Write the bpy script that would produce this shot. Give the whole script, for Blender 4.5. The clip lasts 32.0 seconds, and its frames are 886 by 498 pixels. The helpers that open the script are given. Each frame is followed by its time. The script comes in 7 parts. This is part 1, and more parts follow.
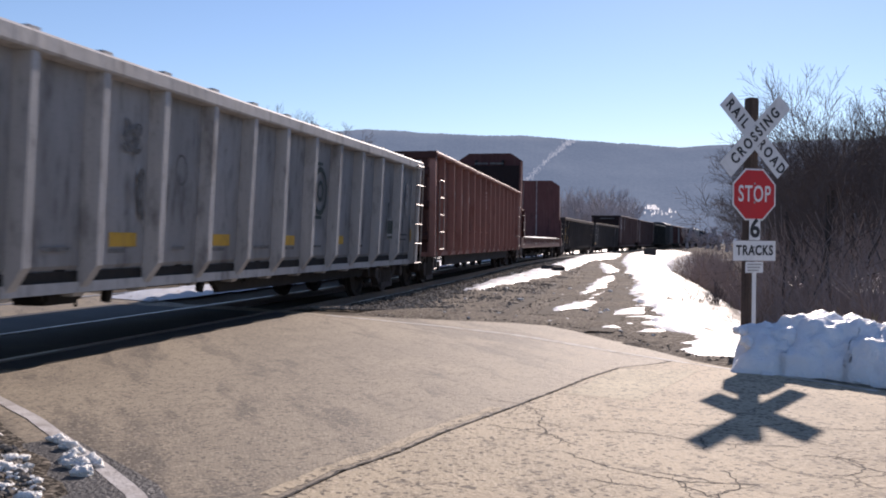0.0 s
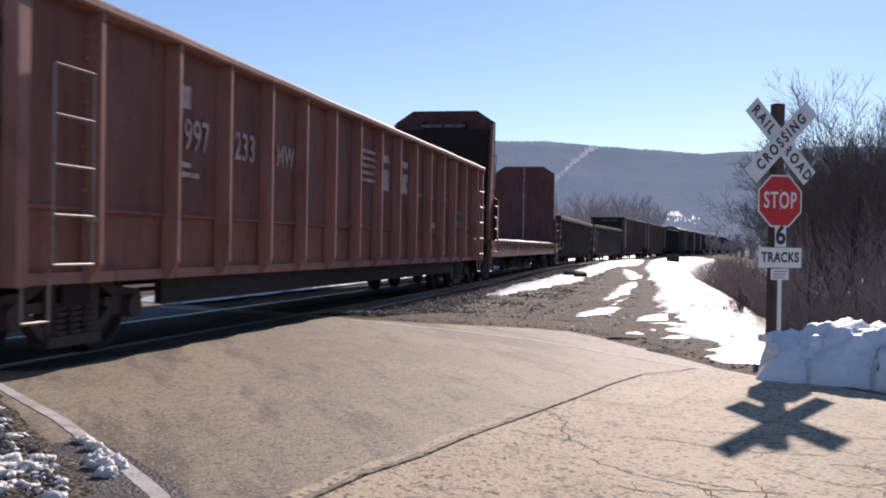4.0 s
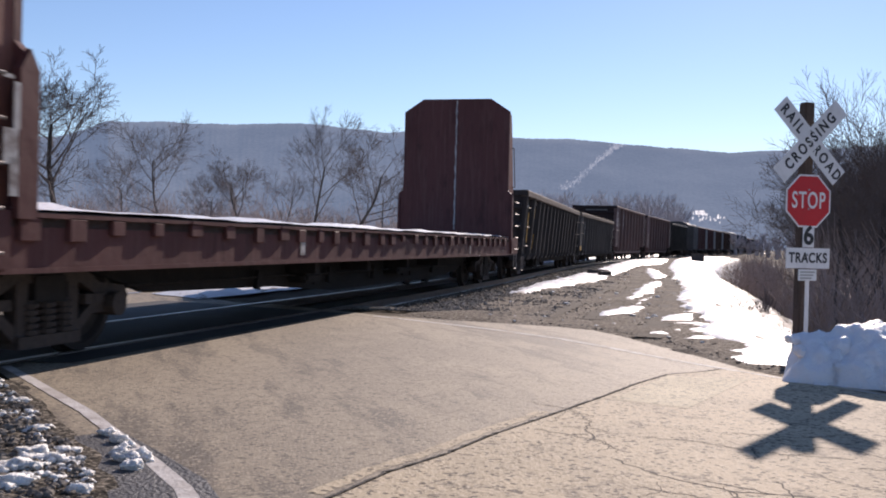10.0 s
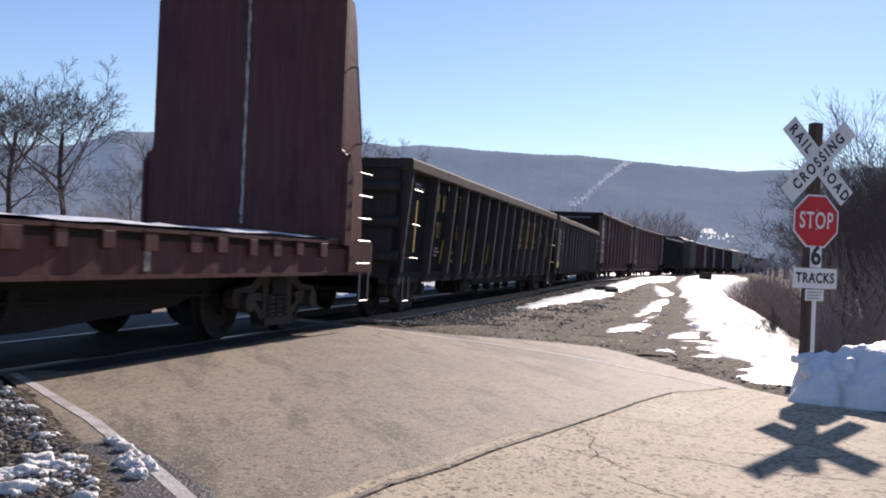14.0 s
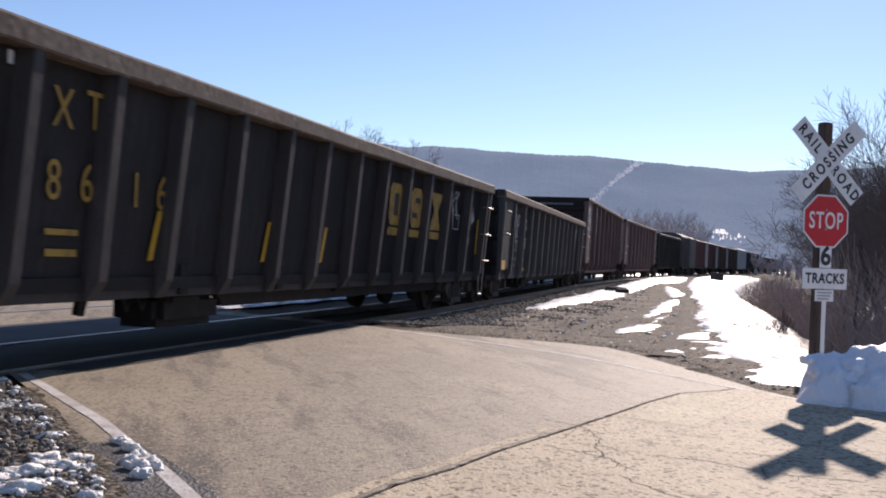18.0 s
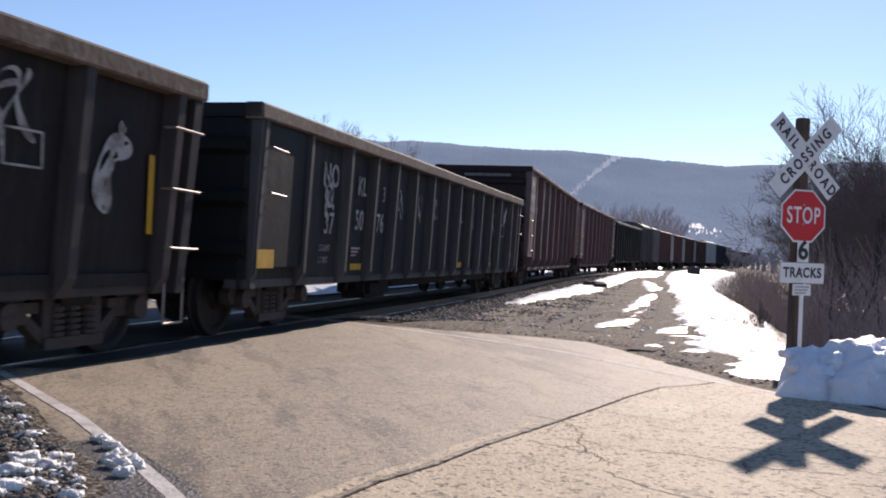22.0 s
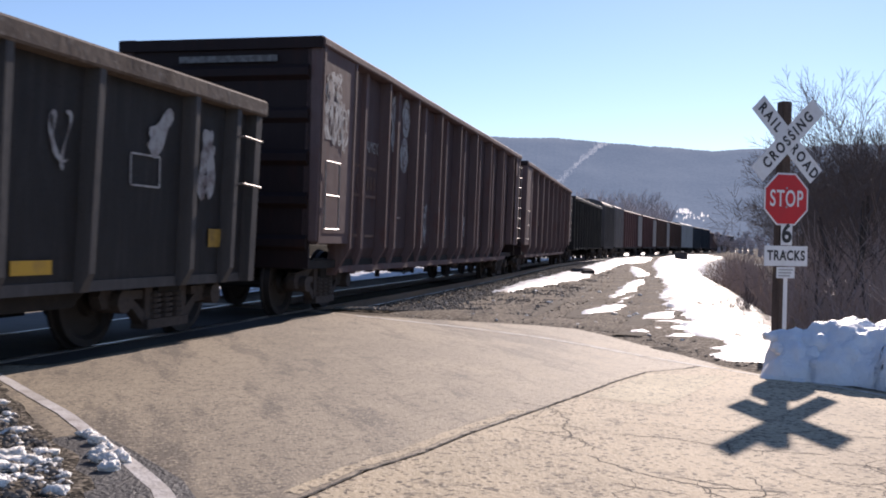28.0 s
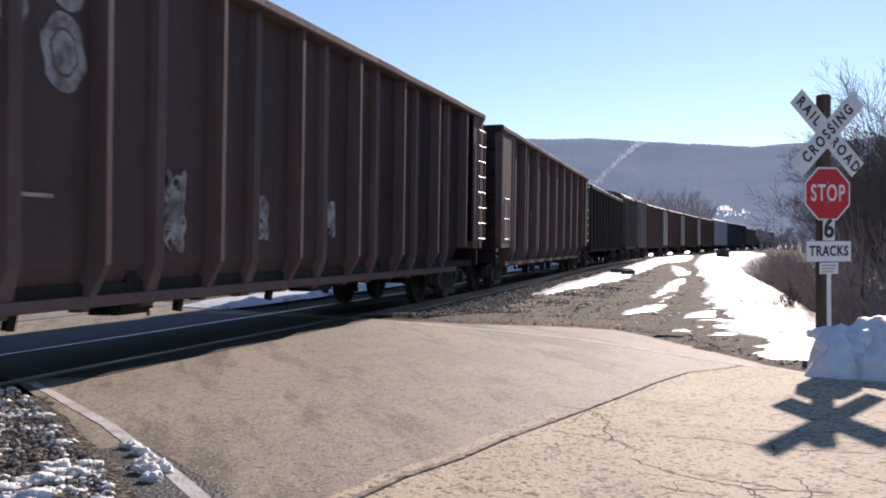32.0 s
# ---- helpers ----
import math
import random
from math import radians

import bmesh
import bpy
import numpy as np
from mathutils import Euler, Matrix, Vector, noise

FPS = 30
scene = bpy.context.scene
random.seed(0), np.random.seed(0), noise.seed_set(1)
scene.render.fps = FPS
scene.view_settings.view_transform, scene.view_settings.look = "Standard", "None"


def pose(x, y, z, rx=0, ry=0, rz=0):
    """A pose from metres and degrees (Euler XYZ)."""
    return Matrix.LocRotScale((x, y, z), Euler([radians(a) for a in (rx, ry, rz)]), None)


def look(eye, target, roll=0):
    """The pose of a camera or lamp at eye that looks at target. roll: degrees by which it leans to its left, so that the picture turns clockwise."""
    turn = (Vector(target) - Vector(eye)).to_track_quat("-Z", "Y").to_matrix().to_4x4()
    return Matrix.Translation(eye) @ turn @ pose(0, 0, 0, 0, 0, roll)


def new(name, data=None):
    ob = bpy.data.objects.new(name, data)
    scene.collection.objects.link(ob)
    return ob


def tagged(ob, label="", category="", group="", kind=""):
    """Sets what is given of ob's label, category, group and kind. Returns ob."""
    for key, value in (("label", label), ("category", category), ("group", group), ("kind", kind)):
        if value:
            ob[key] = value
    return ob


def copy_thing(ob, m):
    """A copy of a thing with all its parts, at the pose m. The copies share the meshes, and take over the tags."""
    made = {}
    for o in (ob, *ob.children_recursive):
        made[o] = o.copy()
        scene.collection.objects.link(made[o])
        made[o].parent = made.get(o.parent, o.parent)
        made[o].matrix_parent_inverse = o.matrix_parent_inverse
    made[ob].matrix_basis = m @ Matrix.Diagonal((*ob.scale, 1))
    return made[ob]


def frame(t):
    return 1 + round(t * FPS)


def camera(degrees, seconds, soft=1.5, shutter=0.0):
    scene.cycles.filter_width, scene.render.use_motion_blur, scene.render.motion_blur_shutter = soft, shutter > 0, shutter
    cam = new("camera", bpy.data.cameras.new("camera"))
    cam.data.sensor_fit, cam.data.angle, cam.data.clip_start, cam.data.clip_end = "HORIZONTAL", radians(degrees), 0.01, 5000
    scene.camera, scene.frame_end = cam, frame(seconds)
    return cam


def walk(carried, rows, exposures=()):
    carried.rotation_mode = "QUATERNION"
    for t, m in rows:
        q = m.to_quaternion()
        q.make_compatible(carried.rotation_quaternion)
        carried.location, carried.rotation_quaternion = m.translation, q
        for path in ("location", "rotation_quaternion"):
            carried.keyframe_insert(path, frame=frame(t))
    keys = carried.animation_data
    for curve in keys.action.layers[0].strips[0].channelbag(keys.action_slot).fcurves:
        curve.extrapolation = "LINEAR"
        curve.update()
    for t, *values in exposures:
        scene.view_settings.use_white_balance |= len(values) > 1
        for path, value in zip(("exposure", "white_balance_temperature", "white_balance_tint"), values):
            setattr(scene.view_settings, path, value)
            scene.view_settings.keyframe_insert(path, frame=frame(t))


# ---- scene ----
EXPO, KELVIN, TINT = 0.50, 6750, 22
# ---------------------------------------------------------------- camera
cam = camera(49.5, 32.0, soft=1.9, shutter=0.5)
walk(cam, [
    (0, pose(-0, -0, 1.5, 89.455, -0.6, 0.006)),
    (0.5, pose(-0.005, 0.007, 1.499, 89.715, -0.247, 0.206)),
    (1, pose(-0.011, 0.011, 1.496, 89.797, 0.101, 0.231)),
    (1.5, pose(-0, 0.01, 1.496, 90.035, -0.216, 0.36)),
    (2, pose(0.003, 0.006, 1.495, 90.192, -0.087, 0.475)),
    (2.5, pose(0.01, -0.002, 1.495, 90.293, -0.477, 0.603)),
    (3, pose(0.011, -0.009, 1.498, 90.39, -0.144, 0.91)),
    (3.5, pose(-0.007, -0, 1.498, 90.09, -0.732, 0.897)),
    (4, pose(-0.013, 0.008, 1.494, 89.758, -0.945, 1.306)),
    (4.5, pose(-0.024, 0.008, 1.495, 89.604, -1.087, 1.444)),
    (6.5, pose(-0.011, 0.005, 1.498, 89.864, -0.783, 1.374)),
    (7, pose(-0.02, 0.006, 1.499, 89.768, -1.201, 1.261)),
    (7.5, pose(-0.022, 0.01, 1.499, 89.634, -1.217, 1.554)),
    (8, pose(-0.013, 0.003, 1.499, 89.879, -1.104, 1.951)),
    (8.5, pose(-0.011, -0.004, 1.498, 90.07, -0.936, 2.15)),
    (9, pose(-0.011, 0.004, 1.496, 90.008, -1.31, 2.089)),
    (9.5, pose(-0.015, 0.01, 1.499, 89.665, -0.947, 2.44)),
    (10, pose(-0.026, 0.023, 1.495, 89.544, -1.497, 2.692)),
    (10.5, pose(-0.012, 0.002, 1.498, 89.628, -1.689, 3.126)),
    (11, pose(-0.013, 0.005, 1.498, 89.629, -1.547, 3.255)),
    (11.5, pose(-0.016, 0, 1.5, 89.679, -1.505, 3.392)),
    (12, pose(-0.002, 0.006, 1.494, 89.832, -1.468, 3.386)),
    (12.5, pose(-0.004, 0.008, 1.496, 90.027, -1.487, 2.984)),
    (13, pose(0.002, 0.006, 1.492, 90.251, -1.754, 2.95)),
    (13.5, pose(-0.005, 0.012, 1.495, 90.349, -2.193, 2.791)),
    (14, pose(-0.02, -0.004, 1.497, 90.381, -2.386, 3.143)),
    (14.5, pose(-0.029, 0.014, 1.5, 90.116, -2.324, 3.434)),
    (16.5, pose(-0.024, 0.007, 1.503, 89.811, -3.088, 4.134)),
    (17, pose(-0.019, 0.01, 1.501, 89.8, -3.297, 4.28)),
    (17.5, pose(-0.006, 0.01, 1.503, 89.951, -2.858, 4.183)),
    (18, pose(0.015, -0.003, 1.496, 90.396, -2.354, 3.807)),
    (18.5, pose(0.015, -0.002, 1.495, 90.25, -2.428, 2.762)),
    (19, pose(0.008, 0.015, 1.498, 89.983, -2.63, 2.05)),
    (19.5, pose(0.004, 0.009, 1.502, 89.866, -2.709, 2.01)),
    (20, pose(-0.002, 0.008, 1.501, 89.943, -2.664, 1.923)),
    (20.5, pose(-0.015, 0.014, 1.495, 89.962, -2.635, 1.904)),
    (21, pose(-0.007, 0.013, 1.496, 89.702, -2.601, 2.486)),
    (21.5, pose(0.01, 0.002, 1.496, 89.809, -2.312, 2.783)),
    (22, pose(-0.015, 0.007, 1.501, 90.133, -2.235, 2.484)),
    (22.5, pose(0, -0.012, 1.5, 90.495, -2.025, 2.878)),
    (23, pose(0.016, -0.026, 1.502, 90.859, -1.763, 3.043)),
    (23.5, pose(0.01, -0.024, 1.497, 90.911, -1.577, 3.002)),
    (24, pose(0.02, -0.016, 1.496, 90.897, -1.63, 3.142)),
    (24.5, pose(0.001, -0.015, 1.495, 90.845, -1.922, 2.762)),
    (25, pose(-0.003, -0.015, 1.499, 90.602, -2.042, 2.671)),
    (25.5, pose(-0.014, -0.009, 1.503, 90.077, -1.98, 2.614)),
    (26, pose(-0.009, 0.002, 1.503, 89.604, -2.051, 2.488)),
    (26.5, pose(-0.02, 0.004, 1.499, 89.27, -2.044, 1.925)),
    (28.5, pose(0.049, -0.009, 1.5, 89.569, -1.116, 1.875)),
    (29, pose(0.071, 0.005, 1.497, 89.418, -1.406, 2.258)),
    (29.5, pose(0.061, 0.003, 1.5, 89.671, -1.38, 3.29)),
    (30, pose(0.063, -0.017, 1.502, 90.013, -0.641, 4.337)),
    (30.5, pose(0.058, -0.017, 1.5, 90.033, -0.381, 4.57)),
    (31, pose(0.058, -0.021, 1.506, 89.966, -0.467, 4.362)),
    (31.5, pose(0.041, -0.001, 1.505, 89.812, -0.362, 4.127)),
    (32, pose(0.045, 0.004, 1.504, 89.756, 0.255, 4.116)),
], exposures=[(0.0, EXPO - 0.04, KELVIN, TINT), (10.0, EXPO, KELVIN, TINT), (18.0, EXPO + 0.08, KELVIN, TINT), (32.0, EXPO + 0.13, KELVIN, TINT)])

# ---------------------------------------------------------------- world and sun
SUN_EL, SUN_AZ = radians(24.7), radians(17.6)   # azimuth to the right of +y
world = bpy.data.worlds.new("sky_world")
scene.world = world
world.use_nodes = True
_n = world.node_tree.nodes
_sky = _n.new("ShaderNodeTexSky")
_sky.sky_type = "NISHITA"
_sky.sun_disc = False
_sky.sun_elevation = SUN_EL
_sky.sun_rotation = SUN_AZ
_sky.altitude = 250
_sky.air_density = 1.0
_sky.dust_density = 0.06
_sky.ozone_density = 4.2
_n["Background"].inputs[1].default_value = 0.09
world.node_tree.links.new(_sky.outputs[0], _n["Background"].inputs[0])
_sun = bpy.data.lights.new("sun", "SUN")
_sun.energy, _sun.angle, _sun.color = 4.2, radians(0.53), (1.0, 0.93, 0.82)
_so = new("sun", _sun)
_so.matrix_world = look((0, 0, 50), (-math.sin(SUN_AZ) * math.cos(SUN_EL), -math.cos(SUN_AZ) * math.cos(SUN_EL), 50 - math.sin(SUN_EL)))

# ---------------------------------------------------------------- helpers of this scene
def material(name, base, rough=0.7, metal=0.0, grain=(), bump=0.0, bump_scale=40.0, spec=0.5, deep=0.0):
    """Principled material. grain: rows (scale, colour, low, high, strength) of noise-masked colour layers."""
    m = bpy.data.materials.new(name)
    m.use_nodes = True
    nt = m.node_tree
    bs = nt.nodes["Principled BSDF"]
    bs.inputs["Roughness"].default_value = rough
    bs.inputs["Metallic"].default_value = metal
    bs.inputs["Specular IOR Level"].default_value = spec
    if deep:   # light wanders under the surface, as in snow
        bs.inputs["Subsurface Weight"].default_value = deep
        bs.inputs["Subsurface Radius"].default_value = (0.9, 0.95, 1.0)
        bs.inputs["Subsurface Scale"].default_value = 0.05
    tc = nt.nodes.new("ShaderNodeTexCoord")
    rgb = nt.nodes.new("ShaderNodeRGB")
    rgb.outputs[0].default_value = (*base, 1)
    out = rgb.outputs[0]
    for row in grain:
        scale, colour, lo, hi, strength = row[:5]
        stretch = row[5] if len(row) > 5 else (1, 1, 1)
        mp = nt.nodes.new("ShaderNodeMapping")
        if len(stretch) > 3:   # turned about z: the grain runs along the second axis
            mp.vector_type = "TEXTURE"
            mp.inputs["Scale"].default_value = tuple(1 / v for v in stretch[:3])
            mp.inputs["Rotation"].default_value = (0, 0, radians(stretch[3]))
        else:
            mp.inputs["Scale"].default_value = stretch
        nt.links.new(tc.outputs["Object"], mp.inputs[0])
        if len(row) > 6:   # pebbles: a random value for each cell
            nz = nt.nodes.new("ShaderNodeTexVoronoi")
            nz.inputs["Scale"].default_value = scale
            pick = nt.nodes.new("ShaderNodeSeparateColor")
            nt.links.new(nz.outputs["Color"], pick.inputs[0])
            value = pick.outputs[0]
        else:
            nz = nt.nodes.new("ShaderNodeTexNoise")
            nz.inputs["Scale"].default_value = scale
            nz.inputs["Detail"].default_value = 6
            nz.inputs["Roughness"].default_value = 0.62
            value = nz.outputs[0]
        nt.links.new(mp.outputs[0], nz.inputs["Vector"])
        mr = nt.nodes.new("ShaderNodeMapRange")
        mr.inputs["From Min"].default_value, mr.inputs["From Max"].default_value = lo, hi
        mr.inputs["To Max"].default_value = strength
        nt.links.new(value, mr.inputs[0])
        mx = nt.nodes.new("ShaderNodeMix")
        mx.data_type = "RGBA"
        nt.links.new(mr.outputs[0], mx.inputs[0])
        nt.links.new(out, mx.inputs[6])
        mx.inputs[7].default_value = (*colour, 1)
        out = mx.outputs[2]
    nt.links.new(out, bs.inputs["Base Color"])
    if bump:
        nz = nt.nodes.new("ShaderNodeTexNoise")
        nz.inputs["Scale"].default_value = bump_scale
        nz.inputs["Detail"].default_value = 5
        nt.links.new(tc.outputs["Object"], nz.inputs["Vector"])
        bp = nt.nodes.new("ShaderNodeBump")
        bp.inputs["Strength"].default_value = bump
        bp.inputs["Distance"].default_value = 0.02
        nt.links.new(nz.outputs[0], bp.inputs["Height"])
        nt.links.new(bp.outputs[0], bs.inputs["Normal"])
    return m


def box(bm, x0, x1, y0, y1, z0, z1):
    v = [bm.verts.new(p) for p in ((x0, y0, z0), (x1, y0, z0), (x1, y1, z0), (x0, y1, z0), (x0, y0, z1), (x1, y0, z1), (x1, y1, z1), (x0, y1, z1))]
    for f in ((3, 2, 1, 0), (4, 5, 6, 7), (0, 1, 5, 4), (1, 2, 6, 5), (2, 3, 7, 6), (3, 0, 4, 7)):
        bm.faces.new([v[i] for i in f])
    return v


def tube(bm, p, q, r, n=8, r2=None):
    """A round bar from p to q."""
    p, q = Vector(p), Vector(q)
    d = (q - p).normalized()
    u = d.orthogonal().normalized()
    w = d.cross(u)
    r2 = r if r2 is None else r2
    a = [bm.verts.new(p + (u * math.cos(k * math.tau / n) + w * math.sin(k * math.tau / n)) * r) for k in range(n)]
    b = [bm.verts.new(q + (u * math.cos(k * math.tau / n) + w * math.sin(k * math.tau / n)) * r2) for k in range(n)]
    for k in range(n):
        bm.faces.new((a[k], a[(k + 1) % n], b[(k + 1) % n], b[k]))
    bm.faces.new(a[::-1])
    bm.faces.new(b)


def prism(bm, outline, axis, t0, t1):
    """An outline of (a, b) points extruded from t0 to t1 along an axis: 'x' takes (y, z), 'y' takes (x, z), 'z' takes (x, y)."""
    def at(a, b, t):
        return (t, a, b) if axis == "x" else (a, t, b) if axis == "y" else (a, b, t)
    lo = [bm.verts.new(at(a, b, t0)) for a, b in outline]
    hi = [bm.verts.new(at(a, b, t1)) for a, b in outline]
    n = len(outline)
    for k in range(n):
        bm.faces.new((lo[k], lo[(k + 1) % n], hi[(k + 1) % n], hi[k]))
    bm.faces.new(lo[::-1])
    bm.faces.new(hi)


def mesh_of(bm, name, mat, smooth=False):
    bmesh.ops.recalc_face_normals(bm, faces=bm.faces)
    me = bpy.data.meshes.new(name)
    bm.to_mesh(me)
    bm.free()
    me.materials.append(mat)
    if smooth:
        for p in me.polygons:
            p.use_smooth = True
    return me


def part(name, bm, mat, parent, label="", smooth=False, at=None):
    """One mesh object under a thing or a part."""
    ob = new(name, mesh_of(bm, name, mat, smooth) if isinstance(bm, bmesh.types.BMesh) else bm)
    ob.parent = parent
    if at is not None:
        ob.matrix_basis = at
    if label:
        tagged(ob, label)
    return ob


def thing(name, label, category, group="", kind="", at=None):
    ob = new(name)
    ob.empty_display_size = 0.3
    if at is not None:
        ob.matrix_basis = at
    return tagged(ob, label, category, group, kind)


def sheet(name, verts, faces, mat, smooth=True):
    me = bpy.data.meshes.new(name)
    me.from_pydata(verts, [], faces)
    me.materials.append(mat)
    if smooth:
        for p in me.polygons:
            p.use_smooth = True
    return new(name, me)


# the line of the railway: heading right of +y, eased through two curves
HEAD = radians(12.064)   # at 15 m along the line
CENTRE = 6.38            # the track's centre line passes this far to the left of the origin
RAIL = 0.38              # height of the rail's top
_S = np.arange(-120.0, 900.0, 0.5)
_K = (np.where((_S > -10) & (_S <= 38), -1.63e-3, 0.0) + np.where((_S > 40) & (_S <= 85), 2.5e-3, 0.0)
      + np.where((_S > 85) & (_S <= 160), 0.5e-3, 0.0))
_i15 = int(np.argmin(abs(_S - 15)))
_H = np.cumsum(_K * 0.5)
_H += HEAD - _H[_i15]
_X = np.cumsum(np.sin(_H) * 0.5)
_Y = np.cumsum(np.cos(_H) * 0.5)
_X += 15 * math.sin(HEAD) - CENTRE * math.cos(HEAD) - _X[_i15]
_Y += 15 * math.cos(HEAD) + CENTRE * math.sin(HEAD) - _Y[_i15]


def track(s):
    """x, y and heading of the track's centre at the distance s along it."""
    return float(np.interp(s, _S, _X)), float(np.interp(s, _S, _Y)), float(np.interp(s, _S, _H))


def beside(s, d, z=0.0):
    """A point d metres to the right of the track at s."""
    x, y, h = track(s)
    return Vector((x + d * math.cos(h), y - d * math.sin(h), z))


def along(x, y):
    """The distance along the track, and to its right, of a point near it."""
    s = x * math.sin(HEAD) + y * math.cos(HEAD)
    for _ in range(6):
        tx, ty, h = track(s)
        s += (x - tx) * math.sin(h) + (y - ty) * math.cos(h)
    tx, ty, h = track(s)
    return s, (x - tx) * math.cos(h) - (y - ty) * math.sin(h)


def ease(a, b, v):
    """0 at a, 1 at b, smooth between."""
    u = min(1.0, max(0.0, (v - a) / (b - a)))
    return u * u * (3 - 2 * u)


def ground_z(s, d):
    """Height of the ground: the bank of the tracks, the road's ramp, the terrace beside it and the low woods."""
    z = RAIL - 0.02 - 0.09 * ease(14.8, 16.2, s) * (1 - ease(1.5, 2.1, abs(d)))
    z -= (0.22 * ease(6.6, 8.0, d) + 2.5 * ease(7.8, 10.8, d)) * ease(11, 14.5, s) * (1 - 0.3 * ease(90, 160, s))
    return z - 0.5 * ease(-26, -34, d)


def height(x, y):
    return ground_z(*along(x, y))

# ---------------------------------------------------------------- materials of the ground
soil = material("soil", (0.077, 0.058, 0.038), 0.95, grain=[(0.5, (0.135, 0.106, 0.071), 0.42, 0.68, 0.9), (9, (0.027, 0.021, 0.015), 0.45, 0.7, 0.8), (60, (0.225, 0.187, 0.143), 0.6, 0.75, 0.6), (0.13, (0.648, 0.629, 0.585), 0.60, 0.64, 0.95)], bump=0.9, bump_scale=9, spec=0.1)
gravel = material("gravel", (0.165, 0.136, 0.104), 0.95, grain=[(0.4, (0.235, 0.198, 0.155), 0.48, 0.64, 0.8, (1.4, 0.45, 1, -12)), (0.9, (0.085, 0.068, 0.052), 0.53, 0.63, 0.8, (1.6, 0.35, 1, -12)), (3.5, (0.115, 0.093, 0.072), 0.5, 0.64, 0.7), (26, (0.040, 0.032, 0.025), 0.66, 0.76, 0.8, (1, 1, 1), 1), (34, (0.34, 0.295, 0.235), 0.76, 0.86, 0.85, (1, 1, 1), 1), (8, (0.05, 0.041, 0.033), 0.58, 0.64, 0.6), (10, (0.36, 0.33, 0.29), 0.62, 0.67, 0.6)], bump=1.0, bump_scale=18, spec=0.08)
verge_gravel = material("verge_gravel", (0.062, 0.050, 0.037), 0.95, grain=[(3, (0.030, 0.024, 0.018), 0.4, 0.62, 0.8), (30, (0.30, 0.255, 0.20), 0.82, 0.88, 0.85, (1, 1, 1), 1), (24, (0.010, 0.008, 0.006), 0.62, 0.72, 0.9, (1, 1, 1), 1), (55, (0.24, 0.205, 0.16), 0.72, 0.82, 0.7, (1, 1, 1), 1)], bump=1.0, bump_scale=26, spec=0.15)
asphalt = material("asphalt", (0.325, 0.268, 0.192), 0.76, grain=[(0.5, (0.215, 0.178, 0.133), 0.42, 0.62, 0.7, (1.2, 0.6, 1, 22)), (1.6, (0.38, 0.312, 0.218), 0.52, 0.68, 0.5, (1, 0.6, 1, 22)), (0.8, (0.105, 0.087, 0.070), 0.53, 0.61, 0.8, (1.7, 0.30, 1, 22)), (2.2, (0.12, 0.10, 0.08), 0.55, 0.64, 0.7, (1.6, 0.35, 1, 22)), (7, (0.20, 0.166, 0.125), 0.5, 0.66, 0.6), (60, (0.44, 0.365, 0.262), 0.80, 0.9, 0.6, (1, 1, 1), 1), (46, (0.085, 0.070, 0.055), 0.84, 0.91, 0.7, (1, 1, 1), 1), (16, (0.44, 0.375, 0.29), 0.61, 0.67, 0.4), (24, (0.10, 0.083, 0.066), 0.605, 0.65, 0.6)], bump=0.35, bump_scale=60, spec=0.28)
pale_asphalt = material("pale_asphalt", (0.50, 0.405, 0.275), 0.80, grain=[(0.6, (0.270, 0.218, 0.152), 0.46, 0.64, 0.6), (1.7, (0.50, 0.415, 0.285), 0.5, 0.68, 0.5), (3.2, (0.185, 0.150, 0.108), 0.58, 0.67, 0.7, (1.2, 0.7, 1, 35)), (46, (0.56, 0.465, 0.335), 0.76, 0.87, 0.6, (1, 1, 1), 1), (40, (0.075, 0.060, 0.044), 0.87, 0.92, 0.85, (1, 1, 1), 1), (9, (0.155, 0.126, 0.092), 0.60, 0.65, 0.75), (17, (0.56, 0.48, 0.355), 0.61, 0.66, 0.5), (29, (0.09, 0.073, 0.056), 0.61, 0.64, 0.85)], bump=0.5, bump_scale=42, spec=0.24)
patch_asphalt = material("patch_asphalt", (0.66, 0.575, 0.41), 0.82, grain=[(1.5, (0.50, 0.435, 0.31), 0.42, 0.66, 0.8), (40, (0.198, 0.173, 0.131), 0.82, 0.9, 0.7, (1, 1, 1), 1)], bump=0.5, bump_scale=45, spec=0.15)
wet_asphalt = material("wet_asphalt", (0.07, 0.066, 0.062), 0.5, grain=[(60, (0.20, 0.19, 0.18), 0.52, 0.66, 0.7), (2, (0.045, 0.042, 0.04), 0.4, 0.7, 0.8)], bump=0.8, bump_scale=50)
worn_paint = material("worn_paint", (0.62, 0.59, 0.56), 0.8, grain=[(40, (0.30, 0.27, 0.25), 0.56, 0.66, 0.7), (5, (0.34, 0.30, 0.27), 0.50, 0.64, 0.7), (1.3, (0.40, 0.36, 0.32), 0.5, 0.62, 0.6)], bump=0.3, bump_scale=50, spec=0.2)
snow = material("snow", (0.88, 0.885, 0.90), 0.5, grain=[(2.1, (0.74, 0.75, 0.77), 0.5, 0.72, 0.6), (9, (0.52, 0.49, 0.45), 0.66, 0.76, 0.6)], bump=1.0, bump_scale=14, deep=0.15)
clod_snow = material("clod_snow", (0.90, 0.88, 0.83), 0.6, grain=[(9, (0.62, 0.58, 0.51), 0.48, 0.66, 0.7), (40, (0.34, 0.30, 0.25), 0.60, 0.70, 0.6)], bump=0.9, bump_scale=50, deep=0.1)
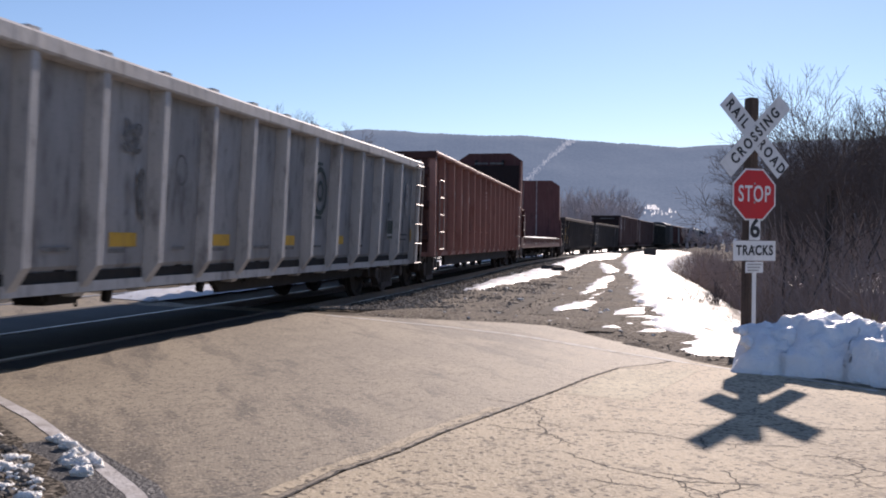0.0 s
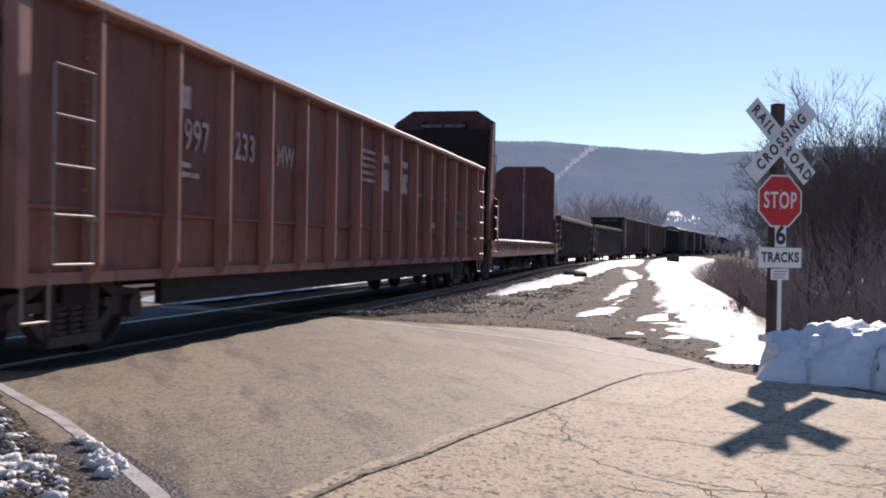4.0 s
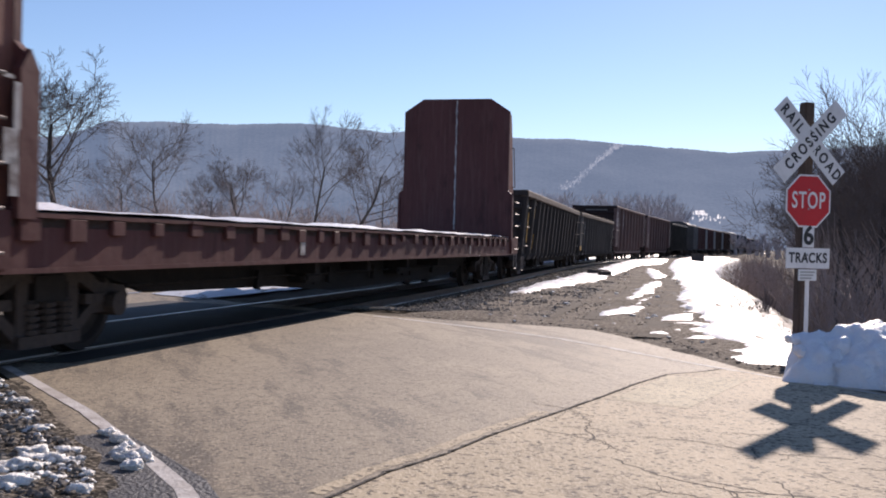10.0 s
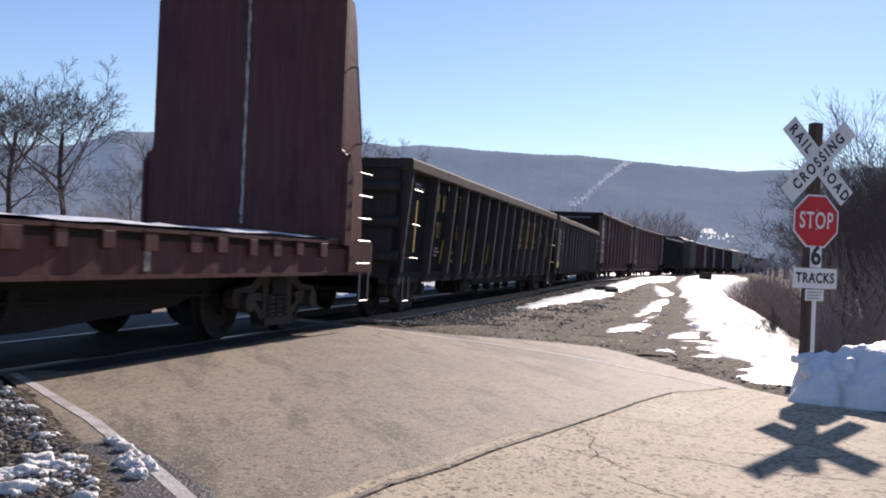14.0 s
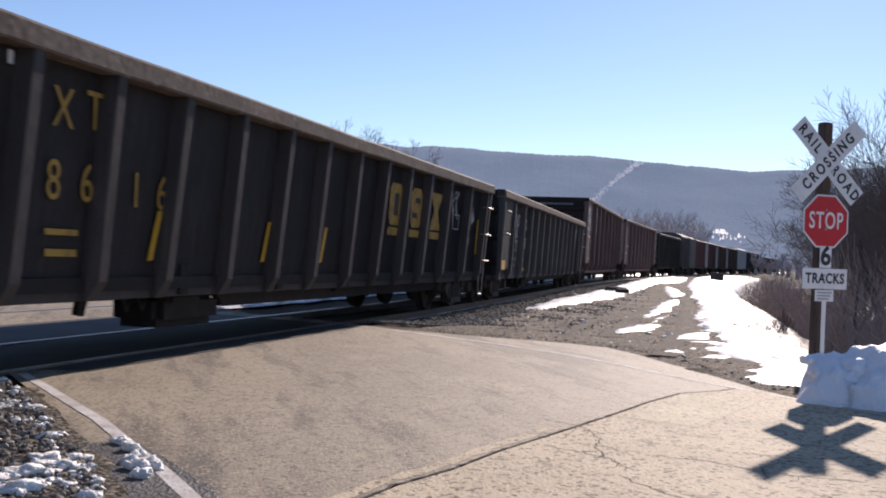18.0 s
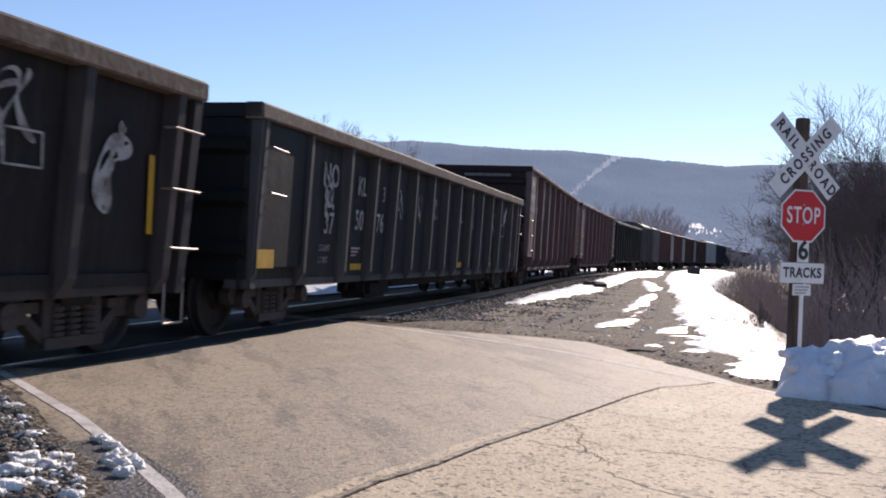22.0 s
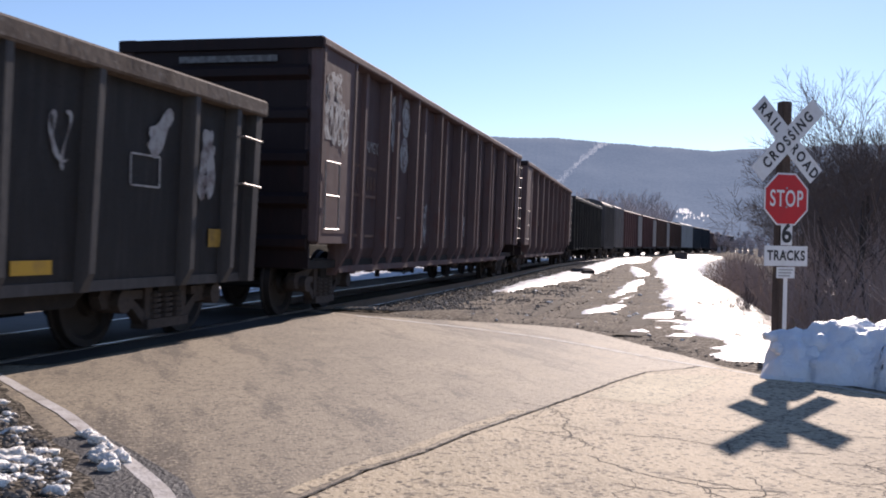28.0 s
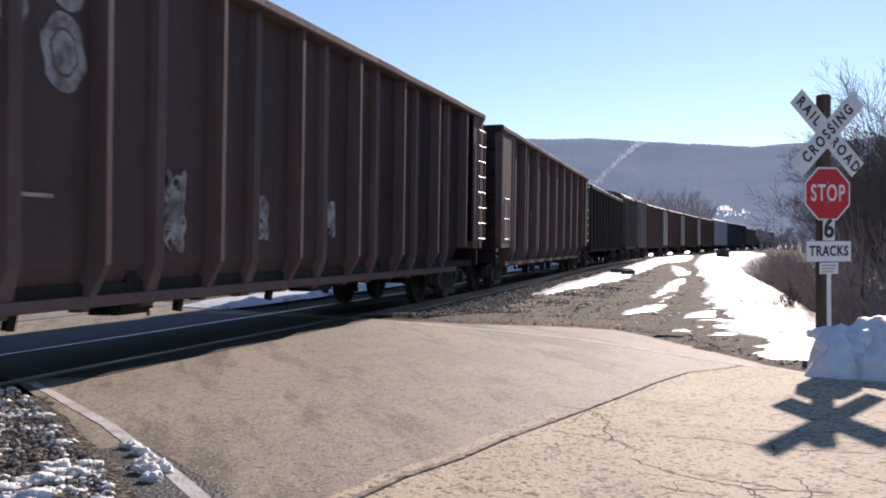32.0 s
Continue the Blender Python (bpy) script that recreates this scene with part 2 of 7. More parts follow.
dirty_snow = material("dirty_snow", (0.72, 0.71, 0.69), 0.65, grain=[(3, (0.45, 0.41, 0.35), 0.48, 0.66, 0.8), (25, (0.22, 0.19, 0.16), 0.58, 0.7, 0.75)], bump=0.9, bump_scale=14)
mud = material("mud", (0.085, 0.07, 0.054), 0.95, grain=[(3, (0.13, 0.11, 0.085), 0.45, 0.7, 0.8), (12, (0.045, 0.037, 0.03), 0.56, 0.66, 0.7)], bump=0.8, bump_scale=12, spec=0.15)
line_paint = material("line_paint", (0.66, 0.64, 0.60), 0.8, grain=[(40, (0.40, 0.37, 0.33), 0.55, 0.66, 0.6), (4, (0.34, 0.29, 0.23), 0.52, 0.62, 0.75)], spec=0.2)
lane_snow = material("lane_snow", (0.70, 0.71, 0.735), 0.5, grain=[(1.1, (0.55, 0.56, 0.58), 0.5, 0.72, 0.7), (5, (0.40, 0.37, 0.33), 0.60, 0.70, 0.7, (1, 0.5, 1)), (1.7, (0.22, 0.17, 0.125), 0.575, 0.63, 0.85, (1.5, 0.4, 1))], bump=1.0, bump_scale=7, spec=0.12)
slope_snow = material("slope_snow", (0.56, 0.55, 0.55), 0.6, grain=[(6, (0.36, 0.31, 0.26), 0.50, 0.62, 0.8, (1, 0.4, 1)), (1.3, (0.12, 0.09, 0.065), 0.46, 0.53, 0.94, (1.5, 0.5, 1, -14)), (16, (0.08, 0.06, 0.045), 0.58, 0.66, 0.85)], bump=1.0, bump_scale=8, spec=0.1)
bank_snow = material("bank_snow", (0.95, 0.95, 0.96), 0.5, grain=[(2.1, (0.80, 0.80, 0.81), 0.5, 0.72, 0.6), (9, (0.60, 0.57, 0.53), 0.68, 0.78, 0.6)], bump=1.0, bump_scale=26, deep=0.5)
crack_fill = material("crack_fill", (0.045, 0.04, 0.035), 0.95, bump=0.5)
stone = material("stone", (0.185, 0.162, 0.136), 0.9, grain=[(4, (0.31, 0.28, 0.24), 0.45, 0.65, 0.8), (20, (0.075, 0.063, 0.05), 0.5, 0.7, 0.7)], bump=0.5, bump_scale=30, spec=0.15)
rail_steel = material("rail_steel", (0.42, 0.40, 0.38), 0.28, metal=0.9, grain=[(8, (0.20, 0.13, 0.09), 0.58, 0.7, 0.6)])
creosote = material("creosote", (0.055, 0.045, 0.038), 0.9, grain=[(6, (0.12, 0.10, 0.085), 0.48, 0.7, 0.7, (1, 6, 1))], bump=0.6)

# ---------------------------------------------------------------- ground
from mathutils.geometry import delaunay_2d_cdt


def spread(lo, hi, a, b, step):
    """Coordinates with a fine middle from a to b and ever wider steps out to lo and hi."""
    out = list(np.arange(a, b + 1e-6, step))
    w, v = step, b
    while v < hi:
        w *= 1.22
        v = min(hi, v + w)
        out.append(v)
    w, v = step, a
    while v > lo:
        w *= 1.22
        v = max(lo, v - w)
        out.insert(0, v)
    return out


def build_ground():
    xs, ys = spread(-4500, 4500, -12, 18, 0.45), spread(-1500, 4800, -3, 45, 0.45)
    V, F = [], []
    for y in ys:
        for x in xs:
            s, d = along(x, y)
            r = math.hypot(x, y)
            z = ground_z(s, d) + 0.05 * (noise.noise((x * 0.7, y * 0.7, 0)) if d > 9 and s > 13 else 0)
            V.append((x, y, z - 0.02 + 1.2 * ease(40, 140, r) * noise.noise((x * 0.012, y * 0.012, 3)) * (1 if abs(d) > 14 else 0.0)))
    n = len(xs)
    for j in range(len(ys) - 1):
        for i in range(n - 1):
            F.append((j * n + i, j * n + i + 1, (j + 1) * n + i + 1, (j + 1) * n + i))
    tagged(sheet("ground", V, F, soil), "brown winter ground with patches of old snow", "ground", kind="structure")


def patch(name, outline, mat, lift, step, label, category, rough=0.0, freq=1.0, kind="structure", edge=0.25, ragged=0.06):
    """A sheet over the ground within an outline; rough raises it unevenly, falling to nothing at its edge."""
    pts = []
    for a, b in zip(outline, outline[1:] + outline[:1]):
        n = max(1, int(math.dist(a, b) / step))
        pts += [(a[0] + (b[0] - a[0]) * k / n, a[1] + (b[1] - a[1]) * k / n) for k in range(n)]
    if rough:
        pts = [(x + ragged * (noise.noise((x * 1.7, y * 1.7, 5)) + 0.6 * noise.noise((x * 5.3, y * 3.1, 2))), y + 2 * ragged * (noise.noise((x * 1.7, y * 1.2, 9)) + 0.5 * noise.noise((x * 4.3, y * 2.6, 4)))) for x, y in pts]
    nb = len(pts)
    ring = np.array(pts)
    x0, y0, x1, y1 = *ring.min(0), *ring.max(0)
    gx, gy = np.meshgrid(np.arange(x0, x1, step), np.arange(y0, y1, step))
    grid = np.c_[gx.ravel(), gy.ravel()] + (np.random.RandomState(7).rand(gx.size, 2) - 0.5) * step * 0.5
    inside = np.zeros(len(grid), bool)
    near = np.full(len(grid), 1e9)
    for (ax, ay), (bx, by) in zip(ring, np.roll(ring, -1, 0)):
        cross = ((ay > grid[:, 1]) != (by > grid[:, 1])) & (grid[:, 0] < (bx - ax) * (grid[:, 1] - ay) / (by - ay + 1e-12) + ax)
        inside ^= cross
        near = np.minimum(near, np.hypot(grid[:, 0] - ax, grid[:, 1] - ay))
    keep = inside & (near > step * 0.5)
    grid, near = grid[keep], near[keep]
    vs = [Vector(p) for p in pts] + [Vector(p) for p in grid]
    out = delaunay_2d_cdt(vs, [(k, (k + 1) % nb) for k in range(nb)], [], 1, 1e-5)
    V = []
    for k, v in enumerate(out[0]):
        src = out[3][k][0] if out[3][k] else 0
        far = 0.0 if src < nb else min(1.0, near[src - nb] / edge)
        z = height(v.x, v.y) + lift
        if rough:
            z += far * rough * (0.55 + 0.9 * noise.noise((v.x * freq, v.y * freq, 1)) + 0.4 * noise.noise((v.x * freq * 3.1, v.y * freq * 3.1, 2))) - (0.012 if src < nb else 0)
        V.append((v.x, v.y, z))
    return tagged(sheet(name, V, out[2], mat), label, category, kind=kind)


def ribbon(name, line, width, mat, lift, label, category, kind="structure", wobble=0.0, step=0.12):
    """A flat strip along a line."""
    V, F = [], []
    pts = []
    for a, b in zip(line, line[1:]):
        n = max(1, int(math.dist(a, b) / step))
        pts += [(a[0] + (b[0] - a[0]) * k / n, a[1] + (b[1] - a[1]) * k / n) for k in range(n)]
    pts.append(line[-1])
    for k, p in enumerate(pts):
        q, r = pts[max(0, k - 1)], pts[min(len(pts) - 1, k + 1)]
        t = Vector((r[0] - q[0], r[1] - q[1])).normalized()
        m = Vector((-t.y, t.x))
        c = Vector(p) + m * wobble * (noise.noise((k * 0.9, 0, 0)) + 0.7 * noise.noise((k * 2.3, 4, 0)))
        w = width * (1 + (0.5 * noise.noise((k * 0.7, 7, 0)) if wobble else 0.1 * noise.noise((k * 0.7, 7, 0))))
        for e in (-0.5, 0.5):
            x, y = c + m * w * e
            V.append((x, y, height(x, y) + lift))
    F = [(2 * k, 2 * k + 1, 2 * k + 3, 2 * k + 2) for k in range(len(pts) - 1)]
    return tagged(sheet(name, V, F, mat), label, category, kind=kind)


build_ground()
CRACK = [(-0.9, 3.5), (-0.69, 4.19), (-0.49, 4.68), (-0.24, 5.1), (0.02, 5.68), (0.45, 6.48), (0.87, 7.29), (1.21, 7.98), (1.59, 8.64), (2.0, 8.95), (2.2, 9.18)]
EDGE_FAR = [(-1.53, 14.28), (-0.6, 13.85), (0.17, 13.56), (0.95, 13.3), (1.39, 12.9), (1.66, 12.2), (1.82, 11.53), (2.03, 10.87), (2.19, 10.16), (2.31, 9.68), (2.42, 9.2), (2.64, 8.65), (3.0, 8.24), (3.45, 7.47), (4.3, 6.0), (5.5, 3.8), (7.3, 0), (8.5, -8)]
EDGE_LINE = [(-1.7, 14.2), (-1.1, 13.65), (-0.45, 13.05), (0.16, 12.42), (0.83, 11.61), (1.28, 10.87), (1.5, 10.43), (1.61, 10.2), (1.96, 9.58), (2.24, 9.15), (2.5, 8.76), (2.93, 8.2), (3.37, 7.42)]
EDGE_NEAR = [(-4.66, 8.53), (-3.57, 7.07), (-2.94, 6.22), (-2.44, 5.47), (-1.97, 4.84), (-1.68, 4.29), (-1.3, 3.5), (-0.95, 2.0), (-0.9, -8)]


def beyond(x, y, room=0.1):
    """True past the far edge of the road."""
    far = [(-5.5, 17.6)] + EDGE_FAR
    for (ax, ay), (bx, by) in zip(far, far[1:]):
        if by <= y <= ay:
            return x > ax + (bx - ax) * (y - ay) / (by - ay) + room
    return y > 17.6


patch("road", [(-34, 40)] + EDGE_NEAR[:7] + [(-0.92, 3.45)] + CRACK + EDGE_FAR[10::-1] + [(-5.5, 17.6), (-29, 42)], asphalt, 0.004, 0.45, "worn grey asphalt road over the railway crossing", "road")
patch("side_road", [(-0.9, -8), (-0.95, 2.0), (-1.3, 3.48), (-0.9, 3.43)] + [(x + 0.018, y - 0.008) for x, y in CRACK] + EDGE_FAR[10:], pale_asphalt, 0.0048, 0.45, "pale weathered tan asphalt side road", "road")
patch("asphalt_patch", [(0.92, 7.16), (1.58, 8.54), (2.29, 8.51), (1.41, 6.86)], patch_asphalt, 0.0062, 0.3, "lighter square repair patch in the asphalt", "road")
ribbon("crack", CRACK, 0.017, crack_fill, 0.0072, "dark winding crack between two asphalt surfaces", "crack", wobble=0.022, step=0.05)
ribbon("joint_strip", [(x - 0.075, y + 0.045) for x, y in CRACK[1:6]], 0.085, pale_asphalt, 0.0058, "pale strip of sealed asphalt along the crack", "road", wobble=0.012)
for ln in ([(0.62, 6.43), (0.66, 6.2), (0.59, 5.93), (0.63, 5.75), (0.59, 5.59)], [(0.67, 5.15), (0.75, 5.0), (0.87, 4.78), (1.13, 4.56), (1.5, 4.5)], [(0.92, 5.77), (1.2, 5.7), (1.5, 5.45), (2.0, 5.35)], [(0.3, 5.9), (0.5, 5.75), (0.6, 5.8)], [(1.5, 6.0), (1.9, 5.9), (2.3, 6.1)], [(1.13, 4.56), (1.2, 4.3), (1.35, 4.1)]):
    ribbon("crack", ln, 0.009, crack_fill, 0.0062, "thin dark crack in pale asphalt", "crack", wobble=0.035, step=0.05)
rnd = random.Random(17)
for k in range(26):   # a web of fine cracks
    x, y, a = rnd.uniform(0.3, 2.5), rnd.uniform(4.0, 6.4), rnd.uniform(0, math.pi)
    ln = [(x, y)]
    for _ in range(rnd.choice((2, 3, 4))):
        a += rnd.uniform(-0.9, 0.9)
        x, y = x + 0.17 * math.cos(a), y + 0.17 * math.sin(a)
        ln.append((x, y))
    ribbon("crack", ln, rnd.uniform(0.004, 0.008), crack_fill, 0.006, "hairline crack in pale asphalt", "crack", wobble=0.03, step=0.04)
ribbon("edge_line", EDGE_LINE[:8], 0.07, line_paint, 0.0066, "worn white line along the road's edge", "road marking")
ribbon("edge_line", EDGE_LINE[7:], 0.05, line_paint, 0.0066, "worn white line along the road's edge", "road marking")
ribbon("edge_line", [(-3.99, 7.8), (-3.49, 7.18), (-2.99, 6.54), (-2.53, 5.96), (-2.02, 5.22), (-1.63, 4.66), (-1.35, 4.23), (-0.95, 3.4), (-0.6, 2)], 0.085, worn_paint, 0.0078, "dirty white line along the road's edge", "road marking")
patch("wet_asphalt", [(-2.3, 5.2), (-2.1, 5.42), (-1.72, 4.95), (-1.3, 4.4), (-0.85, 3.5), (-0.6, 2.4), (-1.0, 2.4), (-1.36, 3.5), (-1.72, 4.27), (-2.0, 4.8)], wet_asphalt, 0.0062, 0.25, "dark wet coarse asphalt beside the edge line", "road")
patch("verge", [(x + 0.08, y + 0.06) for x, y in EDGE_NEAR[1:8]] + [(-0.85, -4), (-9, -4), (-9, 4), (-5.6, 6.6)], verge_gravel, 0.008, 0.22, "brown gravel verge strewn with snow", "ground", rough=0.025, freq=2, edge=0.5, ragged=0.04)
patch("gravel_lot", [beside(s, d).xy.to_tuple() for s, d in ((14.2, 2.0), (20, 2.2), (40, 2.3), (70, 2.3), (100, 2.3), (100, 5.5), (70, 8.0), (40, 8.3), (24, 8.1), (17, 7.9), (12.5, 7.8), (9.5, 8.2))] + [(x - 0.04, y - 0.04) for x, y in EDGE_FAR[13::-1]], gravel, 0.008, 0.4, "rutted gravel ground beside the railway", "ground", rough=0.035, freq=0.9, edge=0.6)
RUT = [(1.95, 11.9), (2.1, 12.4), (2.54, 14.5), (3.4, 18.4), (5.0, 26.3), (7.2, 40.2), (9.1, 58)]
for off, w in ((0.0, 0.36), (-1.0, 0.34), (-1.7, 0.3)):
    ribbon("rut", [(x + off, y) for x, y in RUT[2 if off < 0 else 0:]], w, mud, 0.028, "dark wet wheel rut in the gravel", "rut", wobble=0.06)
SNOW_L = [(2.5, 9.55), (2.52, 10.0), (2.75, 10.6), (2.95, 11.0), (2.9, 11.6), (2.73, 12.1), (2.8, 13.02), (3.31, 14.75), (3.62, 16.86), (3.55, 17.96), (4.03, 20.8), (5.31, 26.58), (7.47, 38.56), (9.8, 52.82), (16.61, 86.58), (26, 122)]
SNOW_R = [(29.4, 119.4), (20.4, 84), (12.9, 53.0), (6.55, 27.0), (4.35, 17.2), (3.75, 13.6), (3.6, 11.6), (3.3, 10.2), (2.95, 9.5)]
patch("snow_slope", [(x - 0.4, y) for x, y in SNOW_R] + [(3.6, 9.6), (4.1, 11.0), (4.5, 12.9), (5.75, 17.1), (8.1, 26.9), (14.5, 52.8), (22.4, 84), (31.0, 119.4)], slope_snow, 0.03, 0.26, "thin old snow on the bank with brown grass showing through", "snow", rough=0.09, freq=2.0, ragged=0.25)
patch("snow_lane", SNOW_L + SNOW_R, lane_snow, 0.03, 0.26, "bright packed snow along the access lane", "snow", rough=0.10, freq=1.3, ragged=0.14)
for pl, lab in (([(1.74, 15.21), (2.3, 17.11), (2.77, 17.91), (2.81, 17.19), (2.33, 15.93)], "small patch of melting snow on gravel"),
                ([(2.74, 19.58), (3.56, 23.53), (4.66, 28.59), (5.53, 31.22), (5.18, 28.94), (4.01, 23.79), (3.39, 21.52)], "long patch of melting snow on gravel"),
                ([(2.73, 18.37), (3.11, 19.76), (3.68, 21.68), (3.08, 19.21)], "narrow patch of melting snow on gravel"),
                ([(2.6, 14.6), (2.95, 15.79), (3.4, 16.2), (3.12, 14.88)], "small patch of melting snow on gravel"),
                ([(5.6, 33), (6.6, 40), (8.2, 50), (7.7, 44), (6.6, 36)], "curved patch of snow between the ruts"),
                ([(6.3, 33.5), (7.3, 38), (8.6, 45), (8.3, 41), (7.2, 35)], "curved patch of snow between the ruts")):
    patch("snow_patch", pl, lane_snow, 0.05, 0.13, lab, "snow", rough=0.05, freq=1.8, ragged=0.13)
STRIP = [(0.31, 20.52), (0.68, 22.9), (1.22, 25.95), (2.15, 30.54), (4.18, 39.82), (6.27, 51.28), (10.97, 75.51), (14.5, 90), (16.0, 86), (11.25, 62.55), (8.91, 56.83), (6.4, 44.83), (4.76, 36.3), (3.68, 30.77), (2.75, 27.68), (1.7, 24.07), (1.04, 22.09), (0.6, 20.25)]
patch("snow_strip", STRIP, lane_snow, 0.02, 0.28, "strip of snow along the ballast shoulder", "snow", rough=0.10, freq=2.2, ragged=0.24)
rnd = random.Random(29)
for k in range(15):   # shards of snow left lying between the lane and the road
    y = rnd.uniform(10.3, 17.5)
    x = 1.9 + 0.115 * (y - 10) + rnd.random() ** 0.6 * 0.95
    w, h, q = rnd.uniform(0.08, 0.26), rnd.uniform(0.06, 0.22), rnd.uniform(-0.1, 0.3)
    patch("snow_patch", [(x - w, y - q), (x - w * 0.3, y + h), (x + w * 0.6, y + h * 1.2), (x + w, y + q), (x + w * 0.4, y - h), (x - w * 0.5, y - h * 0.7)], lane_snow, 0.045, 0.09, "shard of crusted snow on muddy gravel", "snow", rough=0.03, freq=2.5, ragged=0.07)
patch("snow_field", [beside(s, d).xy.to_tuple() for s, d in ((15.2, -2.0), (30, -2.0), (60, -1.9), (100, -1.8), (140, -1.8), (140, -3.6), (60, -3.6), (25, -3.6), (16, -3.5))], lane_snow, 0.03, 0.4, "snow between two railway tracks", "snow", rough=0.12, freq=1.2)
patch("snow_field", [(-60, 62), (-30, 50), (-12, 40), (-4, 44), (8, 100), (-40, 130), (-90, 110)], dirty_snow, 0.03, 3.0, "open snowy field behind the railway", "snow", rough=0.25, freq=0.2)


# ---------------------------------------------------------------- railway
# dark sheets added at the rails; the train's shade is in their colour
shade_dark = material("shade_dark", (0.030, 0.028, 0.028), 0.75, grain=[(1.2, (0.075, 0.068, 0.06), 0.45, 0.7, 0.7), (30, (0.02, 0.02, 0.02), 0.5, 0.7, 0.6)], bump=0.3, bump_scale=40)
for a, b in ((-2.35, -0.83), (-0.66, 0.66), (0.84, 1.25)):
    patch("crossing_panel", [beside(s, d).xy.to_tuple() for s, d in ((6.6 + a * 0.5, a), (14.0 - a * 0.25, a), (14.0 - b * 0.25, b), (6.6 + b * 0.5, b))], shade_dark, 0.012, 0.5, "dark crossing sheet with the train's shade put into its colour", "crossing panel")
def rail_profile(bm, d, s0, s1, step):
    prof = ((-0.07, -0.15), (0.07, -0.15), (0.07, -0.135), (0.012, -0.12), (0.012, -0.04), (0.036, -0.03), (0.036, -0.004), (0.028, 0.0), (-0.028, 0.0), (-0.036, -0.004), (-0.036, -0.03), (-0.012, -0.04), (-0.012, -0.12), (-0.07, -0.135))
    rings = []
    for s in np.arange(s0, s1 + 1e-6, step):
        rings.append([bm.verts.new(beside(s, d + a, RAIL + b)) for a, b in prof])
    n = len(prof)
    for r, q in zip(rings, rings[1:]):
        for k in range(n):
            bm.faces.new((r[k], r[(k + 1) % n], q[(k + 1) % n], q[k]))


def railway(offset, s0, s1, label, ties):
    t = thing("railway_track", label, "railway track", group="parallel tracks", kind="structure")
    for e in (-0.7525, 0.7525):
        bm = bmesh.new()
        rail_profile(bm, offset + e, s0, s1, 3.0)
        part("rail", bm, rail_steel, t)
    bm = bmesh.new()
    box(bm, -0.115, 0.115, -1.3, 1.3, -0.18, 0.0)
    bmesh.ops.bevel(bm, geom=bm.edges[:], offset=0.012, segments=1, affect="EDGES")
    me = mesh_of(bm, "sleeper", creosote)
    for s in np.arange(*ties, 0.56):
        x, y, h = track(s)
        p = beside(s, offset)
        part("sleeper", me, None, t, at=pose(p.x, p.y, RAIL - 0.145, 0, 0, 90 - math.degrees(h)))


railway(0.0, -60, 420, "railway track with polished rails on dark sleepers", (14.6, 100))
railway(-4.6, -60, 420, "second railway track behind the first", (17.0, 60))
railway(-9.2, -60, 420, "third railway track behind the others", (21.0, 40))


def rubble(name, spots, size, mat, label, category, seed, flat=0.7, lift=0.0):
    """Many small broken pieces as one mesh; spots yields ground points."""
    rnd = random.Random(seed)
    V, F = [], []
    for x, y, k in spots:
        r = size * k * rnd.uniform(0.6, 1.5)
        base = len(V)
        a0 = rnd.random() * 6.28
        z = height(x, y) + r * flat * 0.25 + lift
        V.append((x, y, z + r * flat * rnd.uniform(0.6, 1.0)))
        m = 5
        for ring, (rr, zz) in enumerate(((0.85, 0.35), (0.8, -0.45))):
            for q in range(m):
                a = a0 + q * math.tau / m + ring * 0.5
                w = rr * r * rnd.uniform(0.7, 1.2)
                V.append((x + math.cos(a) * w, y + math.sin(a) * w, z + zz * r * flat * rnd.uniform(0.6, 1.3)))
        for q in range(m):
            F.append((base, base + 1 + q, base + 1 + (q + 1) % m))
            F.append((base + 1 + q, base + 1 + m + q, base + 1 + (q + 1) % m))
            F.append((base + 1 + (q + 1) % m, base + 1 + m + q, base + 1 + m + (q + 1) % m))
    return tagged(sheet(name, V, F, mat, smooth=False), label, category, kind="stuff")


def ballast_spots(seed, n):
    rnd = random.Random(seed)
    for _ in range(n):
        s = 14.6 + 60 * rnd.random() ** 1.8
        d = rnd.choice((rnd.uniform(1.0, 2.6), rnd.uniform(1.9, 4.2)))
        p = beside(s, d)
        yield p.x, p.y, 1.0


def lot_spots(seed, n):
    rnd = random.Random(seed)
    for _ in range(n):
        s, d = 9.5 + 33 * rnd.random() ** 1.5, rnd.uniform(2.5, 7.6)
        p = beside(s, d)
        if beyond(p.x, p.y):
            yield p.x, p.y, rnd.choice((0.6, 0.8, 1.0, 1.2, 1.8))


rubble("ballast", ballast_spots(3, 9000), 0.032, stone, "grey crushed stone ballast beside the rails", "ballast", 4, lift=0.015)
def soil_spots(seed, n):
    rnd = random.Random(seed)
    for _ in range(n):
        s, d = 9.5 + 30 * rnd.random() ** 1.3, rnd.uniform(2.7, 7.8)
        p = beside(s, d)
        if beyond(p.x, p.y, 0.15) and noise.noise((p.x * 0.5, p.y * 0.35, 4)) > -0.1:
            yield p.x, p.y, rnd.choice((0.4, 0.6, 0.8, 1.0, 1.4))


rubble("soil_clods", soil_spots(8, 2600), 0.016, gravel, "clods of frozen muddy gravel", "soil", 9, flat=0.4, lift=0.025)
rubble("gravel_stones", lot_spots(5, 9000), 0.011, stone, "loose stones on the gravel ground", "gravel", 6, flat=0.5, lift=0.02)

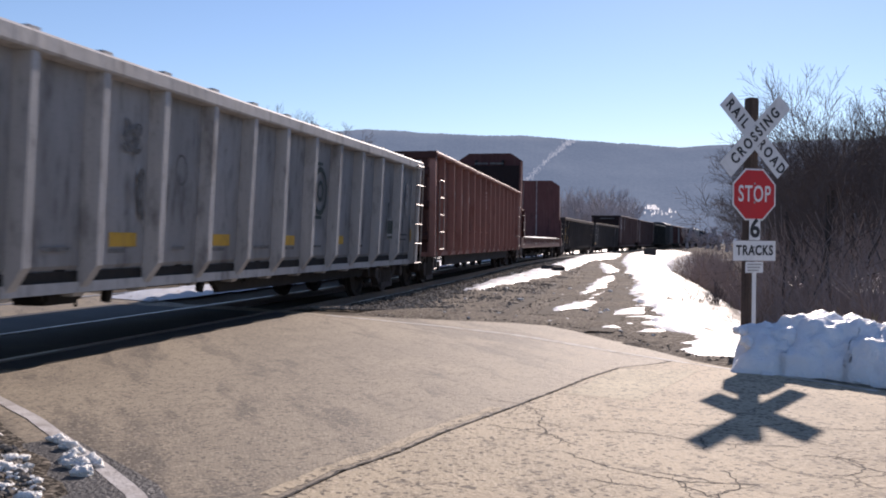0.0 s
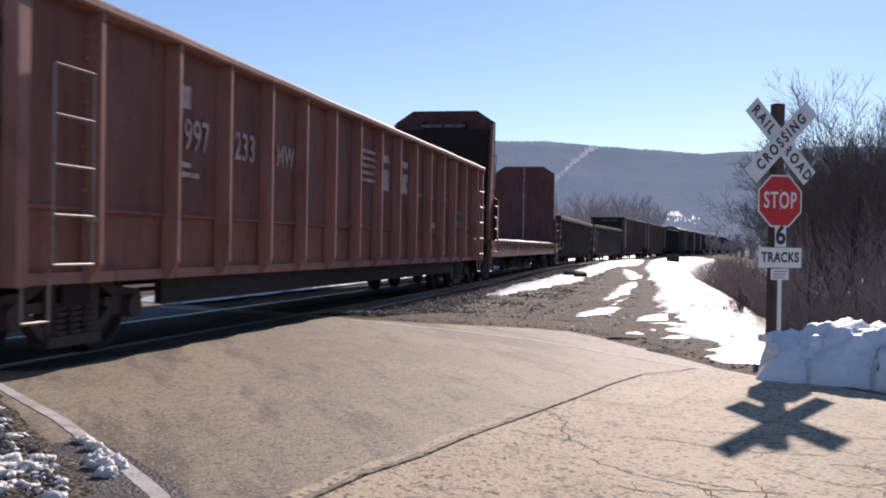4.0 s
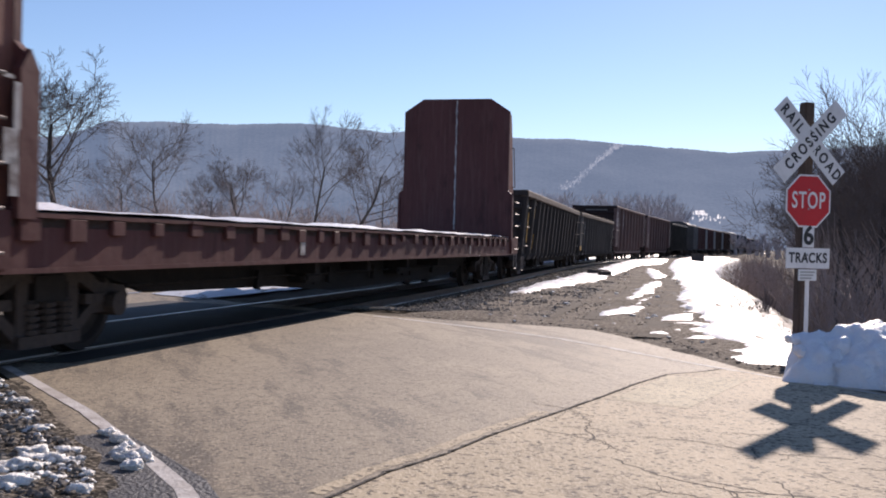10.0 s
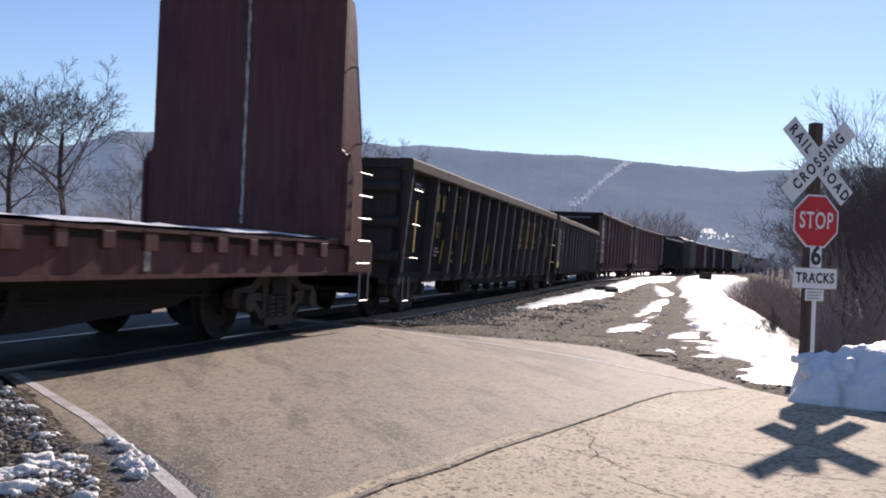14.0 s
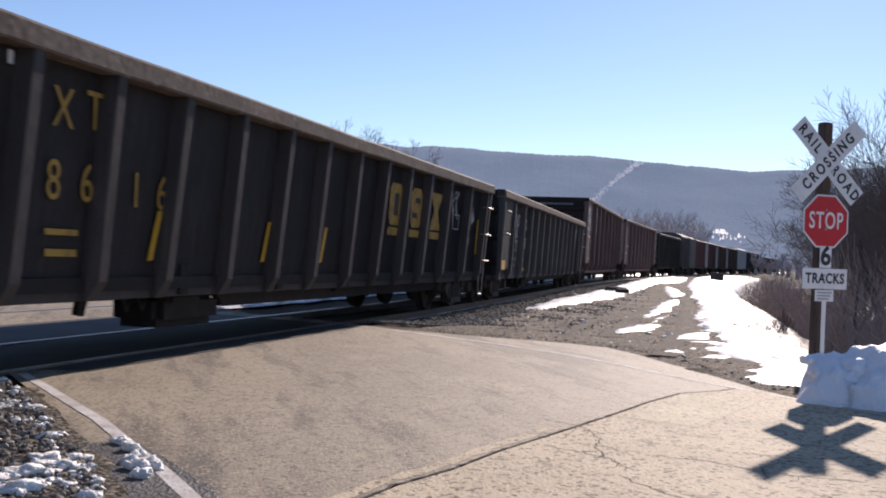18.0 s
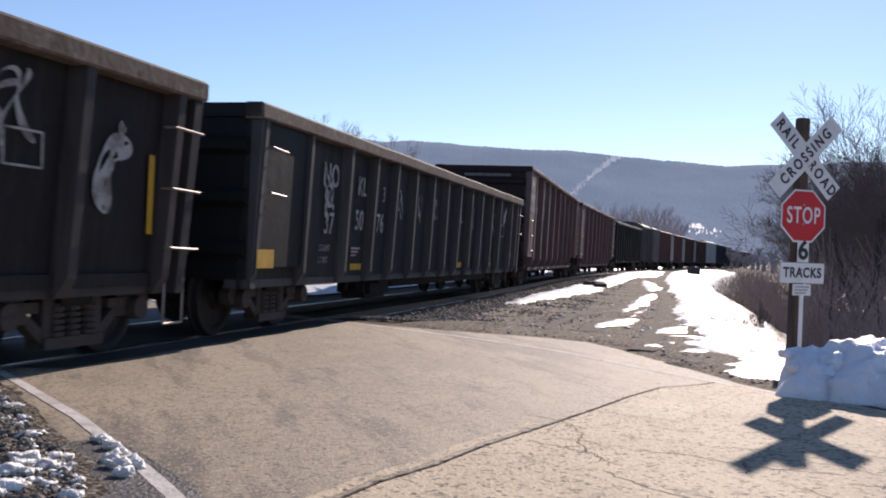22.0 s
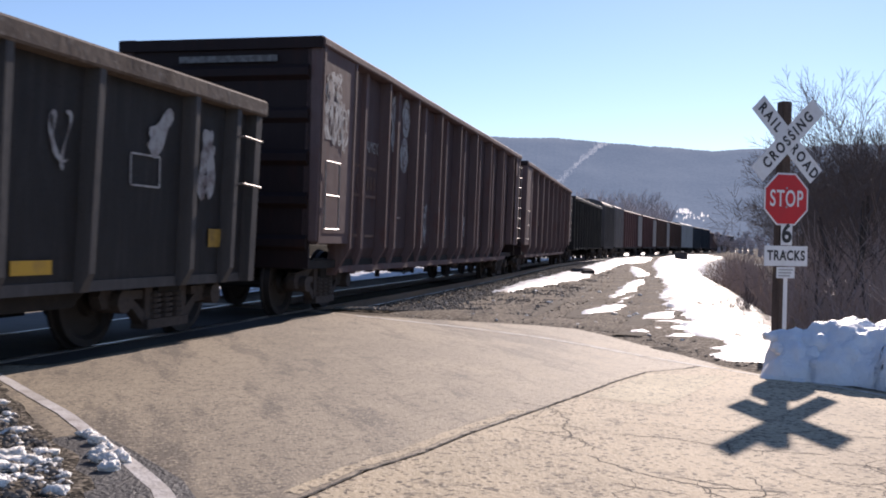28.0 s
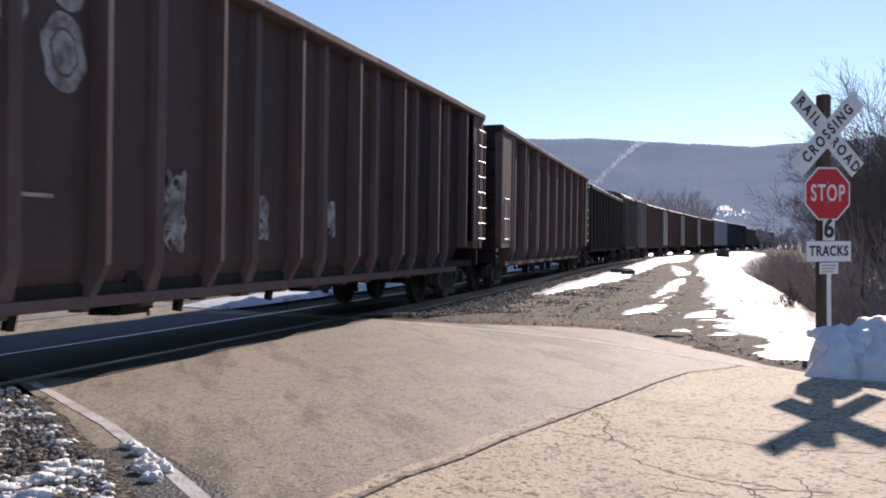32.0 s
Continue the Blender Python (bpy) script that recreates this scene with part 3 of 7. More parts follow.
# ---------------------------------------------------------------- materials of the train
def car_paint(name, base, rust, amount=0.5, rough=0.6, dust=(0.20, 0.17, 0.14)):
    return material(name, base, rough, grain=[
        (1.3, tuple(c * 0.6 for c in base), 0.45, 0.75, 0.7, (1, 1, 0.35)),
        (2.2, rust, 0.50 + 0.12 * (1 - amount), 0.70, 0.75, (1.6, 1, 0.45)),
        (9, rust, 0.56, 0.70, 0.8 * amount, (1, 1, 0.3)),
        (5, dust, 0.50, 0.80, 0.30, (2.2, 2.2, 0.16)),
        (30, tuple(c * 0.5 for c in base), 0.56, 0.72, 0.5)], bump=0.25, bump_scale=7, spec=0.12)


grey_paint = car_paint("grey_paint", (0.50, 0.485, 0.475), (0.12, 0.105, 0.10), 0.6, dust=(0.20, 0.18, 0.165))
skirt_paint = car_paint("skirt_paint", (0.29, 0.13, 0.10), (0.13, 0.052, 0.04), 0.7, dust=(0.36, 0.21, 0.17))
# lighter than the bulkhead's maroon: sunlight put into the gusset's colour
sunlit_gusset = car_paint("sunlit_gusset", (0.25, 0.11, 0.085), (0.08, 0.035, 0.03), 0.5, dust=(0.30, 0.17, 0.14))
# end and recess paints, darkened: the shade between cars is in them
shaded_black = car_paint("shaded_black", (0.018, 0.018, 0.019), (0.022, 0.018, 0.016), 0.4, dust=(0.035, 0.032, 0.03))
shaded_red = car_paint("shaded_red", (0.07, 0.032, 0.028), (0.03, 0.018, 0.016), 0.6, dust=(0.05, 0.035, 0.03))
shaded_maroon = car_paint("shaded_maroon", (0.030, 0.020, 0.020), (0.045, 0.022, 0.020), 0.5, dust=(0.04, 0.032, 0.031))
red_paint = car_paint("red_paint", (0.36, 0.182, 0.150), (0.19, 0.082, 0.065), 0.5, dust=(0.44, 0.29, 0.245))
flat_paint = car_paint("flat_paint", (0.125, 0.052, 0.048), (0.065, 0.030, 0.027), 0.6, dust=(0.24, 0.15, 0.13))
black_paint = car_paint("black_paint", (0.064, 0.059, 0.059), (0.075, 0.056, 0.048), 0.4, dust=(0.16, 0.145, 0.135), rough=0.65)
slate_paint = car_paint("slate_paint", (0.088, 0.084, 0.084), (0.078, 0.068, 0.063), 0.3, dust=(0.19, 0.175, 0.168), rough=0.65)
maroon_paint = car_paint("maroon_paint", (0.155, 0.108, 0.105), (0.165, 0.075, 0.064), 0.5, dust=(0.24, 0.195, 0.185), rough=0.75)
green_paint = car_paint("green_paint", (0.034, 0.035, 0.034), (0.03, 0.024, 0.02), 0.4)
boxcar_red = car_paint("boxcar_red", (0.12, 0.058, 0.056), (0.07, 0.035, 0.028), 0.5)
boxcar_brown = car_paint("boxcar_brown", (0.10, 0.055, 0.042), (0.06, 0.04, 0.03), 0.5)
white_paint = car_paint("white_paint", (0.42, 0.42, 0.41), (0.30, 0.27, 0.24), 0.3)
pale_paint = car_paint("pale_paint", (0.17, 0.165, 0.165), (0.22, 0.18, 0.15), 0.4)
blue_paint = car_paint("blue_paint", (0.04, 0.05, 0.065), (0.06, 0.05, 0.05), 0.4)
underframe = material("underframe", (0.014, 0.012, 0.011), 0.9, grain=[(7, (0.03, 0.023, 0.019), 0.48, 0.7, 0.8)], bump=0.4, bump_scale=25)
chord_rust = material("chord_rust", (0.14, 0.112, 0.095), 0.8, spec=0.1, grain=[(3, (0.09, 0.065, 0.052), 0.45, 0.68, 0.8), (14, (0.27, 0.24, 0.21), 0.55, 0.7, 0.7)], bump=0.3, bump_scale=12)
truck_cast = material("truck_cast", (0.058, 0.045, 0.038), 0.85, grain=[(5, (0.06, 0.043, 0.034), 0.48, 0.7, 0.8), (18, (0.016, 0.013, 0.012), 0.5, 0.7, 0.7)], bump=0.4, bump_scale=25)
wheel_steel = material("wheel_steel", (0.03, 0.024, 0.02), 0.65, metal=0.3, grain=[(6, (0.05, 0.036, 0.028), 0.48, 0.7, 0.7)])
tread_steel = material("tread_steel", (0.34, 0.32, 0.30), 0.35, metal=0.9)
grab_iron = material("grab_iron", (0.29, 0.255, 0.23), 0.5, metal=0.3, grain=[(10, (0.16, 0.10, 0.08), 0.5, 0.7, 0.7)])
stencil_white = material("stencil_white", (0.46, 0.44, 0.42), 0.7, grain=[(6, (0.16, 0.13, 0.12), 0.46, 0.62, 0.85), (30, (0.14, 0.11, 0.10), 0.52, 0.66, 0.7)])
faded_white = material("faded_white", (0.50, 0.38, 0.34), 0.7, grain=[(4, (0.32, 0.17, 0.14), 0.48, 0.64, 0.85)])
stencil_yellow = material("stencil_yellow", (0.42, 0.25, 0.045), 0.7, grain=[(5, (0.16, 0.10, 0.04), 0.46, 0.66, 0.8)])
reflector_yellow = material("reflector_yellow", (0.60, 0.34, 0.03), 0.5, grain=[(6, (0.32, 0.19, 0.05), 0.48, 0.7, 0.6)])
spray_white = material("spray_white", (0.40, 0.39, 0.38), 0.7, grain=[(5, (0.13, 0.09, 0.085), 0.44, 0.62, 0.85)])
grime_mark = material("grime_mark", (0.12, 0.115, 0.11), 0.8, grain=[(9, (0.22, 0.215, 0.21), 0.45, 0.6, 0.9)])
rusty_mark = material("rusty_mark", (0.22, 0.135, 0.10), 0.8, grain=[(6, (0.11, 0.06, 0.05), 0.46, 0.62, 0.85)])
dark_plate = material("dark_plate", (0.03, 0.045, 0.035), 0.6, bump=0.1)

W = 1.58    # half width of a car


def lettering(name, words, size, mat, parent, at, label="", squeeze=1.0, depth=0.002, bold=0.0, space=1.05):
    cu = bpy.data.curves.new(name, "FONT")
    cu.body, cu.size, cu.align_x, cu.align_y, cu.extrude = words, size, "CENTER", "CENTER", depth
    cu.space_character, cu.offset = space, bold
    tmp = bpy.data.objects.new(name, cu)
    me = bpy.data.meshes.new_from_object(tmp)
    bpy.data.objects.remove(tmp)
    me.transform(Matrix.Diagonal((squeeze, 1, 1, 1)))
    me.materials.clear()
    me.materials.append(mat)
    return part(name, me, None, parent, label, at=at)


def plate(name, x, z, w, h, mat, parent, y, label="", t=0.004):
    """A flat marking on the side that faces -y."""
    bm = bmesh.new()
    box(bm, x - w / 2, x + w / 2, y - t, y, z - h / 2, z + h / 2)
    return part(name, bm, mat, parent, label)


def scribble(x, z, w, h, seed, mat, parent, y, label="", turns=4, width=0.05):
    """A looping sprayed line on the side that faces -y."""
    rnd = random.Random(seed)
    a, b, c = rnd.uniform(1.5, 3.2), rnd.uniform(2.2, 4.5), rnd.uniform(0, 6)
    pts = []
    for k in range(turns * 22 + 1):
        u = k / 22 * math.tau / 2
        pts.append(Vector((x + w / 2 * (0.72 * math.sin(a * u * 0.5 + c) + 0.28 * math.sin(b * u)), 0, z + h / 2 * (0.72 * math.cos(b * u * 0.45) + 0.28 * math.sin(a * u + 1)))))
    V, F = [], []
    for k, p in enumerate(pts):
        t = (pts[min(k + 1, len(pts) - 1)] - pts[max(k - 1, 0)])
        t = t.normalized() if t.length > 1e-6 else Vector((1, 0, 0))
        m = Vector((-t.z, 0, t.x)) * width * (0.6 + 0.4 * math.sin(k * 0.7))
        V += [tuple(p + m + Vector((0, y - 0.003 - 0.00002 * k, 0))), tuple(p - m + Vector((0, y - 0.003 - 0.00002 * k, 0)))]
    F = [(2 * k, 2 * k + 1, 2 * k + 3, 2 * k + 2) for k in range(len(pts) - 1)]
    me = bpy.data.meshes.new("graffiti")
    me.from_pydata(V, [], F)
    me.materials.append(mat)
    return part("graffiti", me, None, parent, label)


# ---- trucks, built once
def _side_frame():
    bm = bmesh.new()
    # top member, sloping arms and the spring seat, with open windows between
    prism(bm, [(-1.18, 0.52), (-1.12, 0.62), (-0.72, 0.66), (-0.45, 0.82), (0.45, 0.82), (0.72, 0.66), (1.12, 0.62), (1.18, 0.52), (0.70, 0.54), (0.42, 0.68), (-0.42, 0.68), (-0.70, 0.54)], "y", -0.06, 0.06)
    for e in (-1, 1):
        prism(bm, [(e * 0.36, 0.16), (e * 0.62, 0.38), (e * 1.12, 0.40), (e * 1.18, 0.52), (e * 0.98, 0.535), (e * 0.60, 0.47), (e * 0.30, 0.26)][::e], "y", -0.058, 0.058)
        prism(bm, [(e * 0.26, 0.24), (e * 0.40, 0.24), (e * 0.40, 0.70), (e * 0.26, 0.70)][::e], "y", -0.065, 0.065)
    prism(bm, [(-0.40, 0.15), (0.40, 0.15), (0.40, 0.25), (-0.40, 0.25)], "y", -0.1, 0.1)
    for q in (-0.9, 0.9):
        tube(bm, (q, -0.16, 0.46), (q, 0.16, 0.46), 0.115, 12)
    for q in (-0.62, 0.62):
        box(bm, q - 0.14, q + 0.14, -0.085, 0.085, 0.47, 0.56)
    return mesh_of(bm, "side_frame", truck_cast)


def _springs():
    bm = bmesh.new()
    for k in range(5):
        tube(bm, (0, 0, 0.26 + k * 0.055), (0, 0, 0.295 + k * 0.055), 0.085, 10)
    tube(bm, (0, 0, 0.25), (0, 0, 0.54), 0.05, 8)
    return mesh_of(bm, "spring", truck_cast)


def _bolster():
    bm = bmesh.new()
    box(bm, -0.2, 0.2, -1.15, 1.15, 0.52, 0.74)
    box(bm, -0.25, 0.25, -0.25, 0.25, 0.70, 0.85)
    return mesh_of(bm, "bolster", underframe)


def _wheelset():
    bm = bmesh.new()
    tube(bm, (0, -1.1, 0), (0, 1.1, 0), 0.075, 10)
    for e in (-1, 1):
        n = 28
        prof = [(0.09, 0.68), (0.34, 0.715), (0.38, 0.69), (0.485, 0.69), (0.487, 0.72), (0.46, 0.735), (0.455, 0.815), (0.39, 0.82), (0.345, 0.77), (0.16, 0.80), (0.14, 0.86), (0.0, 0.87)]
        rings = [[bm.verts.new((r * math.cos(k * math.tau / n), e * y, r * math.sin(k * math.tau / n))) for k in range(n)] for r, y in prof[:-1]]
        for a, b in zip(rings, rings[1:]):
            for k in range(n):
                bm.faces.new((a[k], a[(k + 1) % n], b[(k + 1) % n], b[k]))
        bm.faces.new(rings[-1])
        for k in range(3):
            a = k * math.tau / 3
            tube(bm, (0.25 * math.cos(a), e * 0.75, 0.25 * math.sin(a)), (0.25 * math.cos(a), e * 0.79, 0.25 * math.sin(a)), 0.045, 6)
    return mesh_of(bm, "wheelset", wheel_steel)


TRUCK = {"side_frame": _side_frame(), "spring": _springs(), "bolster": _bolster(), "wheelset": _wheelset()}
movers, rolling, bare = [], [], {}


def trucks(car, half, near=True):
    """Two trucks under a car; on the near cars the wheelsets turn."""
    for x in (-half, half):
        t = part("truck", TRUCK["bolster"], None, car, "cast steel truck, dark with grime", at=pose(x, 0, 0))
        for e in (-1, 1):
            part("side_frame", TRUCK["side_frame"], None, t, at=pose(0, e * 1.06, 0))
            if near and e < 0:
                for q in (-0.22, 0.0, 0.22):
                    part("spring", TRUCK["spring"], None, t, at=pose(q, e * 1.10, 0))
        for q in (-0.9, 0.9):
            w = part("wheelset", TRUCK["wheelset"], None, t, at=pose(q, 0, 0.46))
            if near:
                rolling.append((w, q))


def brake_box(car, x):
    """Bulky brake gear slung under the floor."""
    bm = bmesh.new()
    box(bm, x - 0.62, x + 0.62, -1.1, -0.5, 0.26, 0.62)
    bmesh.ops.bevel(bm, geom=bm.edges[:], offset=0.09, segments=2, affect="EDGES")
    part("brake_gear", bm, underframe, car)
    for q in (-1.2, -0.95, 1.1):
        bm = bmesh.new()
        tube(bm, (x + q, -1.05, 0.62), (x + q + 0.05, -1.08, 0.46), 0.02, 6)
        tube(bm, (x + q + 0.05, -1.08, 0.46), (x + q + 0.16, -1.05, 0.6), 0.02, 6)
        part("air_hose", bm, underframe, car)


def lower_frame(car, a, b, z):
    """Dark side members slung below the floor between a and b."""
    for e in (-1, 1):
        bm = bmesh.new()
        prism(bm, [(a, 0.66), (a + 0.3, z), (b - 0.3, z), (b, 0.66)], "y", min(e * 1.02, e * 1.1), max(e * 1.02, e * 1.1))
        part("lower_sill", bm, underframe, car, "sooty black lower frame")


def coupler(car, L):
    for e in (-1, 1):
        bm = bmesh.new()
        box(bm, e * L / 2 - 0.3, e * L / 2 + 0.45, -0.09, 0.09, 0.76, 0.96)
        box(bm, e * (L / 2 + 0.3) - 0.12, e * (L / 2 + 0.3) + 0.28 * e, -0.16, 0.16, 0.72, 1.0)
        tube(bm, (e * (L / 2 + 0.1), 0.35, 0.85), (e * (L / 2 + 0.55), 0.3, 0.45), 0.03, 6)
        part("coupler", bm, underframe, car)


def ladder(car, x0, x1, z0, z1, rungs, y, face="side", label=""):
    """Grab irons and their stiles; on a side (y fixed) or on an end (x0 is the end's x, x1 and y its span)."""
    s = -1 if y < 0 else 1
    for x in (x0, x1):
        bm = bmesh.new()
        tube(bm, (x, y + s * 0.06, z0), (x, y + s * 0.06, z1), 0.014, 6)
        ob = part("ladder_stile", bm, grab_iron, car, label)
    for k in range(rungs):
        z = z0 + (z1 - z0) * k / (rungs - 1)
        b = bmesh.new()
        tube(b, (x0, y + s * 0.07, z), (x1, y + s * 0.07, z), 0.013, 6)
        part("rung", b, grab_iron, car)
    return ob


def stirrup(car, x, y, z):
    bm = bmesh.new()
    for q in (-0.17, 0.17):
        tube(bm, (x + q, y, z), (x + q, y, z - 0.42), 0.014, 6)
    tube(bm, (x - 0.17, y, z - 0.42), (x + 0.17, y, z - 0.42), 0.014, 6)
    part("step", bm, grab_iron, car)


def running_gear(car, L, half, near=True):
    bm = bmesh.new()
    box(bm, -L / 2 + 0.15, L / 2 - 0.15, -0.17, 0.17, 0.62, 1.0)
    part("centre_sill", bm, underframe, car)
    if near:
        for x in (-3.2, -1.0, 1.2, 3.4):
            bm = bmesh.new()
            box(bm, x - 0.08, x + 0.08, -1.3, 1.3, 0.62, 0.92)
            part("cross_bearer", bm, underframe, car)
        bm = bmesh.new()
        tube(bm, (0.5, 0.5, 0.68), (1.45, 0.5, 0.68), 0.17, 12)
        part("air_reservoir", bm, underframe, car)
        bm = bmesh.new()
        tube(bm, (-1.4, -0.55, 0.66), (-0.7, -0.55, 0.66), 0.13, 10)
        part("brake_cylinder", bm, underframe, car)
        for x in (-2.4, 2.6):
            bm = bmesh.new()
            tube(bm, (x, -0.9, 0.9), (x + 0.05, -0.9, 0.42), 0.018, 6)
            part("hanger", bm, underframe, car)
        for y, z in ((-0.95, 0.56), (-0.7, 0.52)):
            bm = bmesh.new()
            tube(bm, (-half + 1.4, y, z + 0.04), (half - 1.4, y, z), 0.016, 6)
            part("brake_rod", bm, underframe, car)
        for x in (-4.4, -1.9, 0.2, 2.0, 4.1):
            bm = bmesh.new()
            prism(bm, [(x - 0.05, 0.45), (x + 0.05, 0.43), (x + 0.12, 0.64), (x, 0.68)], "y", -0.98, -0.92)
            part("brake_lever", bm, underframe, car)
        for x, w, h in ((-2.9, 0.3, 0.14), (1.5, 0.4, 0.12)):
            bm = bmesh.new()
            box(bm, x - w, x + w, -1.15, -0.75, 0.62 - h, 0.62)
            bmesh.ops.bevel(bm, geom=bm.edges[:], offset=0.04, segments=2, affect="EDGES")
            part("brake_valve", bm, underframe, car)
        bm = bmesh.new()
        tube(bm, (-half, 0.42, 0.6), (half, 0.42, 0.6), 0.018, 6)
        part("brake_rod", bm, underframe, car)
    trucks(car, half, near)
    coupler(car, L)


def open_car(name, label, s0, s1, top, bottom, paint, chord, ribs, rib_w, rib_d, knee, near=True, chord_h=0.17, ledge=None, end_inset=0.0, sway=0.012, lean=0.0, cut=(0.0, 0.0), top_ext=0.0, minor=(), end_paint=None):
    """An open-topped car: sides with posts, ends, top chords, floor and running gear. knee: height below which posts and sheets lean in."""
    L = s1 - s0
    car = thing(name, label, "freight car", group="cars of the train")
    rnd = random.Random(int(s0 * 10))
    rib_at = [0.10 + (L - 0.2) * k / ribs for k in range(ribs + 1)] if isinstance(ribs, int) else list(ribs)
    yi = W - rib_d
    zb = bottom + 0.02

    def tilt(mesh):
        """Draw the side in towards its foot."""
        for v in mesh.verts:
            u = min(1.2, max(0.0, (top - chord_h - v.co.z) / (top - chord_h - 0.95)))
            v.co.y -= math.copysign(lean * u, v.co.y)
        return mesh

    for e in (-1, 1):
        bm = bmesh.new()
        n = 56
        cols = []
        for k in range(n + 1):
            x = -L / 2 + L * k / n
            bulge = 0.018 * noise.noise((x * 0.8, e * 3 + s0, 0)) + 0.01 * noise.noise((x * 2.3, e * 3 + s0, 5))
            rows = [(yi - 0.16 if knee else yi, zb), (yi, knee or (zb + 0.4))]
            if ledge:
                rows = [(yi - 0.06, zb), (yi - 0.06, ledge - 0.02), (yi, ledge)]
            rows += [(yi + bulge, top * 0.6 + 0.4 * (knee or zb)), (yi + bulge * 0.7, top - 0.35), (yi, top - 0.05)]
            if abs(x) > L / 2 - cut[0]:
                rows = [(y, max(z, cut[1] + 0.02 * q)) for q, (y, z) in enumerate(rows)]
            cols.append([bm.verts.new((x, e * y, z)) for y, z in rows])
        for a, b in zip(cols, cols[1:]):
            for k in range(len(a) - 1):
                bm.faces.new((a[k], b[k], b[k + 1], a[k + 1]))
        geo = bmesh.ops.solidify(bm, geom=bm.faces[:], thickness=0.02)
        part("side_panel", tilt(bm), paint, car)
        bm = bmesh.new()
        prism(bm, [(e * (yi - 0.06), top - chord_h), (e * W, top - chord_h), (e * (W + 0.015), top - chord_h + 0.02), (e * (W + 0.015), top - 0.03), (e * (W - 0.02), top), (e * (yi - 0.06), top)], "x", -L / 2 - top_ext, L / 2 + top_ext)
        bmesh.ops.subdivide_edges(bm, edges=[d for d in bm.edges if abs((d.verts[0].co - d.verts[1].co).x) > 1], cuts=24)
        for v in bm.verts:
            v.co.y += 0.012 * noise.noise((v.co.x * 0.9, s0, e))
            v.co.z += 0.012 * noise.noise((v.co.x * 0.7, s0 + 9, e))
        part("top_chord", bm, chord, car)
        bm = bmesh.new()
        box(bm, -L / 2 + cut[0], L / 2 - cut[0], min(e * (yi - 0.2), e * (yi + 0.015)), max(e * (yi - 0.2), e * (yi + 0.015)), bottom, bottom + 0.10)
        part("side_sill", tilt(bm), paint, car)
        for k, xr in enumerate(rib_at + list(minor)):
            x = -L / 2 + xr
            zt = top - chord_h
            w = rib_w / 2
            yo, ye = W - 0.01, yi - 0.02
            if k >= len(rib_at):
                w, yo = rib_w, yi + rib_d * 0.45
            if knee:
                prof = [(ye, zt), (yo, zt), (yo, knee), (yi - 0.05, zb - 0.06), (ye - 0.16, zb - 0.06)]
            else:
                prof = [(ye, zt), (yo, zt), (yo, zb + 0.15), (yo - rib_d * 0.55, zb - 0.02), (ye, zb - 0.02)]
            bm = bmesh.new()
            j = rnd.uniform(-1, 1) * sway
            if abs(x) > L / 2 - cut[0]:
                prof = [(a, max(b, cut[1])) for a, b in prof[:3]] + [(ye, cut[1])]
            prism(bm, [(e * a, b) for a, b in prof], "x", x - w, x + w)
            for v in bm.verts:
                f = (v.co.z - zb) / (zt - zb)
                v.co.x += j * math.sin(f * 5 + k)
                if abs(abs(v.co.y) - yo) < 0.02:
                    v.co.x = x + (v.co.x - x) * 0.72
            part("rib", tilt(bm), paint, car)
    for e in (-1, 1):
        bm = bmesh.new()
        xe = e * (L / 2 - 0.03 - end_inset)
        box(bm, xe - 0.03, xe + 0.03, -yi, yi, bottom + 0.1, top - 0.06)
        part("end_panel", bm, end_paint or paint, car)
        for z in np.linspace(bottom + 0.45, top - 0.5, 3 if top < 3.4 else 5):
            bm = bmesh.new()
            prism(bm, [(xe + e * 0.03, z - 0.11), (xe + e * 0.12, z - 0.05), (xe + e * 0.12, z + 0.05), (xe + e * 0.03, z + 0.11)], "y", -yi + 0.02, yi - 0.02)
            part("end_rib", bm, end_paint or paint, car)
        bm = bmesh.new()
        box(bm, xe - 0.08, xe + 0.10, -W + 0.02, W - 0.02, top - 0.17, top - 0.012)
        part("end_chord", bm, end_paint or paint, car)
        for q in (-1, 1):
            bm = bmesh.new()
            box(bm, min(e * L / 2 - e * 0.14, e * L / 2), max(e * L / 2 - e * 0.14, e * L / 2), min(q * (W - 0.03), q * (yi - 0.05)), max(q * (W - 0.03), q * (yi - 0.05)), max(bottom, cut[1]), top - chord_h)
            part("corner_post", tilt(bm), paint, car)
    bm = bmesh.new()
    box(bm, -L / 2 + 0.1, L / 2 - 0.1, -yi + 0.1, yi - 0.1, bottom + 0.08, bottom + 0.2)
    part("floor", bm, underframe, car)
    half = L / 2 - 1.35
    running_gear(car, L, half, near)
    movers.append((car, (s0 + s1) / 2, half))
    bare[car.name] = {ob.name for ob in car.children}, lean, top - chord_h
    return car, L, yi


def settle(car):
    """Lay the markings and irons of a car against its leaning side."""
    built, lean, zt = bare[car.name]
    for ob in car.children:
        if ob.name in built:
            continue
        m = ob.matrix_basis.copy()
        back = m.inverted()
        for v in ob.data.vertices:
            w = m @ v.co
            a = lean * min(1.2, max(0.0, (zt - w.z) / (zt - 0.95)))
            w.y -= math.copysign(a, w.y)
            w.x += 1.4 * a
            v.co = back @ w


def marks(car, x, z, w, h, rows, mat, y, label=""):
    """Rows of unreadable stencilled writing as plain bars."""
    for k in range(rows):
        zz = z + h / 2 - h * (k + 0.5) / rows
        ww = w * (0.75 + 0.25 * math.sin(k * 2.1 + x))
        plate("marking", x - (w - ww) / 2, zz, ww, h / rows * 0.55, mat, car, y, label)


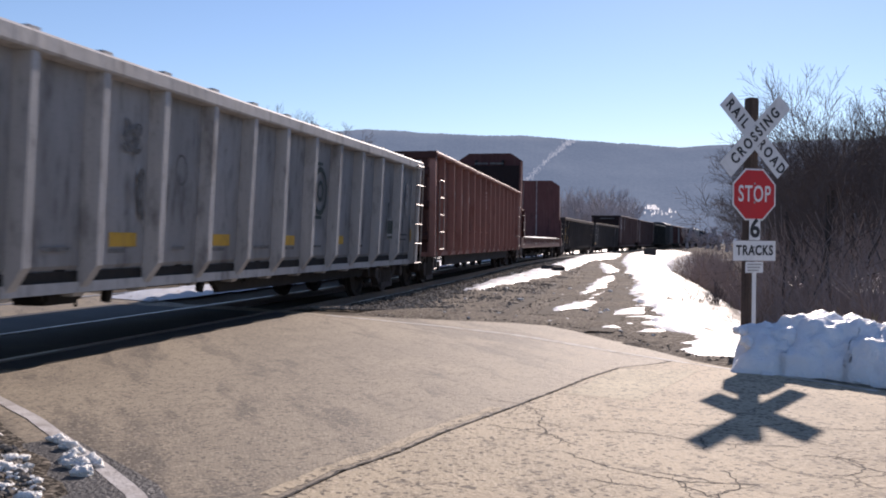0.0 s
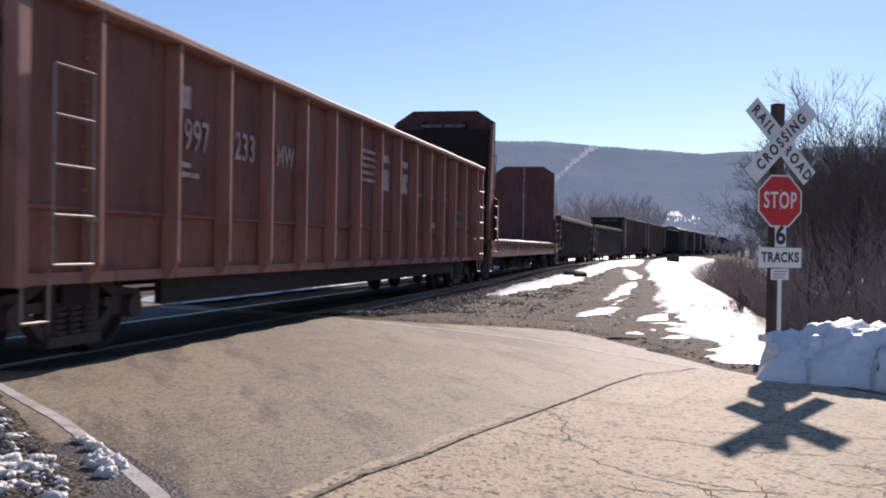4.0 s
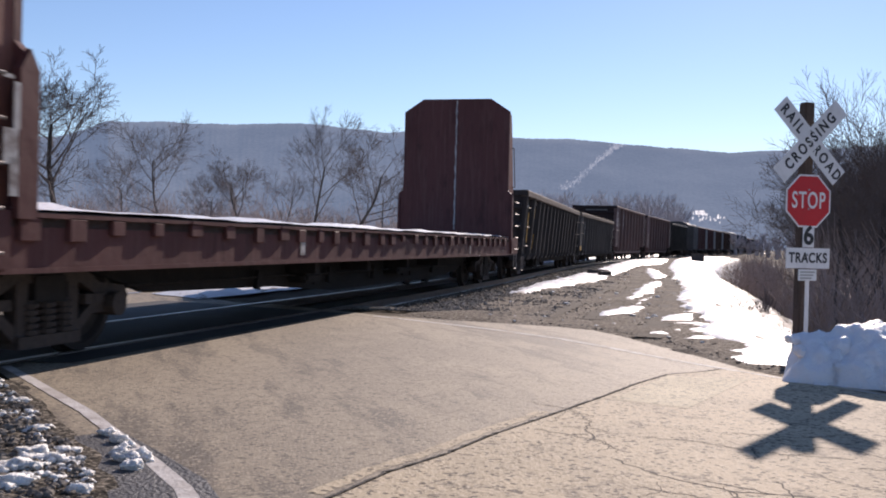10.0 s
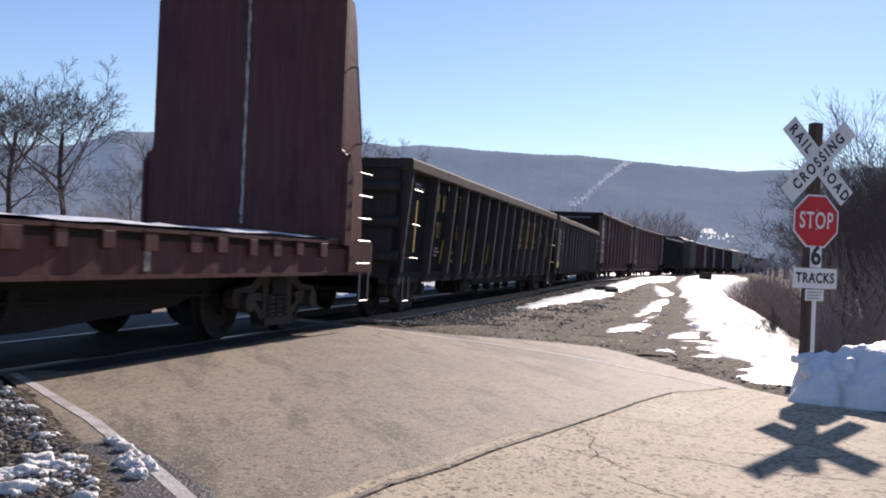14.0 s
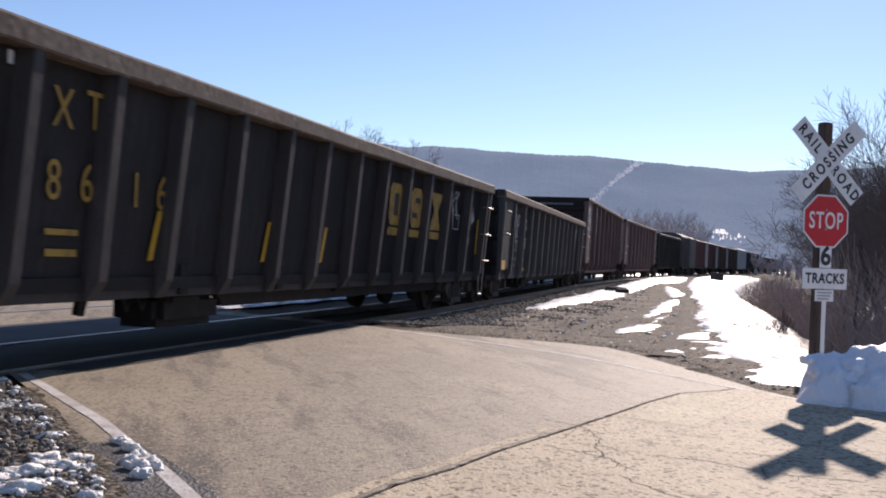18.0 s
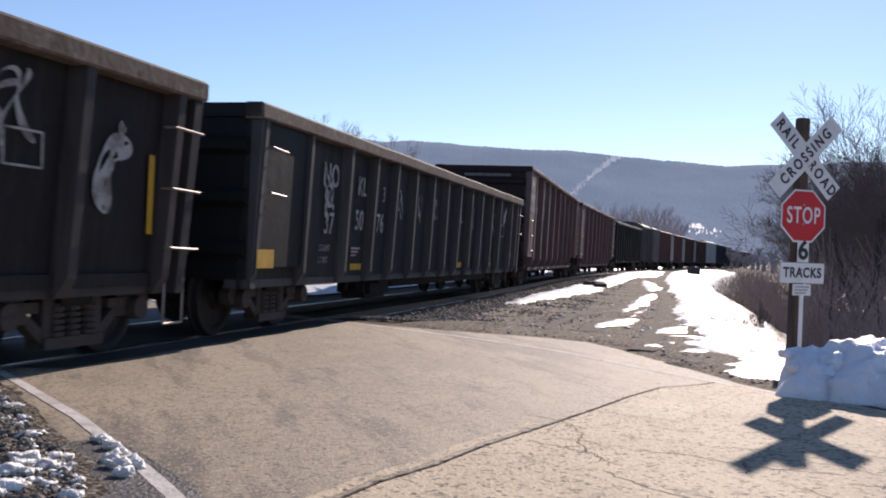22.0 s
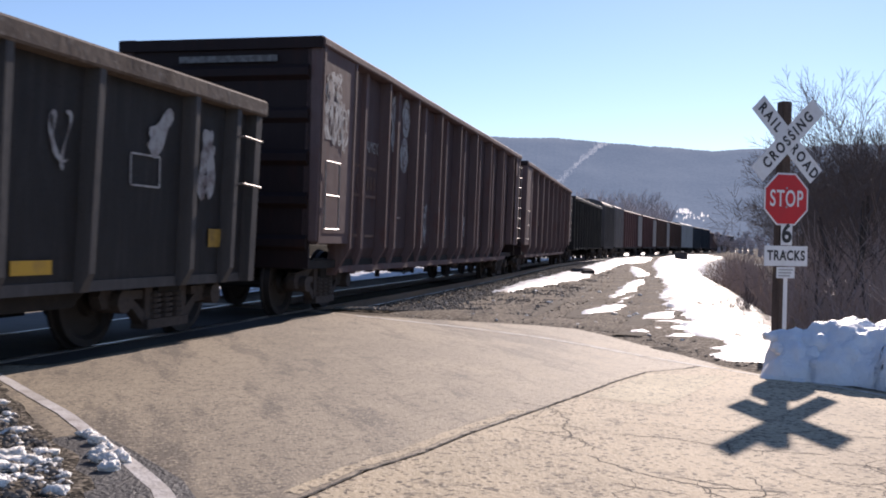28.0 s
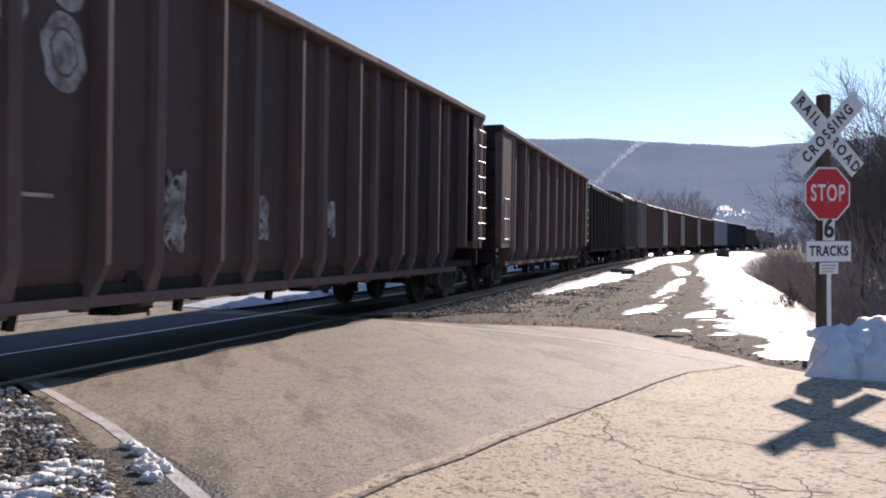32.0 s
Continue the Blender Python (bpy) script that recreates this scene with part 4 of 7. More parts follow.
# ---- the grey hopper-gondola
GREY_RIBS = [0.1, 1.08, 2.18, 3.28, 4.38, 5.48, 6.56, 7.68, 8.8, 9.92, 11.06, 12.2, 13.36, 14.55, 15.8, 17.2, 18.7]
car, L, yi = open_car("gondola_car", "weathered light grey open gondola car with deep posts", 1.5, 20.35, 2.80, 0.60, grey_paint, grey_paint, GREY_RIBS, 0.15, 0.17, 0.85, sway=0.03, lean=0.08)
for x, z in ((-4.5, 1.09), (-2.23, 1.09), (-0.03, 1.09), (2.18, 1.09), (4.45, 1.1), (-6.7, 1.09)):
    plate("reflector", x - 0.1, z, 0.5, 0.14, reflector_yellow, car, -yi - 0.004, "yellow reflective strip")
    marks(car, x - 0.1, z - 0.11, 0.5, 0.08, 1, grime_mark, -yi - 0.004)
bm = bmesh.new()
for r0, r1 in ((0.30, 0.38), (0.10, 0.17)):
    n = 28
    a = [bm.verts.new((r0 * math.cos(k * math.tau / n), 0, r0 * 1.25 * math.sin(k * math.tau / n))) for k in range(n)]
    b = [bm.verts.new((r1 * math.cos(k * math.tau / n), 0, r1 * 1.25 * math.sin(k * math.tau / n))) for k in range(n)]
    for k in range(n):
        bm.faces.new((a[k], a[(k + 1) % n], b[(k + 1) % n], b[k]))
part("emblem", bm, dark_plate, car, "round dark painted emblem", at=pose(3.33, -yi - 0.024, 1.86) @ Matrix.Scale(0.8, 4))
marks(car, 3.33, 2.28, 0.42, 0.09, 1, dark_plate, -yi - 0.022)
marks(car, 3.33, 1.45, 0.42, 0.09, 1, dark_plate, -yi - 0.022)
bm = bmesh.new()
n = 24
ring_a = [bm.verts.new((0.11 * math.cos(k * math.tau / n), 0, 0.15 * math.sin(k * math.tau / n))) for k in range(n)]
ring_b = [bm.verts.new((0.13 * math.cos(k * math.tau / n), 0, 0.17 * math.sin(k * math.tau / n))) for k in range(n)]
for k in range(n):
    bm.faces.new((ring_a[k], ring_a[(k + 1) % n], ring_b[(k + 1) % n], ring_b[k]))
part("emblem", bm, grime_mark, car, "small faded dark ring painted on a panel", at=pose(-1.18, -yi - 0.024, 1.86))
for x in (-5.6, -3.4, -1.1, 1.1, 3.35, 5.6):
    marks(car, x, 1.0, 0.5, 0.07, 1, grime_mark, -yi - 0.022)
for x, z, w, h, sd in ((-2.2, 2.12, 0.35, 0.3, 5), (-2.05, 1.55, 0.12, 0.5, 9), (-4.6, 1.5, 0.3, 0.4, 12), (7.3, 1.7, 0.1, 0.3, 14), (8.1, 2.2, 0.3, 0.2, 17)):
    scribble(x, z, w, h, sd, grime_mark, car, -yi - 0.02, "smudge of dark grime", 3, 0.03)
for dx in (-0.1, 0.1):
    plate("data_panel", 7.43 + dx, 1.36, 0.17, 0.26, dark_plate, car, -yi - 0.028, "black data panel in a white frame")
plate("panel_frame", 7.43, 1.31, 0.44, 0.42, stencil_white, car, -yi - 0.022)
plate("data_panel", 7.43, 1.16, 0.38, 0.05, dark_plate, car, -yi - 0.028)
marks(car, 8.5, 1.22, 0.62, 0.07, 1, grime_mark, -yi - 0.022)
marks(car, 8.5, 1.12, 0.5, 0.06, 1, grime_mark, -yi - 0.022)
plate("reflector", 9.2, 1.21, 0.34, 0.26, reflector_yellow, car, -yi - 0.03, "yellow reflective panel")
bm = bmesh.new()
prism(bm, [(9.36, 1.36), (9.46, 1.42), (9.52, 1.1), (9.44, 1.02), (9.34, 1.06)], "y", -W + 0.06, -W + 0.075)
part("torn_sheet", bm, stencil_white, car, "scrap of pale torn sheeting caught on the ladder")
scribble(8.7, 1.95, 0.25, 0.6, 33, stencil_white, car, -yi - 0.02, "pale scuffed paint", 3, 0.05)
ladder(car, L / 2 - 0.64, L / 2 - 0.07, 0.62, 2.68, 6, -W + 0.03)
ladder(car, -L / 2 + 0.08, -L / 2 + 0.55, 0.95, 2.45, 6, -W + 0.03)
for xr in GREY_RIBS:
    bm = bmesh.new()
    box(bm, -L / 2 + xr - 0.08, -L / 2 + xr + 0.08, -W + 0.02, -W + 0.16, 2.79, 2.83)
    part("chord_cap", bm, grey_paint, car)
settle(car)
lower_frame(car, -L / 2 + 9.6, L / 2 - 2.6, 0.42)

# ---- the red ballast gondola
car, L, yi = open_car("gondola_car", "faded red gondola car with thin posts and rust-stained lower panels", 21.75, 40.5, 3.19, 0.73, red_paint, red_paint, [1.1, 2.46] + [3.62 + 1.17 * k for k in range(12)] + [17.9], 0.075, 0.17, 0, ledge=1.38, chord_h=0.10, end_paint=shaded_red)
for e in (-1, 1):
    bm = bmesh.new()
    prism(bm, [(e * (yi - 0.045), 0.80), (e * (yi - 0.035), 0.80), (e * (yi - 0.035), 1.36), (e * (yi - 0.045), 1.36)], "x", -L / 2 + 0.03, L / 2 - 0.03)
    part("skirt", bm, skirt_paint, car, "darker rust-stained lower skirt")
    bm = bmesh.new()
    box(bm, -L / 2 + 2.6, L / 2 - 2.6, min(e * 1.22, e * 1.3), max(e * 1.22, e * 1.3), 0.46, 0.82)
    part("lower_sill", bm, underframe, car, "sooty black lower frame")
    bm = bmesh.new()
    prism(bm, [(e * (yi - 0.04), 1.34), (e * (yi + 0.03), 1.36), (e * (yi + 0.03), 1.39), (e * (yi - 0.04), 1.39)], "x", -L / 2 + 0.02, L / 2 - 0.02)
    part("ledge", bm, skirt_paint, car)
for e, n in ((-1, "near"), (1, "far")):
    xa = e * (L / 2 - (0.40 if e < 0 else 0.14))
    xb = e * (L / 2 - (0.94 if e < 0 else 0.68))
    ladder(car, min(xa, xb), max(xa, xb), 0.9, 2.52, 5, -W + 0.06, label="light worn steel grab irons")
    stirrup(car, e * (L / 2 - 0.3), -W + 0.08, 0.86)
    for y in (-0.75, 0.0, 0.75):
        bm = bmesh.new()
        prism(bm, [(e * (L / 2 - 0.12), 0.9), (e * (L / 2 + 0.06), 0.9), (e * (L / 2 + 0.06), 1.9), (e * (L / 2 - 0.02), 3.1), (e * (L / 2 - 0.12), 3.1)], "y", y - 0.05, y + 0.05)
        part("end_brace", bm, shaded_red, car)
for k in range(9):
    for x in (-L / 2 + 1.02, L / 2 - 1.52):
        bm = bmesh.new()
        tube(bm, (x, -yi - 0.001, 1.35 + k * 0.19), (x, -yi - 0.05, 1.35 + k * 0.19), 0.022, 8)
        part("rivet", bm, red_paint, car)
plate("marking", -L / 2 + 2.77, 2.62, 0.30, 0.24, faded_white, car, -yi - 0.02)
lettering("number", "997", 0.46, faded_white, car, pose(-L / 2 + 3.06, -yi - 0.026, 2.22, 90), "faded pale stencilled characters", 0.8, bold=0.006)
lettering("number", "233", 0.46, faded_white, car, pose(-L / 2 + 4.26, -yi - 0.026, 2.22, 90), "faded pale stencilled characters", 0.8, bold=0.006)
lettering("number", "MW", 0.40, faded_white, car, pose(-L / 2 + 5.5, -yi - 0.026, 2.22, 90), "faded pale stencilled characters", 0.8, bold=0.006)
marks(car, -L / 2 + 2.82, 1.86, 0.6, 0.2, 2, faded_white, -yi - 0.02)
X0 = -L / 2 + 0.52
for z in (2.66, 2.54, 2.42, 2.30, 2.18):   # large faded shapes of a painted logo: stripes and two blocks
    plate("logo_bar", X0 + 8.5, z, 0.95, 0.055, faded_white, car, -yi - 0.026, "faded white logo stripe")
for x, w in ((9.4, 0.72), (10.62, 0.78)):
    for z, wd, dx in ((2.62, w, 0.0), (2.50, w * 0.45, -0.14), (2.38, w, 0.0), (2.26, w * 0.45, 0.14), (2.13, w, 0.0)):
        plate("logo_bar", X0 + x + dx, z, wd, 0.13, faded_white, car, -yi - 0.026, "faded white logo shape")
marks(car, X0 + 12.0, 2.11, 0.55, 0.10, 1, faded_white, -yi - 0.025)
marks(car, X0 + 13.16, 2.12, 0.45, 0.10, 1, faded_white, -yi - 0.025)
marks(car, X0 + 14.38, 2.15, 0.28, 0.10, 1, faded_white, -yi - 0.025)
plate("reflector", X0 + 13.1, 1.53, 0.46, 0.13, reflector_yellow, car, -yi - 0.024, "faded yellow strip")
xp, zp = X0 + 15.62, 1.72
bm = bmesh.new()
box(bm, xp - 0.25, xp + 0.25, -yi - 0.03, -yi - 0.022, zp - 0.14, zp + 0.14)
part("data_plate", bm, dark_plate, car, "dark green data panel with white rim")
for a, b, w, h in ((0, 0.15, 0.54, 0.02), (0, -0.15, 0.54, 0.02), (-0.26, 0, 0.02, 0.28), (0.26, 0, 0.02, 0.28), (0.02, 0.02, 0.02, 0.22), (0, -0.09, 0.5, 0.02)):
    plate("plate_rim", xp + a, zp + b, w, h, stencil_white, car, -yi - 0.031)
for x in (-L / 2 + 1.0, L / 2 - 1.05):
    bm = bmesh.new()
    tube(bm, (x - 0.1, -yi - 0.12, 1.30), (x + 0.12, -yi - 0.12, 1.28), 0.03, 8)
    part("lever", bm, grab_iron, car)

# ---- the bulkhead flatcar
L = 63.3 - 41.4
flat = thing("bulkhead_flatcar", "maroon bulkhead flatcar with a snow-dusted deck", "freight car", group="cars of the train")
for e in (-1, 1):
    def across(a, b):
        return min(e * a, e * b), max(e * a, e * b)
    bm = bmesh.new()
    prism(bm, [(-L / 2, 0.83), (L / 2, 0.83), (L / 2, 1.24), (-L / 2, 1.24)], "y", *across(W - 0.09, W - 0.05))
    part("side_sill", bm, flat_paint, flat)
    bm = bmesh.new()
    prism(bm, [(-L / 2, 0.79), (L / 2, 0.79), (L / 2, 0.83), (-L / 2, 0.83)], "y", *across(W - 0.2, W - 0.03))
    part("sill_flange", bm, flat_paint, flat)
    g = random.Random(14 + e)
    x = -9.7
    while x < 9.5:   # thin rub rail over stake pockets that stand proud of the sill
        w = g.uniform(0.52, 0.78)
        bm = bmesh.new()
        prism(bm, [(x, 1.25), (x + w, 1.25), (x + w, 1.222 - g.uniform(0, 0.015)), (x + w * 0.5, 1.215), (x, 1.222)], "y", *across(W - 0.052, W + g.uniform(-0.008, 0.010)))
        part("rub_rail", bm, flat_paint, flat)
        bm = bmesh.new()
        box(bm, x + 0.02, x + g.uniform(0.16, 0.26), *across(W - 0.052, W - 0.004), g.uniform(1.02, 1.10), 1.214)
        bmesh.ops.bevel(bm, geom=bm.edges[:], offset=0.006, segments=1, affect="EDGES")
        part("stake_pocket", bm, flat_paint, flat, "worn steel stake pocket")
        x += w
marks(flat, 1.2, 1.04, 0.5, 0.2, 1, stencil_white, -W + 0.057)
plate("marking", 5.2, 1.04, 0.10, 0.36, stencil_white, flat, -W + 0.047)
plate("marking", -4.3, 1.04, 0.16, 0.30, stencil_white, flat, -W + 0.047)
bm = bmesh.new()
box(bm, -L / 2 + 0.05, L / 2 - 0.05, -W + 0.05, W - 0.05, 1.14, 1.26)
part("deck", bm, creosote, flat, "dark planked deck")
V, F = [], []
nx, ny = 120, 10
for i in range(nx + 1):
    for j in range(ny + 1):
        x, y = -9.7 + 19.4 * i / nx, -W + 0.03 + (2 * W - 0.06) * j / ny
        hgt = 0.05 + 0.055 * noise.noise((x * 1.1, y * 1.3, 2)) + 0.02 * noise.noise((x * 4, y * 4, 8))
        V.append((x, y, 1.262 + max(0.004, hgt) * (0.4 if j in (0, ny) else 1)))
for i in range(nx):
    for j in range(ny):
        a = i * (ny + 1) + j
        F.append((a, a + ny + 1, a + ny + 2, a + 1))
me = bpy.data.meshes.new("snow_cover")
me.from_pydata(V, [], F)
me.materials.append(snow)
part("snow_cover", me, None, flat, "thin crusted snow on the deck")


def bulkhead(x_in, out):
    """A tall end wall; its inner face stands at x_in and its braces lean away from it on the out side."""
    bm = bmesh.new()
    face = [(-W, 1.2), (W, 1.2), (W, 2.42), (1.48, 2.52), (1.48, 4.67), (0.95, 5.02), (-0.95, 5.02), (-1.48, 4.67), (-1.48, 2.52), (-W, 2.42)]
    prism(bm, face, "x", min(x_in, x_in + out * 0.09), max(x_in, x_in + out * 0.09))
    w = part("bulkhead", bm, flat_paint, flat, "tall maroon steel bulkhead with chamfered corners")
    for y in (-1, 1):
        bm = bmesh.new()
        prism(bm, [(x_in + out * a, b) for a, b in ((0.085, 1.2), (0.92, 1.2), (0.90, 1.7), (0.86, 2.2), (0.74, 2.75), (0.60, 3.4), (0.42, 4.3), (0.30, 4.6), (0.085, 4.64))], "y", min(y * 1.39, y * 1.47), max(y * 1.39, y * 1.47))
        part("gusset", bm, sunlit_gusset, w, "tan-red curved gusset plate, coloured lighter as if sunlit")
    for y in (-0.6, 0.6):
        bm = bmesh.new()
        prism(bm, [(x_in + out * 0.088, 1.2), (x_in + out * 0.9, 1.2), (x_in + out * 0.2, 4.7), (x_in + out * 0.088, 4.72)], "y", y - 0.05, y + 0.05)
        part("brace", bm, shaded_maroon, w)
    bm = bmesh.new()
    prism(bm, [(-1.36, 1.3), (1.36, 1.3), (1.36, 4.45), (-1.36, 4.45)], "x", min(x_in + out * 0.30, x_in + out * 0.34), max(x_in + out * 0.30, x_in + out * 0.34))
    part("back_panel", bm, shaded_maroon, w)
    bm = bmesh.new()
    for k in range(26):
        z = 1.45 + 3.4 * k / 25
        box(bm, min(x_in - out * 0.006, x_in), max(x_in - out * 0.006, x_in), -0.02 - 0.008 * math.sin(k * 3.1), 0.022 + 0.01 * math.sin(k * 1.7), z, z + 0.134)
    part("weld_seam", bm, stencil_white, w, "pale vertical weld seam")
    for y in (-1, 1):
        bm = bmesh.new()
        prism(bm, [(x_in - out * 0.05, 1.2), (x_in + out * 0.16, 1.2), (x_in + out * 0.16, 2.3), (x_in + out * 0.055, 2.46), (x_in - out * 0.05, 2.3)], "y", min(y * (W - 0.02), y * (W + 0.03)), max(y * (W - 0.02), y * (W + 0.03)))
        part("corner_post", bm, flat_paint, w)
    bm = bmesh.new()
    y = -W - 0.02
    tube(bm, (x_in + out * 0.55, -1.46, 2.65), (x_in + out * 0.55, -1.56, 2.65), 0.014, 6)
    tube(bm, (x_in + out * 0.55, -1.56, 2.65), (x_in + out * 0.28, -1.56, 3.7), 0.014, 6)
    tube(bm, (x_in + out * 0.28, -1.46, 3.7), (x_in + out * 0.28, -1.56, 3.7), 0.014, 6)
    part("grab_iron", bm, grab_iron, w)
    for k in range(5):
        bm = bmesh.new()
        tube(bm, (x_in + out * 0.35, -W - 0.05, 0.95 + 0.32 * k), (x_in + out * 0.85, -W - 0.05, 0.95 + 0.32 * k), 0.014, 6)
        part("rung", bm, grab_iron, w)
    bm = bmesh.new()
    box(bm, min(x_in + out * 0.2, x_in + out * 1.1), max(x_in + out * 0.2, x_in + out * 1.1), -W, W, 0.83, 1.26)
    part("end_platform", bm, flat_paint, w)
    return w


bulkhead(42.75 - 52.35, -1)
for x, z, w, h in ((-9.80, 2.02, 0.07, 0.34), (-9.86, 1.72, 0.16, 0.26), (-9.82, 1.50, 0.10, 0.28), (-9.90, 2.22, 0.12, 0.03)):
    plate("scuff", x, z, w, h, spray_white, flat, -W - 0.032, "white paint scuff")
bulkhead(62.15 - 52.35, 1)
for y in (0.35, -0.35):
    bm = bmesh.new()
    box(bm, -9.96, -9.953, y - 0.3, y + 0.3, 4.51, 4.59)
    part("marking", bm, grime_mark, flat)
for e in (-1, 1):
    stirrup(flat, e * (L / 2 - 0.3), -W + 0.02, 0.83)
bm = bmesh.new()
prism(bm, [(-8.0, 0.8), (-6.8, 0.50), (-3.6, 0.44), (-1.5, 0.30), (4.5, 0.30), (6.8, 0.44), (8.0, 0.8)], "y", -0.85, -0.75)
part("fish_belly_sill", bm, underframe, flat)
bm = bmesh.new()
prism(bm, [(-8.0, 0.8), (-6.8, 0.50), (-3.6, 0.44), (-1.5, 0.30), (4.5, 0.30), (6.8, 0.44), (8.0, 0.8)], "y", 0.75, 0.85)
part("fish_belly_sill", bm, underframe, flat)
running_gear(flat, L, L / 2 - 2.2)
movers.append((flat, 52.35, L / 2 - 2.2))

# ---- the two dark mill gondolas
car, L, yi = open_car("gondola_car", "dark weathered gondola car with dented posts and yellow lettering", 65.1, 83.3, 2.73, 0.60, black_paint, chord_rust, [0.1, 1.85, 3.3, 4.38, 5.45, 6.58, 7.76, 8.9, 10.05, 11.22, 12.38, 13.55, 14.86, 16.4, 17.8], 0.16, 0.17, 0, sway=0.05, chord_h=0.20, lean=0.13)
x0 = -L / 2
xs = [x0 + 0.5 * (a + b) for a, b in ((0.1, 1.85), (1.85, 3.3), (3.3, 4.38), (4.38, 5.45), (5.45, 6.58), (6.58, 7.76), (7.76, 8.9), (8.9, 10.05), (10.05, 11.22), (11.22, 12.38), (12.38, 13.55), (13.55, 14.86), (14.86, 16.4), (16.4, 17.8))]
for x, t, z in ((2.55, "701", 1.58), (3.67, "8", 1.58), (4.09, "6", 1.585), (4.8, "1", 1.58), (5.22, "6", 1.58), (3.76, "X", 2.16), (4.16, "T", 2.19)):
    lettering("number", t, 0.46, stencil_yellow, car, pose(x0 + x, -yi - 0.03, z, 90), "faded yellow stencilled characters", 0.62 if t == "701" else 0.8)
for x in (2.4, 2.85):
    plate("marking", x0 + x, 2.13, 0.2, 0.32, stencil_yellow, car, -yi - 0.024)
marks(car, x0 + 1.1, 2.32, 0.7, 0.14, 2, stencil_white, -yi - 0.024)
for x, w in ((12.0, 0.6), (13.1, 0.6), (14.3, 0.62)):
    bm = bmesh.new()
    if x > 14:   # waisted block
        prism(bm, [(-w / 2, -0.34), (w / 2, -0.34), (w / 2, -0.25), (0.11, 0.0), (w / 2, 0.25), (w / 2, 0.34), (-w / 2, 0.34), (-w / 2, 0.25), (-0.11, 0.0), (-w / 2, -0.25)], "y", -yi - 0.03, -yi - 0.026)
    else:
        prism(bm, [(-w / 2, -0.24), (-w / 2 + 0.12, -0.34), (w / 2 - 0.1, -0.34), (w / 2, -0.24), (w / 2, 0.24), (w / 2 - 0.1, 0.34), (-w / 2 + 0.12, 0.34), (-w / 2, 0.24)], "y", -yi - 0.03, -yi - 0.026)
    part("logo_shape", bm, stencil_yellow, car, "faded yellow logo shape", at=pose(x0 + x, 0, 1.92))
    for gx, gz, gw, gh in (((0.03, 0.0, 0.2, 0.36),) if x < 12.5 else ((0.07, 0.13, 0.26, 0.09), (-0.07, -0.13, 0.26, 0.09)) if x < 14 else ()):
        plate("logo_gap", x0 + x + gx, 1.92 + gz, gw, gh, black_paint, car, -yi - 0.031)
    plate("logo_bar", x0 + x, 1.48, 0.6, 0.13, stencil_yellow, car, -yi - 0.026, "faded yellow bar")
for x in (x0 + 2.96, x0 + 5.14, x0 + 7.46, x0 + 9.16):
    bm = bmesh.new()
    prism(bm, [(x - 0.12, 0.95), (x - 0.03, 0.96), (x + 0.10, 1.43), (x + 0.02, 1.43)], "y", -yi - 0.035, -yi - 0.03)
    part("reflector", bm, reflector_yellow, car, "bent yellow reflective strip")
marks(car, x0 + 3.8, 1.18, 0.42, 0.09, 1, stencil_yellow, -yi - 0.025)
marks(car, x0 + 3.8, 1.01, 0.40, 0.11, 1, stencil_yellow, -yi - 0.025)
marks(car, x0 + 2.6, 1.18, 0.42, 0.2, 3, faded_white, -yi - 0.025)
# white plates drawn for daylight through slots; the side isn't cut
for k, x in enumerate((3.15, 4.3, 5.46)):
    bm = bmesh.new()
    box(bm, x0 + x - 0.02, x0 + x + 0.03, -yi - 0.026, -yi - 0.02, 2.40, 2.50)
    part("hole", bm, snow, car, "white plate painted as daylight through a slot")
for xf in (x0 + 15.75,):
    for a, b, w, h in ((0, 0.14, 0.44, 0.02), (0, -0.14, 0.44, 0.02), (-0.22, 0, 0.02, 0.28), (0.22, 0, 0.02, 0.28)):
        plate("plate_rim", xf + a, 1.8 + b, w, h, stencil_white, car, -yi - 0.02)
scribble(xs[12], 2.1, 0.5, 0.6, 3, spray_white, car, -yi - 0.02, "sprayed white graffiti", 3, 0.03)
scribble(xs[13] - 0.2, 1.75, 0.5, 0.8, 4, spray_white, car, -yi - 0.02, "sprayed white graffiti", 4, 0.06)
plate("reflector", x0 + 17.5, 1.55, 0.09, 0.75, reflector_yellow, car, -yi - 0.03, "yellow reflective strip")
for e in (-1, 1):
    xa, xb = e * (L / 2 - 0.1), e * (L / 2 - 0.6)
    for z in (2.2, 1.62, 1.05):
        bm = bmesh.new()
        tube(bm, (min(xa, xb), -W - 0.04, z), (max(xa, xb), -W - 0.04, z - 0.01), 0.013, 6)
        tube(bm, (min(xa, xb), -W + 0.08, z), (min(xa, xb), -W - 0.04, z), 0.013, 6)
        part("grab_iron", bm, grab_iron, car)
    stirrup(car, e * (L / 2 - 0.35), -W + 0.06, 0.72)
plate("reflector", -L / 2 + 0.45, 1.6, 0.10, 0.9, reflector_yellow, car, -W - 0.001, "yellow reflective strip")
settle(car)
brake_box(car, -L / 2 + 6.4)
lower_frame(car, -L / 2 + 6.8, L / 2 - 2.6, 0.44)

